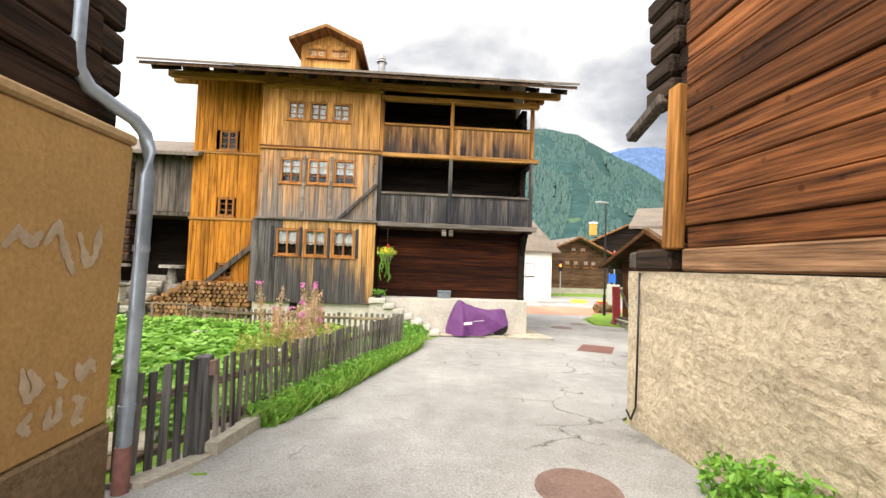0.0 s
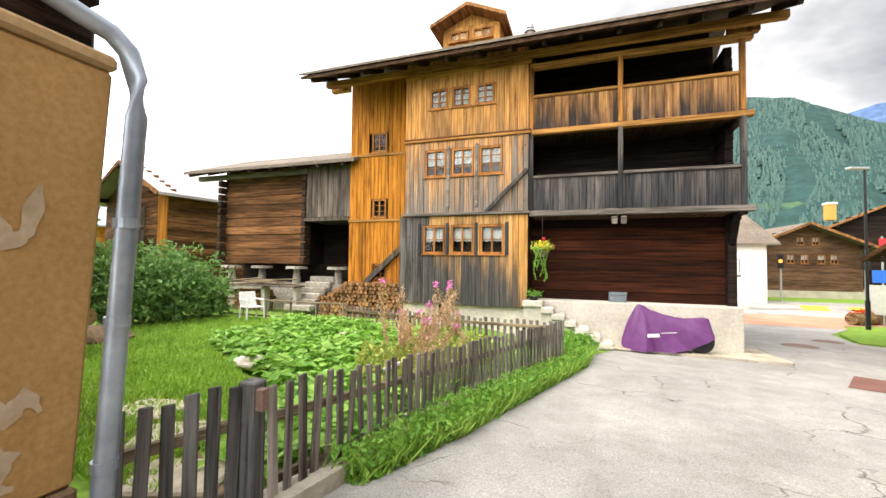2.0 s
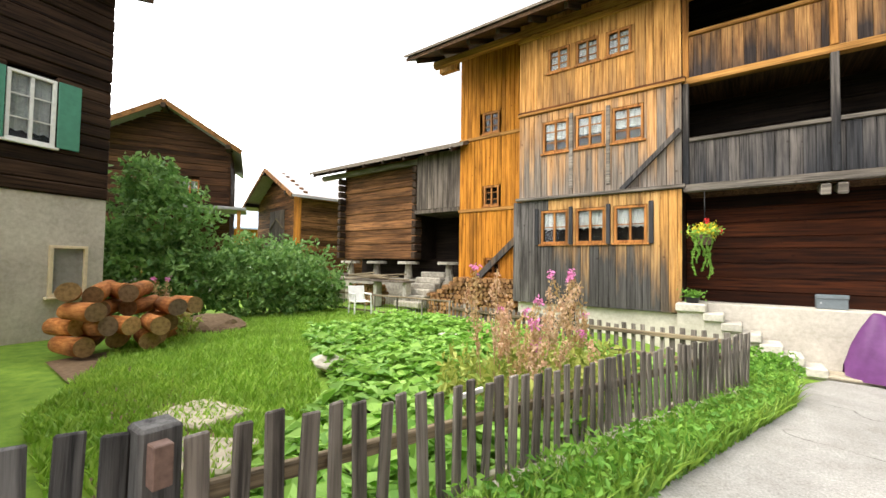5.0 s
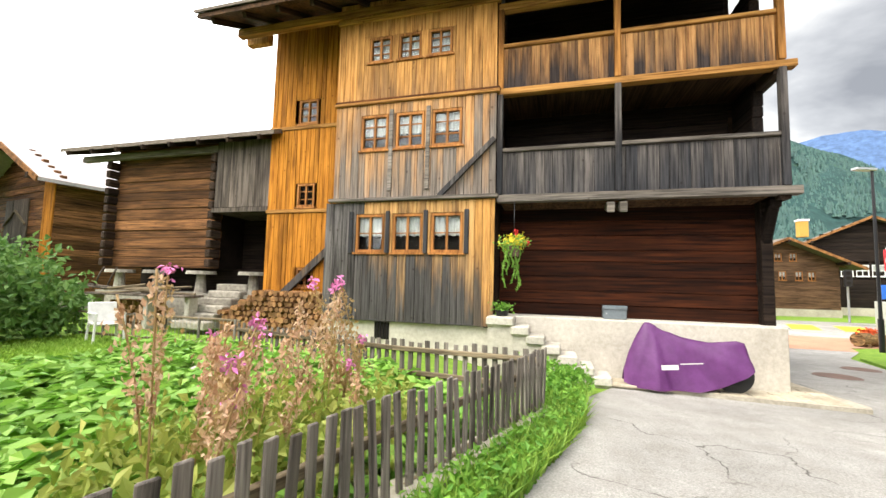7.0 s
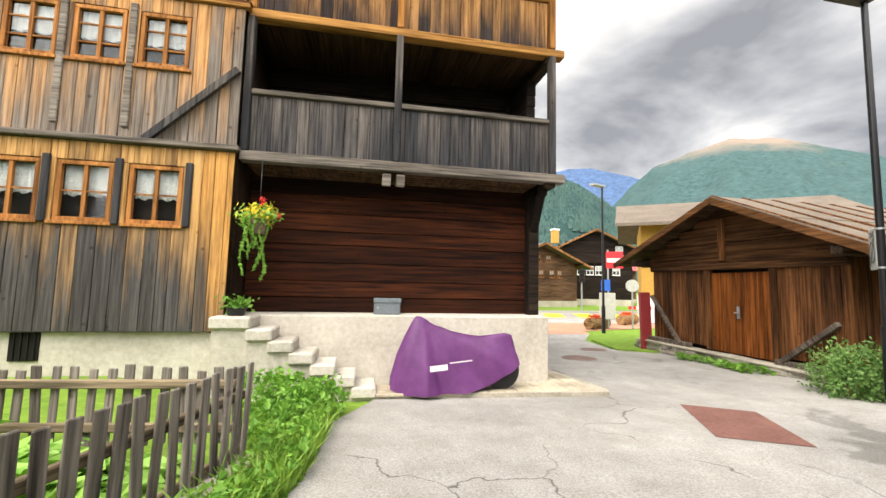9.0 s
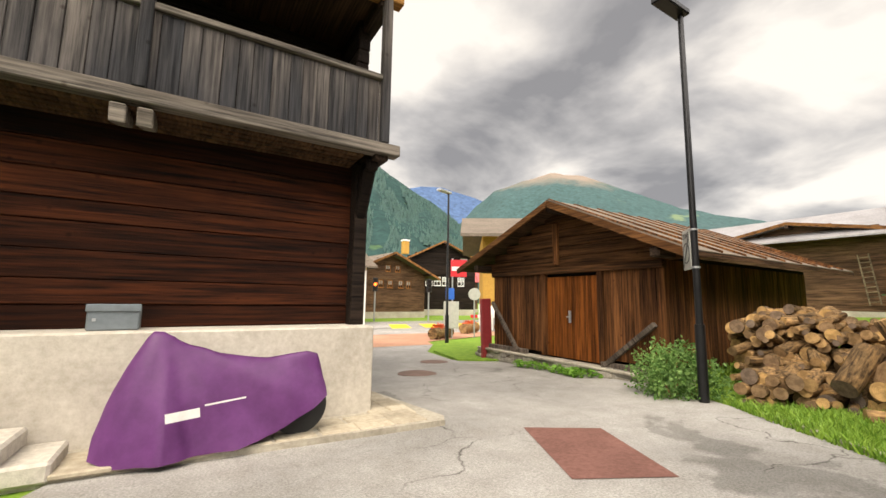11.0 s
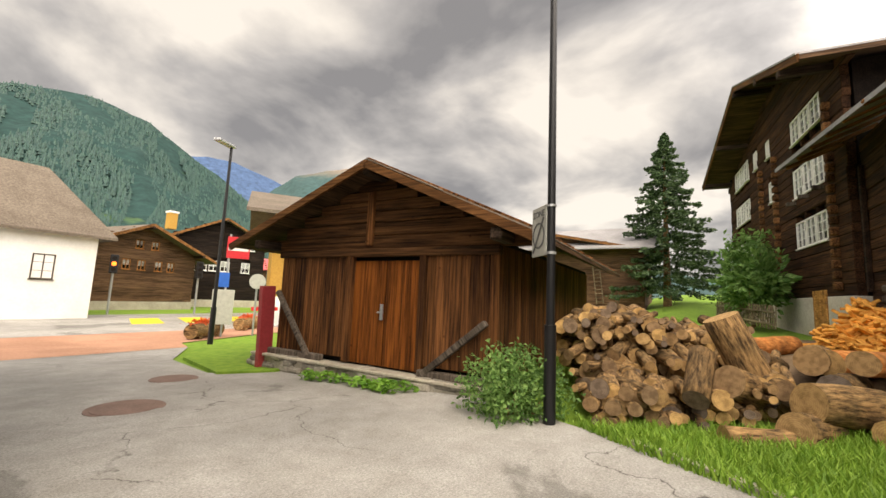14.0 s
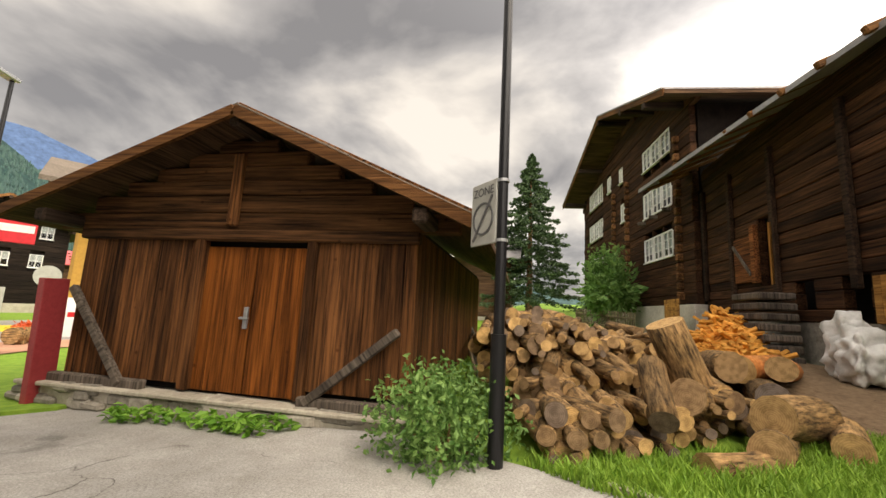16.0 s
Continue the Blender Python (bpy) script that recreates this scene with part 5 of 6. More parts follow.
cx, cy = at_bearing(-0.06, 3.4, -79, 24)
dark_chalet = cabin("dark_chalet", "dark log chalet with a wide gable roof behind bushes", pose(cx, cy, 0, 0, 0, 62), 5.6, 6, 7.0, 8.7, M["log_barn"], M["sheet"], 0.5, [(2.4, 4.4, 0.75, 0.9), (3.5, 4.4, 0.75, 0.9)], M["stone"], 0.6, frame_mat=M["window_wood"])
part("porch_roof", boxes((2.2, 6.4, -2.0, 0.0, 3.7, 3.85), bevel=0.02), M["sheet"], dark_chalet)
for px_ in (2.5, 6.1):
    piece("porch_post", dark_chalet, (0.16, 0.16, 3.3), pose(px_, -1.8, 2.05), M["post_gold"])
barn_m = pose(-26.2, 17.3, 0, 0, 0, -11)
sbarn = cabin("small_barn", "brown log barn with a pale roof and boarded side", barn_m, 7.0, 7, 5.1, 6.75, M["granary"], M["barn_roof"], 0.7, (), M["stone"], 0.4)
planks(sbarn, 6.1, 7.02, -0.05, 0.4, 5.0, 0.2, M["annex"], 0.04, "side_board")
planks(sbarn, 2.4, 4.7, -0.06, 1.6, 4.4, 0.24, M["granary_grey"], 0.05, "door_board")
for a in (-30, 30):
    piece("door_brace", sbarn, (1.3, 0.06, 0.1), pose(4.1 if a > 0 else 3.0, -0.1, 3.6, 0, a, 0), M["rail"])
cx, cy = at_bearing(-0.06, 3.4, -66, 40)
cabin("far_chalet", "small far wooden chalet with a pale blue metal roof", pose(cx - 8, cy + 3, 0, 0, 0, -23), 8, 9, 4.6, 6.6, M["annex"], M["blue_roof"], 0.8, [(3, 2, 0.7, 0.9), (5, 2, 0.7, 0.9)], M["white_wall"], 1.0)
ge = thing("shuttered_house", "dark log house with green shutters on a beige base", "house", pose(-11.0, 5.65, 0, 0, 0, 100))
part("base", boxes((-5.0, 0, 0.0, 6, -0.5, 2.6), bevel=0.02), M["limewash"], ge)
logs(ge, -5.0, 0.0, -0.03, 2.6, 7.6, 0.28, M["log_dark"], 0.2, 0.02, None, [(-1.6, -0.9, 3.5, 4.8)])
part("core", boxes((-4.9, -0.05, 0.25, 6, 2.6, 7.6)), M["log_dark"], ge)
window(ge, -1.6, 3.5, 0.7, 1.3, -0.04, 2, 3, M["white_paint"], 0.8, shutters=(-1, 1))
window(ge, -0.9, 0.6, 0.6, 1.0, -0.06, 1, 1, M["cream_shutter"], 0.0)
roof_slab(ge, [(-6, -0.5, 7.2), (0.5, -0.5, 7.2), (0.5, 6, 9.8), (-6, 6, 9.8)], 0.15, M["soffit"])

# ---- the shed ----
sm = pose(9.95, 18.35, 0, 0, 0, -90)
shed = thing("shed", "brown wooden shed with gable roof and double doors", "shed", sm)
SW, dl, dr = 5.8, 2.46, 4.1
W0, W1 = 0.26, 5.64
# near-black block painted as the dark inside behind the boards
part("core", boxes((W0 + 0.06, W1 - 0.06, 0.16, 7.4, -0.5, 1.95)), M["unlit_dark"], shed)
planks(shed, W0, dl - 0.14, 0.0, -0.35, 1.72, 0.2, M["shed"], 0.04)
planks(shed, dr + 0.14, W1, 0.0, -0.3, 1.72, 0.2, M["shed"], 0.04)
planks(shed, dl, (dl + dr) / 2 - 0.01, 0.035, -0.42, 1.6, 0.24, M["shed_door"], 0.04, "door_board")
planks(shed, (dl + dr) / 2 + 0.01, dr, 0.035, -0.42, 1.6, 0.24, M["shed_door"], 0.04, "door_board")
for x in (dl - 0.07, dr + 0.07):
    piece("door_post", shed, (0.14, 0.14, 2.15), pose(x, 0.0, 0.65), M["shed"], 0.015)
piece("lintel", shed, (W1 - W0 + 0.1, 0.16, 0.16), pose((W0 + W1) / 2, 0.0, 1.76), M["shed_log"], 0.02)
part("door_handle", boxes((3.2, 3.26, -0.01, 0.03, 0.45, 0.75), (3.16, 3.3, -0.05, -0.01, 0.58, 0.61), bevel=0.005), M["grey_metal"], shed)
logs(shed, 0, SW, 0.02, 1.84, 2.05, 0.24, M["shed_log"], 0.2, 0.02, (SW / 2, 3.3))
piece("king_post", shed, (0.16, 0.1, 1.1), pose(2.85, -0.03, 2.45), M["shed"], 0.02)
ap = (SW / 2 + 0.2, 3.47)
for s, xe, zl in ((-1, -0.95, 1.97), (1, SW + 0.75, 1.88)):
    pts = [(ap[0], -0.55, ap[1]), (xe, -0.55, zl), (xe, 7.9, zl), (ap[0], 7.9, ap[1])]
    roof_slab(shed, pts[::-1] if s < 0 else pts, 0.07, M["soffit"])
    ln, ang = math.hypot(xe - ap[0], ap[1] - zl), math.degrees(math.atan2(ap[1] - zl, abs(xe - ap[0])))
    bm = box(bmesh.new(), -ln / 2, ln / 2, -0.03, 0.03, -0.075, 0.075, pose((xe + ap[0]) / 2, -0.585, (zl + ap[1]) / 2 - 0.07, 0, s * ang, 0))
    part("rake_board", bm, M["rake_x"], shed)
    for k in range(9):
        for j in range(2):
            f = (j + 0.5) / 2
            piece("roof_panel", shed, (ln / 2 - 0.01, 0.92, 0.03), pose(ap[0] + (xe - ap[0]) * f, -0.1 + k * 0.94, ap[1] + (zl - ap[1]) * f + 0.025 + (0.012 if j == 0 else 0), 0, s * ang, 0), M["shed_roof"], 0.006)
        piece("roof_batten", shed, (ln, 0.05, 0.05), pose((ap[0] + xe) / 2, -0.5 + k * 0.94, (ap[1] + zl) / 2 + 0.06, 0, s * ang, 0), M["shed"], 0.01)
for x, z in ((ap[0], 3.3), (0.0, 1.95), (SW, 1.95)):
    piece("purlin", shed, (0.2, 0.6, 0.2), pose(x, -0.25, z), M["dark_y"], 0.03)
for x0, z0, x1, z1 in ((0.32, 0.92, 1.45, -0.42), (5.5, 0.55, 4.3, -0.42)):
    ln = math.hypot(x1 - x0, z1 - z0)
    piece("brace", shed, (ln, 0.1, 0.11), pose((x0 + x1) / 2, -0.12, (z0 + z1) / 2, 0, -math.degrees(math.atan2(z1 - z0, x1 - x0)), 0), M["granary_grey"], 0.015)
for a, b in ((0.15, 1.8), (4.2, 5.75)):
    piece("sill_beam", shed, (b - a, 0.14, 0.16), pose((a + b) / 2, -0.08, -0.42), M["granary_grey"], 0.02)
sside = new("side_wall", None)
sside.parent, sside.matrix_basis = shed, pose(W1, 0, 0, 0, 0, 90)
planks(sside, 0, 7.2, -0.02, -0.4, 1.85, 0.22, M["shed"], 0.04)
for k in range(60):
    x, z = R.uniform(-0.2, 5.9), R.choice((-0.72, -0.60, -0.52))
    piece("foundation_stone", shed, (R.choice((0.25, 0.35, 0.5)), 0.3, R.choice((0.11, 0.15))), pose(x, -0.10 + R.uniform(-0.03, 0.03), z, R.uniform(-4, 4), R.uniform(-4, 4), 0), M["stone"], 0.03)
part("foundation", boxes((-0.3, 6.0, -0.2, 0.3, -0.95, -0.47), bevel=0.02), M["kerb"], shed)
part("foundation_cap", boxes((-0.25, 6.0, -0.28, 0.05, -0.52, -0.46), bevel=0.015), M["kerb"], shed)
rp = thing("red_board", "dull red upright board beside the shed corner", "board", pose(9.62, 18.24, 0, 0, -2, 0))
part("panel", boxes((-0.05, 0.3, -0.06, 0.06, -0.8, 1.02), bevel=0.01), M["red_paint"], rp)

# ---- poles and signs ----
zp = thing("zone_sign_post", "tall black lamp pole with a faded zone-end parking sign", "sign post", pose(8.9, 11.55, gz(8.9, 11.55)))
bm = bmesh.new()
cyl(bm, (0, 0, -0.1), (0, 0, 1.2), 0.075, seg=20)
cyl(bm, (0, 0, 1.2), (0, 0, 6.6), 0.055, 0.045, 20)
part("pole", bm, M["black_metal"], zp)
part("lamp_head", boxes((-0.7, 0.1, -0.12, 0.12, 6.55, 6.66), bevel=0.02), M["black_metal"], zp)
for z in (2.10, 2.72):
    bm = bmesh.new()
    cyl(bm, (0, 0, z), (0, 0, z + 0.03), 0.064, seg=20)
    part("clamp", bm, M["grey_metal"], zp)
sgm = pose(0.15, 0.20, 2.43, 0, 0, -138)
bm = box(bmesh.new(), -0.22, 0.22, -0.012, 0.012, -0.34, 0.34, sgm, 0.01)
sg = part("sign_plate", bm, M["sign_grey"], zp)
bm = bmesh.new()
for a0 in range(32):
    a = a0 * math.tau / 32
    box(bm, -0.02, 0.02, -0.004, 0.004, -0.011, 0.011, sgm @ pose(0.165 * math.cos(a), -0.018, -0.06 + 0.165 * math.sin(a), 0, -math.degrees(a) + 90, 0))
box(bm, -0.28, 0.28, -0.004, 0.004, -0.014, 0.014, sgm @ pose(0, -0.022, -0.06, 0, -55, 0))
part("sign_symbol", bm, M["sign_ink"], sg)


def text(body, size, m, material, parent, name="lettering"):
    cu = bpy.data.curves.new(name, "FONT")
    cu.body, cu.size, cu.align_x, cu.align_y, cu.extrude = body, size, "CENTER", "CENTER", 0.002
    tmp = bpy.data.objects.new("tmp", cu)
    scene.collection.objects.link(tmp)
    me = bpy.data.meshes.new_from_object(tmp.evaluated_get(bpy.context.evaluated_depsgraph_get()))
    bpy.data.objects.remove(tmp)
    me.materials.clear()
    me.materials.append(material)
    ob = new(name, me)
    ob.parent, ob.matrix_basis = parent, m
    return ob


text("ZONE", 0.13, sgm @ pose(0, -0.018, 0.23, 90), M["sign_ink"], sg)


def street_lamp(m):
    t = thing("street_lamp", "tall black street lamp with a flat arm head", "street lamp", m)
    bm = bmesh.new()
    cyl(bm, (0, 0, -0.1), (0, 0, 1.3), 0.09, seg=18)
    cyl(bm, (0, 0, 1.3), (0, 0, 7.0), 0.06, 0.045, 18)
    part("pole", bm, M["black_metal"], t)
    part("lamp_head", boxes((-0.75, 0.1, -0.13, 0.13, 6.95, 7.05), bevel=0.02), M["grey_metal"], t)


street_lamp(pose(11.85, 23.9, gz(11.85, 23.9), 0, 0, 20))
ne = thing("no_entry_sign", "red and white rectangular road sign on a thin post", "road sign", pose(13.6, 26.2, gz(13.6, 26), 0, 0, -30))
bm = bmesh.new()
cyl(bm, (0, 0, -0.1), (0, 0, 4.2), 0.04, seg=10)
part("post", bm, M["grey_metal"], ne)
part("plate", boxes((-0.1, 0.75, -0.04, -0.01, 3.2, 4.1), bevel=0.01), M["sign_red"], ne)
part("bar", boxes((-0.05, 0.70, -0.05, -0.042, 3.52, 3.74)), M["white_paint"], ne)
part("blue_plate", boxes((-0.35, 0.1, -0.05, -0.02, 2.0, 2.6), bevel=0.01), M["sign_blue"], ne)
part("info_plate", boxes((-0.45, 0.35, -0.05, -0.02, 0.5, 1.9), bevel=0.01), M["sign_grey"], ne)
rs = thing("round_mirror_sign", "small round grey sign on a metal post", "road sign", pose(14.6, 25.6, gz(14.6, 25.6), 0, 0, -30))
bm = bmesh.new()
cyl(bm, (0, 0, -0.1), (0, 0, 2.5), 0.04, seg=10)
part("post", bm, M["grey_metal"], rs)
bm = bmesh.new()
cyl(bm, (0, -0.05, 2.3), (0, -0.09, 2.3), 0.32, seg=24)
part("disc", bm, M["sign_grey"], rs)


def traffic_light(m, lit):
    t = thing("traffic_light", "black traffic light on a grey post", "traffic light", m, "traffic lights")
    bm = bmesh.new()
    cyl(bm, (0, 0, -0.1), (0, 0, 3.6), 0.07, seg=10)
    part("post", bm, M["grey_metal"], t)
    part("housing", boxes((-0.22, 0.22, -0.4, -0.1, 2.6, 3.8), bevel=0.03), M["black_metal"], t)
    for k in range(3):
        bm = bmesh.new()
        cyl(bm, (0, -0.40, 2.85 + k * 0.36), (0, -0.42, 2.85 + k * 0.36), 0.13, seg=16)
        part("lens", bm, M["amber"] if k == 1 and lit else M["unlit_dark"], t)


traffic_light(pose(15.6, 42.0, -1.0, 0, 0, -20), True)
traffic_light(pose(20.5, 41.0, -1.0, 0, 0, -20), False)
for k, (x, y, a) in enumerate(((13.0, 26.3, 30), (16.4, 28.6, 30), (19.5, 28.9, 15))):
    tr = thing("flower_trough", "hollowed log trough planted with red flowers", "planter", pose(x, y, gz(x, y), 0, 0, a), "flower troughs")
    bm = bmesh.new()
    cyl(bm, (-0.9, 0, 0.3), (0.9, 0, 0.3), 0.27, 0.3, 14)
    part("log", bm, M["bark"], tr)
    for s in (-0.6, 0.6):
        part("foot", boxes((s - 0.12, s + 0.12, -0.25, 0.25, -0.05, 0.12), bevel=0.02), M["bark"], tr)
    g = np.random.default_rng(k)
    part("flowers", leaf_cloud(g.normal(size=(250, 3)) * (0.4, 0.08, 0.06) + (0, 0, 0.62), 0.06, k), M["orange_flower"], tr)
for x, y in ((18.2, 29.5), (21.0, 29.0)):
    br = thing("barrier_rail", "red and white striped road barrier", "barrier", pose(x, y, gz(x, y), 0, 0, -6), "barriers")
    for k in range(4):
        part("board", boxes((-1.0 + k * 0.5, -0.5 + k * 0.5, -0.03, 0.03, 0.85, 1.05)), M["sign_red" if k % 2 == 0 else "white_paint"], br)
    part("leg", boxes((-0.8, -0.72, -0.03, 0.03, -0.05, 0.85), (0.72, 0.8, -0.03, 0.03, -0.05, 0.85)), M["grey_metal"], br)

# ---- far houses across the road ----
wh = thing("white_house", "white plastered house with a steep brown roof", "house", pose(13.4, 38.4, 0))
part("wall", boxes((-9, 0, 0, 8, -1.4, 3.55), bevel=0.02), M["white_wall"], wh)
roof_slab(wh, [(-9.5, -0.5, 3.5), (0.7, -0.5, 3.5), (-1.5, 4, 7.6), (-9.5, 4, 7.6)], 0.15, M["shingle"])
roof_slab(wh, [(0.7, -0.5, 3.5), (0.7, 8.5, 3.5), (-1.5, 4, 7.6), (-1.5, 4, 7.6)], 0.15, M["shingle"])
window(wh, -2.6, 1.0, 0.9, 1.3, -0.03, 2, 3, M["granary_grey"], 0.0)
cabin("brown_chalet", "brown log chalet with a broad overhanging roof", pose(14.9, 47.0, -0.3, 0, 0, 6), 9.0, 10, 4.0, 6.0, M["log_far"], M["shingle"], 1.3, [(3.2, 2.4, 0.6, 0.8), (4.3, 2.4, 0.6, 0.8), (5.6, 2.4, 0.6, 0.8), (6.6, 2.4, 0.6, 0.8), (4.0, 4.1, 0.6, 0.7), (5.2, 4.1, 0.6, 0.7)], M["kerb"], -0.1, 0.35, M["window_wood"], 1.2)
cabin("dark_inn", "tall dark chalet with white windows behind the crossing", pose(24.5, 53.5, -0.3, 0, 0, -14), 9.0, 10, 6.4, 8.6, M["log_black"], M["shingle"], 1.2, [(1.2, 3.0, 0.9, 1.1), (2.3, 3.0, 0.9, 1.1), (3.4, 3.0, 0.9, 1.1), (4.5, 3.0, 0.9, 1.1), (6.6, 3.0, 0.9, 1.1), (7.0, 5.5, 0.9, 1.1)], M["kerb"], 0.0, 0.4)
ch = thing("brick_chimney", "ochre chimney with a white cap on the inn roof", "chimney", pose(25.5, 56.5, 7.4))
part("shaft", boxes((-0.4, 0.4, -0.4, 0.4, -0.5, 1.2), bevel=0.03), M["ochre"], ch)
part("cap", boxes((-0.48, 0.48, -0.48, 0.48, 1.2, 1.4), bevel=0.03), M["white_paint"], ch)
cabin("red_roof_barn", "brown barn with a red painted roof", pose(41.5, 62.0, -0.5, 0, 0, 60), 9, 7.5, 4.6, 6.2, M["log_far"], M["red_roof"], 0.7, (), M["kerb"], 0.0, 0.4)
yh = thing("ochre_house", "ochre plastered house with a grey shingle roof", "house", pose(18.6, 30.2, 0, 0, 0, -35))
part("wall", boxes((0, 10, 0, 9, 0.6, 5.5), bevel=0.02), M["ochre"], yh)
part("base", boxes((-0.05, 10.05, -0.05, 9, -1.2, 0.6), bevel=0.02), M["white_wall"], yh)
roof_slab(yh, [(-1.5, -1.5, 5.3), (11.5, -1.5, 5.3), (11.5, 4.5, 7.5), (-1.5, 4.5, 7.5)], 0.2, M["shingle"])
roof_slab(yh, [(11.5, 10.5, 5.3), (-1.5, 10.5, 5.3), (-1.5, 4.5, 7.5), (11.5, 4.5, 7.5)], 0.2, M["shingle"])
for x in (1.2, 3.6):
    window(yh, x, 3.3, 1.0, 1.3, -0.03, 2, 3, M["white_paint"], 0.4)
mb = cabin("metal_roof_barn", "long brown log barn with a pale metal roof and ladder", pose(38.0, 26.5, 0.6, 0, 0, -90), 14, 9, 4.6, 6.0, M["log_far"], M["sheet"], 0.6, (), M["kerb"], 0.0, 0.35)
roof_slab(mb, [(-0.8, -1.4, 4.75), (14.8, -1.4, 4.75), (14.8, 4.5, 7.2), (-0.8, 4.5, 7.2)], 0.12, M["sheet"], "front_roof")
lad = thing("ladder", "wooden ladder leaning on the barn wall", "ladder", pose(37.6, 15.6, 1.0, 0, 6, 90))
for s in (-0.25, 0.25):
    piece("rail", lad, (0.07, 0.07, 3.2), pose(s, 0, 1.6), M["rail"])
for k in range(10):
    piece("rung", lad, (0.46, 0.05, 0.05), pose(0, 0, 0.2 + k * 0.31), M["rail"])

# ---- right: big dark house and barn ----
bh = thing("black_timber_house", "tall blackened timber house with white windows and broad gable", "house", pose(19.6, 5.8, 0, 0, 0, 185.4))
# own frame: front faces -y locally, x runs from 0 down to -15
bw = []
for z, hgt in ((3.35, 1.0), (5.30, 1.1), (7.45, 0.95)):
    bw += [(-4.25 + k * 0.93, z, 0.86, hgt) for k in range(3)]
bw += [(-7.3, 5.85, 0.6, 0.95), (-9.6, 8.1, 0.6, 0.9), (-7.5, 8.0, 0.55, 0.8)]
for z in (3.6, 5.85, 8.0):
    bw += [(-13.7 + k * 1.05, z, 0.95, 1.1) for k in range(3)]
logs(bh, -15.2, 0.0, 0.0, 1.5, 8.7, 0.34, M["log_barn"], 0.22, 0.02, (-6.5, 11.0), [(x, x + a, z, z + b) for x, z, a, b in bw])
for k in range(3):
    piece("window_bracket", bh, (0.12, 0.35, 0.14), pose(-4.1 + k * 1.25, -0.15, 5.1), M["granary_grey"])
part("base", boxes((-15.2, 0.0, -0.08, 10, -0.6, 1.5), bevel=0.02), M["limewash"], bh)
part("core", boxes((-15.1, -0.05, 0.3, 10, 1.5, 8.6)), M["log_black"], bh)
for x, z, a, b in bw:
    window(bh, x, z, a, b, -0.02, 2, 3, M["white_paint"], 0.6)
for x in (-0.9, -6.2, -8.3):
    for k in range(18):
        piece("log_end", bh, (0.2, 0.22, 0.26), pose(x, -0.08, 1.8 + k * 0.34), M["granary"], 0.03)
for s, xe, zl in ((-1, -16.2, 9.1), (1, 1.2, 8.4)):
    pts = [(-6.5, -1.3, 11.35), (xe, -1.3, zl), (xe, 10, zl), (-6.5, 10, 11.35)]
    roof_slab(bh, pts[::-1] if s < 0 else pts, 0.14, M["soffit"])
    pts = [(-6.5, -1.4, 11.42), (xe, -1.4, zl + 0.07), (xe, 10, zl + 0.07), (-6.5, 10, 11.42)]
    roof_slab(bh, pts[::-1] if s < 0 else pts, 0.06, M["sheet"], "roof_covering")
    ln = math.hypot(xe + 6.5, 11.35 - zl)
    piece("rake_board", bh, (ln, 0.06, 0.24), pose((xe - 6.5) / 2, -1.34, (11.35 + zl) / 2 - 0.1, 0, s * math.degrees(math.asin((11.35 - zl) / ln)), 0), M["rake_x"])
for x, z in ((-14.9, 8.85), (-10.8, 9.9), (-6.5, 10.95), (-3.0, 9.75), (-0.4, 8.65)):
    piece("purlin", bh, (0.24, 1.5, 0.26), pose(x, -0.65, z), M["dark_y"], 0.03)
bs = new("side_wall", None)
bs.parent, bs.matrix_basis = bh, pose(-15.2, 10, 0, 0, 0, -90)
logs(bs, 0, 10, 0, 1.5, 9.2, 0.34, M["log_black"], 0.2, 0.02)
bn = thing("black_barn", "big blackened log barn with an open door", "barn", pose(19.5, 5.53, 0, 0, 0, 180))
doors = [(3.1, 3.75, 2.0, 3.4), (4.4, 5.0, 1.35, 1.8), (5.75, 6.4, 1.0, 1.75), (7.2, 8.6, 0.6, 2.6)]
logs(bn, 0, 12, 0.0, 1.0, 6.0, 0.3, M["log_barn"], 0.22, 0.02, None, doors)
part("base", boxes((0, 12, 0.02, 8, -0.5, 1.0)), M["stone"], bn)
# solid body in near-black, so the door openings look unlit
part("core", boxes((0.05, 12, 0.9, 8, 1.0, 6.0)), M["unlit_dark"], bn)
for x in (0.15, 1.9, 3.9, 6.2):
    piece("wall_post", bn, (0.16, 0.12, 3.6), pose(x, -0.06, 3.4), M["log_dark"], 0.02)
part("door_leaf", boxes((2.05, 2.95, -0.09, -0.03, 2.0, 3.2), bevel=0.01), M["log_red"], bn)
bm = box(bmesh.new(), -0.6, 0.6, -0.02, 0.02, -0.04, 0.04, pose(2.5, -0.12, 2.6, 0, 45, 0))
part("door_brace", bm, M["granary_grey"], bn)
piece("door_jamb", bn, (0.18, 0.14, 1.5), pose(3.02, -0.05, 2.7), M["log_red"])
piece("door_jamb", bn, (0.18, 0.14, 1.5), pose(3.85, -0.05, 2.6), M["post_gold"])
planks(bn, 6.5, 8.0, -0.05, 1.0, 1.8, 0.16, M["gold_beam"], 0.04)
roof_slab(bn, [(-0.6, -1.85, 5.55), (9.2, -0.35, 5.55), (9.5, 6, 9.0), (-0.6, 6, 9.0)], 0.12, M["sheet"])
for k in range(11):
    x = -0.3 + k * 0.9
    piece("rafter", bn, (0.12, 1.9, 0.14), pose(x, -0.75 + k * 0.1, 5.85, 24), M["rake"], 0.02)
for k in range(7):
    piece("step_beam", bn, (1.5 - 0.05 * k, 0.7, 0.16), pose(4.2 - 0.0 * k, -0.55, 0.2 + k * 0.22), M["granary_grey"], 0.03)

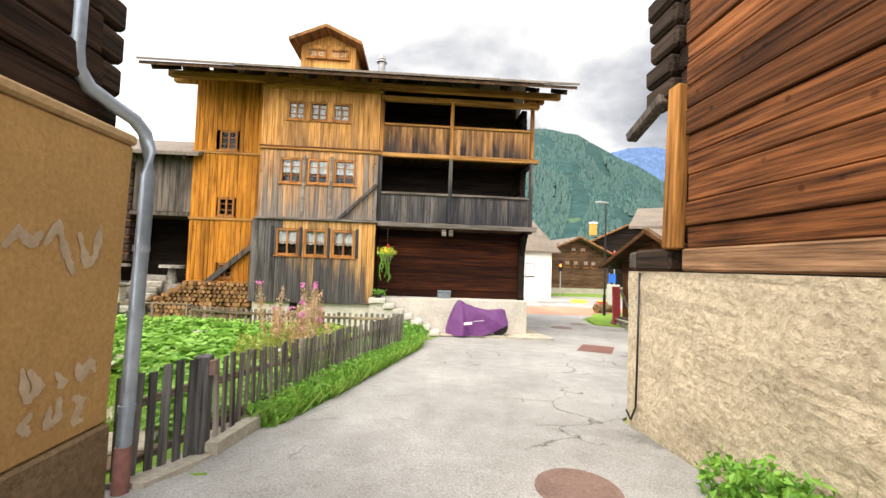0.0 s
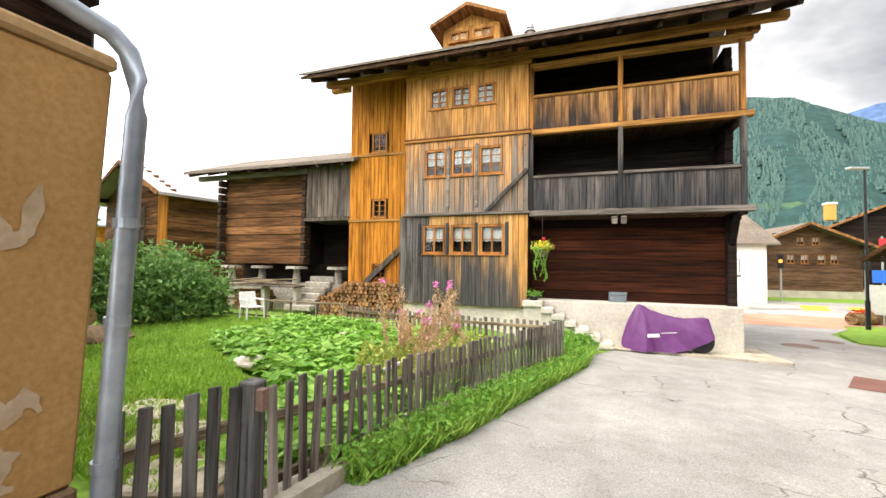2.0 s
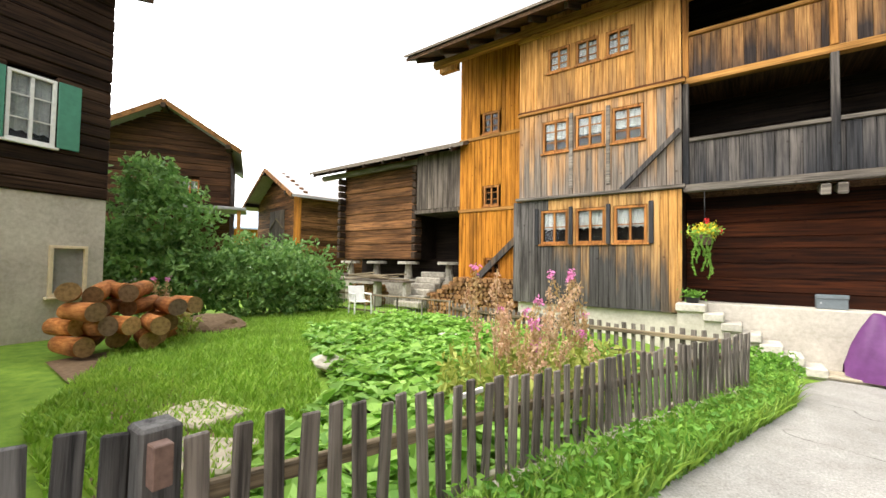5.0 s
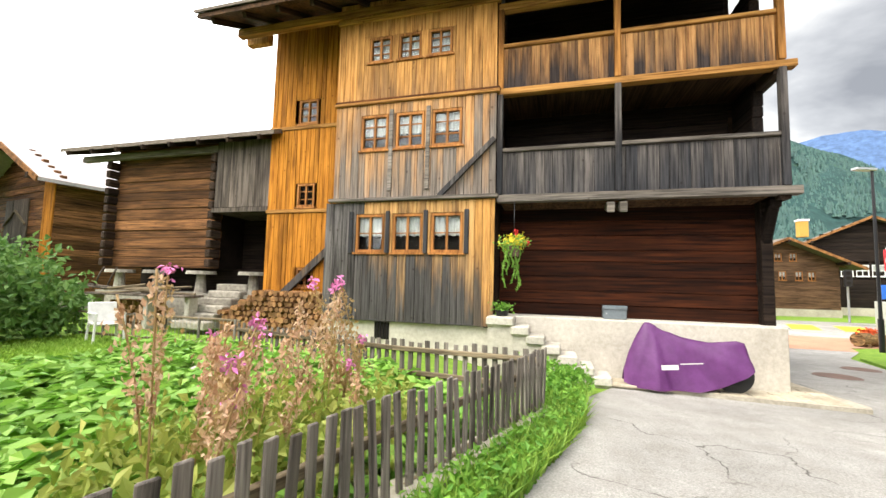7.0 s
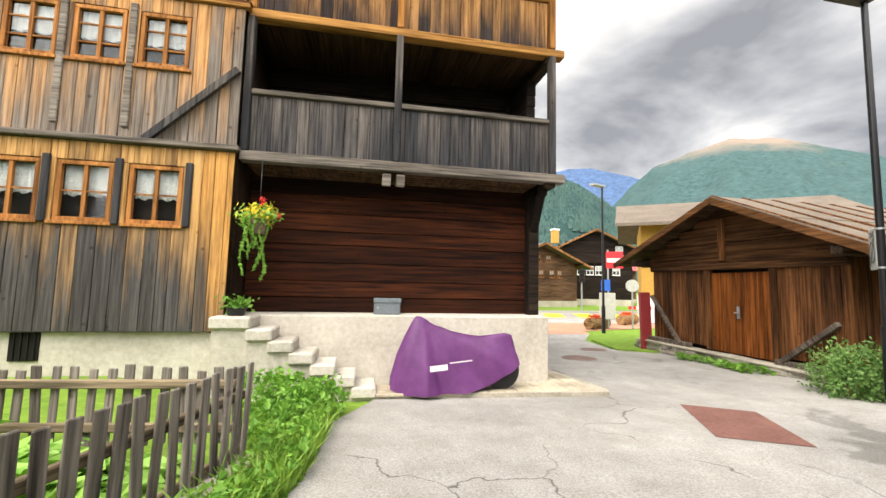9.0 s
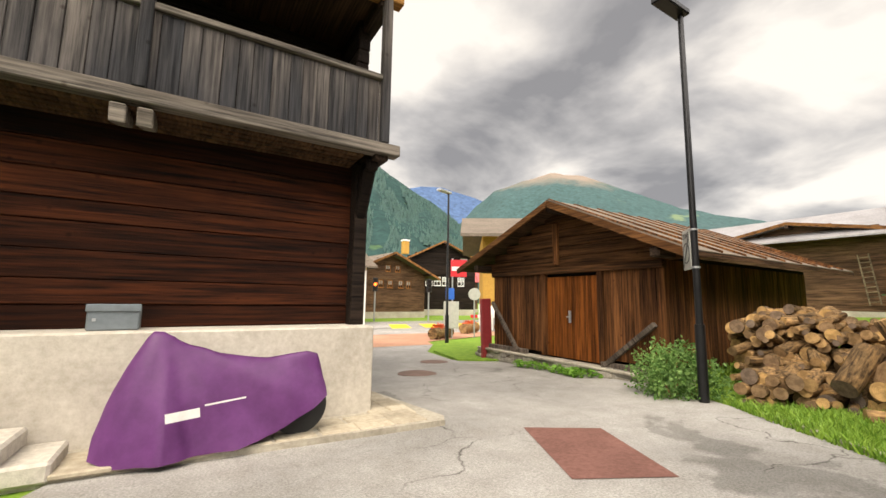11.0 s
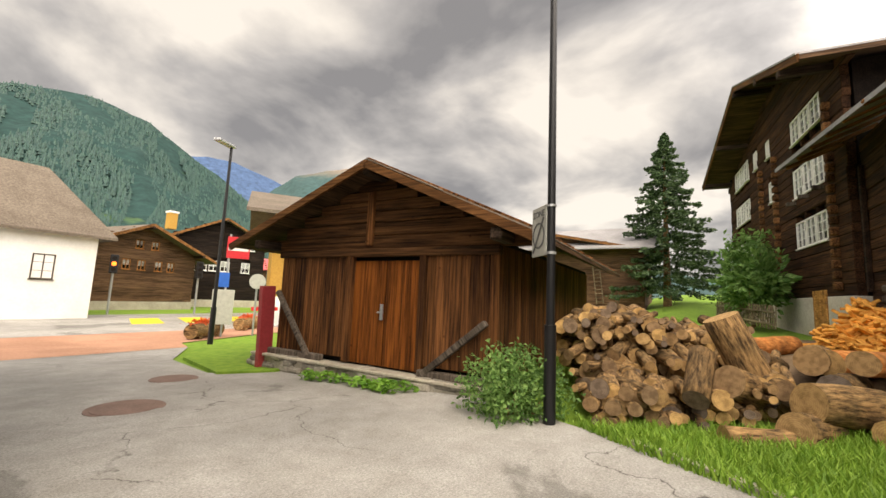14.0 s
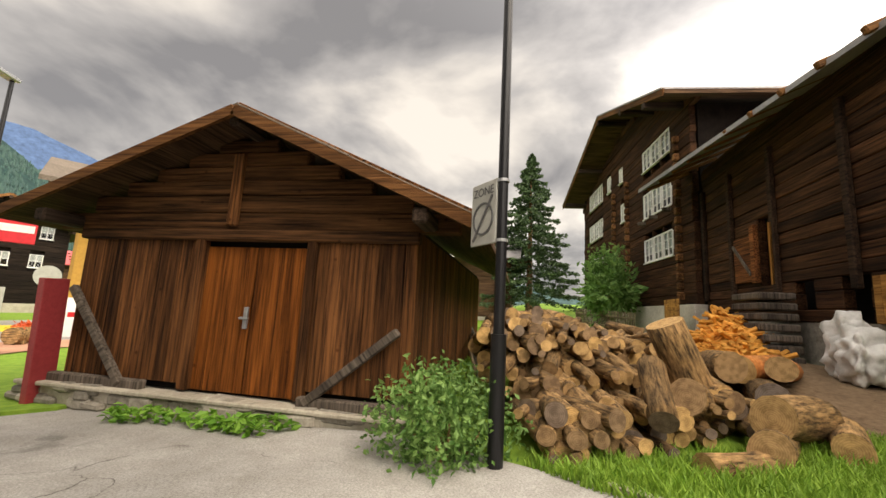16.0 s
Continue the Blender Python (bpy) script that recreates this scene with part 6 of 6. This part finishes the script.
# ---- log pile ----
def log_mesh(r, ln, seed, skin="bark"):
    g = random.Random(seed)
    bm = bmesh.new()
    seg, rings, vs = 14, 6, []
    for i in range(rings + 1):
        row = []
        for k in range(seg):
            a = k * math.tau / seg
            rr = r * (1 + 0.05 * math.sin(a * 2 + seed) + g.uniform(-0.02, 0.02)) * (1 - 0.10 * i / rings)
            row.append(bm.verts.new((rr * math.cos(a) + 0.06 * r * math.sin(i * 0.7 + seed), ln * (i / rings - 0.5), rr * math.sin(a))))
        vs.append(row)
    for a, b in zip(vs, vs[1:]):
        for k in range(seg):
            bm.faces.new((a[k], b[k], b[(k + 1) % seg], a[(k + 1) % seg])).smooth = True
    for row in (vs[0], vs[-1][::-1]):
        bm.faces.new(row).material_index = 1
    bmesh.ops.recalc_face_normals(bm, faces=bm.faces[:])
    me = bpy.data.meshes.new("log")
    bm.to_mesh(me)
    bm.free()
    me.materials.append(M[skin])
    me.materials.append(M["cut"])
    return me


LOGS = [log_mesh(r, ln, k) for k, (r, ln) in enumerate(((0.075, 0.9), (0.09, 0.8), (0.115, 0.8), (0.06, 1.0), (0.13, 0.75), (0.05, 0.9), (0.10, 0.7)))]
pile = thing("log_pile", "heap of cut logs with bark, stacked on the grass", "log pile")


def drop_log(me, x, y, z, yaw, tilt=0.0, parent=None):
    ob = new("log", me)
    ob.parent, ob.matrix_basis = parent, pose(x, y, z, 0, 0, yaw) @ pose(0, 0, 0, tilt, 0, 0) @ pose(0, 0, 0, 0, R.uniform(0, 360), 0)
    return ob


for k in range(290):
    u = R.random()
    bx, by = 9.55 + 1.2 * u, 11.2 - 2.3 * u
    back = R.random() ** 0.8
    px, py = bx + 1.9 * back, by + 0.85 * back + R.uniform(-0.2, 0.2)
    height = 1.05 * smooth(back * 1.6 + 0.08) * (0.55 + 0.45 * math.sin(math.pi * min(1, u + 0.25)))
    zz = gz(px, py) + 0.1 + height * (R.random() ** 0.35)
    drop_log(R.choice(LOGS), px, py, zz, 92 + R.gauss(0, 17), R.gauss(0, 9), pile)
for k in range(95):
    u = R.random()
    px, py = 9.55 + 1.2 * u - R.uniform(0.0, 0.42), 11.15 - 2.3 * u + R.uniform(-0.1, 0.1)
    drop_log(R.choice(LOGS), px, py, gz(px, py) + 0.09 + R.choice((0.0, 0.0, 0.16, 0.3)), 95 + R.gauss(0, 9), R.gauss(0, 4), pile)
big = [(0.25, 1.3, 10.3, 9.42, 0.24, 14, 66), (0.15, 0.85, 9.62, 9.95, 0.12, 82, -32), (0.21, 0.85, 10.0, 9.45, -0.02, 60, 15), (0.23, 0.9, 9.75, 8.65, -0.05, 40, 5), (0.16, 0.7, 9.15, 9.45, -0.42, 25, 0), (0.2, 0.8, 9.55, 8.95, -0.30, 60, 8), (0.17, 0.8, 9.75, 8.2, -0.22, 60, 0), (0.2, 1.8, 11.0, 8.3, -0.02, 70, 5), (0.18, 2.4, 11.8, 7.6, 0.25, 60, 4), (0.2, 3.0, 12.6, 7.5, 0.2, 55, 2), (0.22, 2.6, 12.3, 8.3, 0.22, 75, 4), (0.17, 2.2, 13.2, 8.8, 0.3, 60, 0)]
for k, (r, ln, x, y, z, yaw, tilt) in enumerate(big):
    t = thing("loose_log", "thick cut log with rough brown bark on the heap", "log", None, "thick logs")
    drop_log(log_mesh(r, ln, 40 + k, "peeled" if k in (8, 9, 11) else "bark"), x, y, z, yaw, tilt, t)
kd = thing("kindling_heap", "heap of fresh orange split kindling by the barn", "firewood")
kme = [chamfer_mesh("split_stick", ln, 0.09, 0.06, M["split"], 0.008) for ln in (0.45, 0.6, 0.75)]
for k in range(300):
    a, rr = R.uniform(0, math.tau), R.random() ** 0.7
    x, y = 15.7 + 1.5 * rr * math.cos(a), 6.7 + 0.75 * rr * math.sin(a)
    ob = new("split_stick", R.choice(kme))
    ob.parent, ob.matrix_basis = kd, pose(x, y, 0.15 + 1.05 * (1 - rr) * R.uniform(0.75, 1.0) + 0.05, R.uniform(-50, 50), R.uniform(-40, 40), R.uniform(0, 360))
bm = bmesh.new()
bmesh.ops.create_cone(bm, segments=18, radius1=1.45, radius2=0.1, depth=1.05, matrix=pose(15.7, 6.6, 0.6) @ Matrix.Diagonal((1, 0.5, 1, 1)))
part("heap_core", bm, M["split"], kd)


def sack(m, w, h, seed):
    t = thing("tarpaulin_sack", "white crumpled tarpaulin sack by the barn", "sack", m, "white sacks")
    bm = bmesh.new()
    bmesh.ops.create_icosphere(bm, subdivisions=4, radius=1)
    for v in bm.verts:
        c = v.co
        p = Vector((math.copysign(abs(c.x) ** 0.55, c.x) * w, math.copysign(abs(c.y) ** 0.55, c.y) * w, max(-0.02, (c.z + 0.75) * h * 0.57)))
        p += c * noise.fractal(c * 2.5 + Vector((seed, 0, 0)), 1.0, 2.0, 4) * 0.16
        v.co = p
    for f in bm.faces:
        f.smooth = True
    part("cloth", bm, M["tarp"], t)


sack(pose(12.3, 6.25, 0.1), 0.27, 0.8, 1.0)
sack(pose(12.75, 6.15, 0.1), 0.24, 1.0, 5.0)
gt = thing("board_gate", "small orange-brown board gate and dark planks beside the house", "gate", pose(19.9, 6.7, 0.1, 0, 0, 180))
planks(gt, 0, 1.3, 0, 0, 1.5, 0.16, M["gold_beam"], 0.04)
fence("garden_fence", "low pale picket fence in front of the black house", [(20.5, 7.5), (28.0, 8.6)], [1.15, 1.35], 0.16, M["rail"], 0.8)
fence("meadow_fence", "thin weathered picket fence across the meadow", [(12.2, 12.1), (19.0, 13.2)], [0.35, 0.55], 0.2, M["picket"], 0.7)

# ---- plants ----
def spruce(m, h, w, seed):
    t = thing("spruce_tree", "tall dark green spruce with drooping branches on the meadow", "tree", m)
    bm = bmesh.new()
    cyl(bm, (0, 0, -0.3), (0, 0, h * 0.96), h * 0.022, 0.02, 10)
    part("trunk", bm, M["bark"], t)
    g = np.random.default_rng(seed)
    pts, n = [], 150
    for k in range(n):
        f = (k / n) ** 0.9
        z = h * (0.10 + 0.88 * f)
        ln = w * (1 - f) ** 0.85 * g.uniform(0.6, 1.12) + 0.08
        a = k * 2.4 + g.uniform(-0.4, 0.4)
        m_ = int(40 + 170 * ln / w)
        s = g.uniform(0.08, 1.0, m_) ** 0.7
        side = g.normal(size=m_) * 0.12 * ln * (1.1 - s * 0.8)
        drop = 0.28 * ln * s ** 1.3 - 0.12 * ln * s ** 4 + np.abs(g.normal(size=m_)) * 0.16
        pts.append(np.stack([s * ln * math.cos(a) - side * math.sin(a), s * ln * math.sin(a) + side * math.cos(a), z - drop], 1))
    part("crown", leaf_cloud(np.concatenate(pts), 0.15, seed, 0.0, 0.5), M["needle"], t)


def bush(name, label, m, blobs, n, size, mat, seed, trunk=0.0, category="bush"):
    t = thing(name, label, category, m)
    g = np.random.default_rng(seed)
    pts = []
    stems = bmesh.new()
    for bx, by, bz, br in blobs:
        k = int(n * br * br)
        d = g.normal(size=(k, 3))
        d /= np.linalg.norm(d, axis=1)[:, None]
        r = br * g.uniform(0.3, 1.05, (k, 1)) ** 0.5
        lump = 1 + 0.28 * np.sin(d[:, :1] * 5 + seed) * np.cos(d[:, 1:2] * 6) + 0.16 * np.sin(d[:, 2:] * 11 + bx)
        p = d * r * lump + (bx, by, bz)
        pts.append(p[p[:, 2] > 0.0])
        cyl(stems, (bx * 0.3, by * 0.3, -0.1), (bx, by, bz), 0.03 + trunk, 0.01, 6)
    part("stems", stems, M["bark"], t)
    part("leaves", leaf_cloud(np.concatenate(pts), size, seed), mat, t)


spruce(pose(39.0, 11.0, 0.9), 14.2, 4.9, 3)
bush("elder_bush", "tall light green elder bush in the garden corner", pose(-12.6, 6.9, -0.2), [(0, 0, 1.2, 1.3), (0.3, 0.3, 2.6, 1.1), (-0.2, 0.1, 3.6, 0.75), (1.0, 0.7, 1.0, 1.0), (-0.9, -0.5, 1.8, 0.8)], 1900, 0.085, M["bush_leaf"], 1)
bush("shrub", "broad dense green shrub behind the garden", pose(-11.2, 8.9, -0.2), [(0, 0, 0.9, 1.1), (0.3, 1.3, 0.9, 1.1), (-0.6, 0.3, 1.5, 0.9), (0.2, 2.2, 0.7, 0.8), (-0.9, 1.8, 1.3, 1.0)], 1900, 0.08, M["bush_leaf"], 2)
bush("apple_tree", "small bushy green tree in front of the black house", pose(24.3, 7.6, 0.4), [(0, 0, 1.6, 1.3), (0.2, 0.1, 2.8, 1.0), (-0.7, 0.2, 1.6, 0.9), (0.8, 0, 1.5, 0.9)], 900, 0.12, M["bush_leaf"], 5, 0.03, "tree")
bush("pole_bush", "bushy green weeds around the foot of the pole", pose(8.95, 12.0, gz(8.9, 12)), [(0, 0, 0.35, 0.5), (0.1, 0.45, 0.3, 0.45), (0.25, -0.3, 0.28, 0.4), (0.4, 0.2, 0.5, 0.45), (-0.15, 0.1, 0.2, 0.35)], 4200, 0.035, M["bush_leaf"], 6)
bush("wall_weed", "leafy green weed at the foot of the roughcast wall", pose(2.75, 2.35, gz(2.7, 2.4)), [(0, 0, 0.18, 0.26), (0.02, -0.3, 0.2, 0.28), (0.03, 0.35, 0.12, 0.2)], 5500, 0.04, M["weed_leaf"], 7)
bush("corner_weed", "nettles growing beside the stone steps", pose(0.25, 11.7, gz(0.3, 11.7)), [(0, -0.1, 0.14, 0.34), (0.12, 0.3, 0.14, 0.32), (-0.3, 0.35, 0.18, 0.34), (-0.2, -0.6, 0.14, 0.32), (-0.6, 0.6, 0.18, 0.32)], 5200, 0.042, M["weed_leaf"], 8)

VERGE = [(-1.62, 4.2), (-1.2, 4.25), (-0.75, 5.5), (-0.3, 7.2), (0.45, 10.0), (0.55, 11.6), (0.0, 11.6), (0.08, 10.2), (-0.78, 7.2), (-1.33, 5.3)]
tagged(part("verge_weeds", leaf_cloud([(x, y, z + random.Random(i).random() ** 2 * 0.26) for i, (x, y, z) in enumerate(scatter(VERGE, 9000, 1))], 0.035, 11, 0.6), M["weed_leaf"]), "green weeds along the foot of the picket fence", "weeds", "", "stuff")
tagged(part("verge_grass", blades(scatter(VERGE, 5000, 2), 0.22, 12), M["grass"]), "grass tufts along the foot of the fence", "grass", "", "stuff")
GARDEN = [(-2.4, 4.0), (-1.7, 4.3), (-1.1, 7.2), (-0.35, 9.9), (-2.4, 10.4), (-6.0, 11.2), (-7.6, 11.2), (-7.0, 8.0), (-3.8, 6.2)]
pts = []
gg = random.Random(9)
for x, y, z in scatter(GARDEN, 900, 3):
    hgt = gg.uniform(0.10, 0.34)
    for k in range(15):
        a, r = gg.uniform(0, math.tau), gg.uniform(0.02, 0.22)
        pts.append((x + r * math.cos(a), y + r * math.sin(a), z + hgt * gg.uniform(0.3, 1.0)))
tagged(part("vegetable_bed", leaf_cloud(pts, 0.10, 13, 2.2, 0.2), M["garden_leaf"]), "leafy green vegetable bed in the garden", "plants", "", "stuff")
LAWN = [(-2.6, 3.6), (-3.8, 5.9), (-7.2, 8.0), (-8.0, 11.2), (-10.5, 11.6), (-11.0, 8.0), (-9.0, 5.5), (-5.5, 3.8)]
tagged(part("garden_grass", blades(scatter(LAWN, 30000, 4), 0.10, 14, 0.016), M["lawn"]), "short green garden grass, colour lifted for brighter light", "grass", "", "stuff")
LOGLAWN = [(8.3, 10.5), (7.3, 9.2), (7.0, 7.5), (9.5, 6.8), (10.4, 8.0), (9.6, 9.2), (9.0, 11.3)]
tagged(part("lane_grass", blades(scatter(LOGLAWN, 16000, 5), 0.13, 15, 0.010), M["grass"]), "grass strip between the log pile and the lane", "grass", "", "stuff")
tagged(part("meadow_grass", blades(scatter([(10.5, 12.0), (12, 11), (26, 9.5), (34, 14), (12, 17)], 14000, 6), 0.16, 16, 0.02), M["grass"]), "meadow grass behind the shed", "grass", "", "stuff")
tagged(part("shed_weeds", leaf_cloud([(x, y, z + 0.02 + 0.14 * random.Random(i).random()) for i, (x, y, z) in enumerate(scatter([(9.1, 14.2), (9.6, 13.9), (9.6, 16.6), (9.2, 16.4), (9.35, 15.5)], 420, 7))], 0.06, 17, 0.8, 0.4), M["weed_leaf"]), "broad-leaved weeds along the shed foundation", "weeds", "", "stuff")
draped("kerb_edge", [(8.55, 10.65), (7.15, 8.95), (6.2, 7.3), (6.28, 7.25), (7.23, 8.88), (8.62, 10.6)], 0.05, M["kerb"], skirt=0.1, label="narrow pale kerb along the grass", category="kerb")
draped("bare_ground", [(10.6, 8.8), (9.6, 7.4), (12.0, 5.6), (20, 5.6), (19, 8.0), (14, 9.4)], 0.02, M["earth"], label="bare brown earth in front of the barn", category="ground")
draped("garden_path", [(-2.3, 3.2), (-2.2, 3.9), (-4.8, 5.3), (-8.6, 5.2), (-8.4, 4.4), (-4.6, 4.3)], 0.01, M["earth"], label="bare trodden earth path inside the gate", category="path")
for x, y, a in ((-2.7, 3.9, 20), (-3.5, 4.5, 35), (-4.4, 4.9, 10)):
    fl = thing("flagstone", "pale flat flagstone on the garden path", "flagstone", None, "flagstones")
    piece("slab", fl, (0.75, 0.55, 0.07), pose(x, y, gz(x, y) + 0.03, 0, 0, a), M["slab"], 0.02)
bm = bmesh.new()
for x, y, s in ((-4.75, 6.75, 0.22), (-4.6, 9.4, 0.2)):
    bmx = bmesh.new()
    bmesh.ops.create_icosphere(bmx, subdivisions=3, radius=s)
    for v in bmx.verts:
        v.co = Vector((v.co.x * 1.3, v.co.y, v.co.z * 0.5)) * (1 + 0.25 * noise.noise(v.co * 6))
    bmesh.ops.translate(bmx, verts=bmx.verts[:], vec=(x, y, gz(x, y) + 0.14))
    tagged(part("boulder", bmx, M["step_stone"]), "pale rounded stone among the garden leaves", "stone", "garden stones")
bm.free()


def dry_weeds(m, n, h, seed, spread=0.7, undergrowth=420):
    t = thing("willowherb_clump", "clump of fading fireweed with fluffy peach seed plumes and pink blossoms", "plant", m)
    g = random.Random(seed)
    low = []
    for k in range(undergrowth):
        a, r = g.uniform(0, math.tau), g.random() ** 0.6 * spread * 1.25
        x, y, hh = r * math.cos(a), r * math.sin(a), h * g.uniform(0.18, 0.46)
        low += [(x + g.gauss(0, 0.02), y + g.gauss(0, 0.02), hh * f / 9 + 0.03) for f in range(1, 10)]
    part("leaves", leaf_cloud(low, 0.045, seed + 1, 0.0, 1.5), M["pale_leaf"], t, "yellowing green leaves")
    for k in range(n):
        a, r = g.uniform(0, math.tau), g.random() ** 0.7 * spread
        x, y = r * math.cos(a), r * math.sin(a)
        hh, lx, ly = h * g.uniform(0.55, 1.08), g.uniform(-0.25, 0.4), g.uniform(-0.2, 0.2)
        bend = lambda f: (x + lx * f * f, y + ly * f * f, hh * f)
        st = part("stalk", tube([bend(f / 8) for f in range(9)], 0.006, 5), M["dry_stalk"], t)
        fluff, fresh = [], []
        for s in range(130):
            f = 0.5 + 0.47 * s / 130
            w = 0.042 * math.sin(math.pi * min(1, (1 - f) * 2.2)) + 0.006
            q = bend(f)
            (fluff if k % 3 else fresh).append((q[0] + g.gauss(0, w), q[1] + g.gauss(0, w), q[2] + g.gauss(0, 0.015)))
        pl = part("plume", leaf_cloud(fluff or fresh, 0.022, seed + k, 0.0, 2.0), M["plume"] if fluff else M["dry_stalk"], st)
        tagged(pl, "fluffy peach seed plume", "", "", "stuff")
        if k % 3 == 0:
            q = bend(1.0)
            part("blossom", leaf_cloud([(q[0] + g.gauss(0, 0.025), q[1] + g.gauss(0, 0.025), q[2] + g.gauss(0, 0.025)) for _ in range(26)], 0.022, seed + k), M["pink"], st, "pink blossom")


dry_weeds(pose(-1.95, 6.95, -0.22), 17, 1.45, 3)
dry_weeds(pose(-1.75, 7.9, -0.25), 13, 1.4, 4, 0.6, 300)
dry_weeds(pose(-9.4, 6.3, -0.2), 8, 1.1, 6, 0.5, 120)


def plastic_chair(m):
    t = thing("plastic_chair", "white plastic garden chair on the grass", "chair", m)
    part("seat", boxes((-0.24, 0.24, -0.24, 0.24, 0.40, 0.44), bevel=0.015), M["plastic_white"], t)
    bm = box(bmesh.new(), -0.25, 0.25, -0.02, 0.02, 0.0, 0.45, pose(0, 0.24, 0.42, -14), 0.015)
    part("backrest", bm, M["plastic_white"], t)
    for sx in (-0.24, 0.24):
        part("armrest", boxes((sx - 0.03, sx + 0.03, -0.24, 0.28, 0.62, 0.66), bevel=0.01), M["plastic_white"], t)
        for sy in (-0.22, 0.22):
            bm = bmesh.new()
            cyl(bm, (sx * 1.08, sy * 1.08, 0), (sx, sy, 0.62 if sy < 0 else 0.44), 0.025, seg=8)
            part("leg", bm, M["plastic_white"], t)


plastic_chair(pose(-9.1, 11.15, -0.2, 0, 0, 70))
wd = thing("split_log_heap", "heap of large split logs on the garden path", "firewood")
SPLIT = log_mesh(0.15, 0.7, 99, "peeled")
for k in range(22):
    j = k // 6
    ob = new("log", SPLIT)
    ob.parent, ob.matrix_basis = wd, pose(-8.7 + R.uniform(-0.5, 0.6), 4.7 + (k % 6) * 0.3 + R.uniform(-0.1, 0.1), 0.0 + j * 0.27, R.uniform(-10, 10), R.uniform(0, 360), R.uniform(50, 110))
eh = bmesh.new()
bmesh.ops.create_icosphere(eh, subdivisions=3, radius=0.7)
for v in eh.verts:
    v.co = Vector((v.co.x, v.co.y, v.co.z * 0.5)) * (1 + 0.2 * noise.noise(v.co * 4))
bmesh.ops.translate(eh, verts=eh.verts[:], vec=(-9.6, 7.3, -0.2))
tagged(part("earth_mound", eh, M["earth"]), "small brown heap of earth on the grass", "mound")
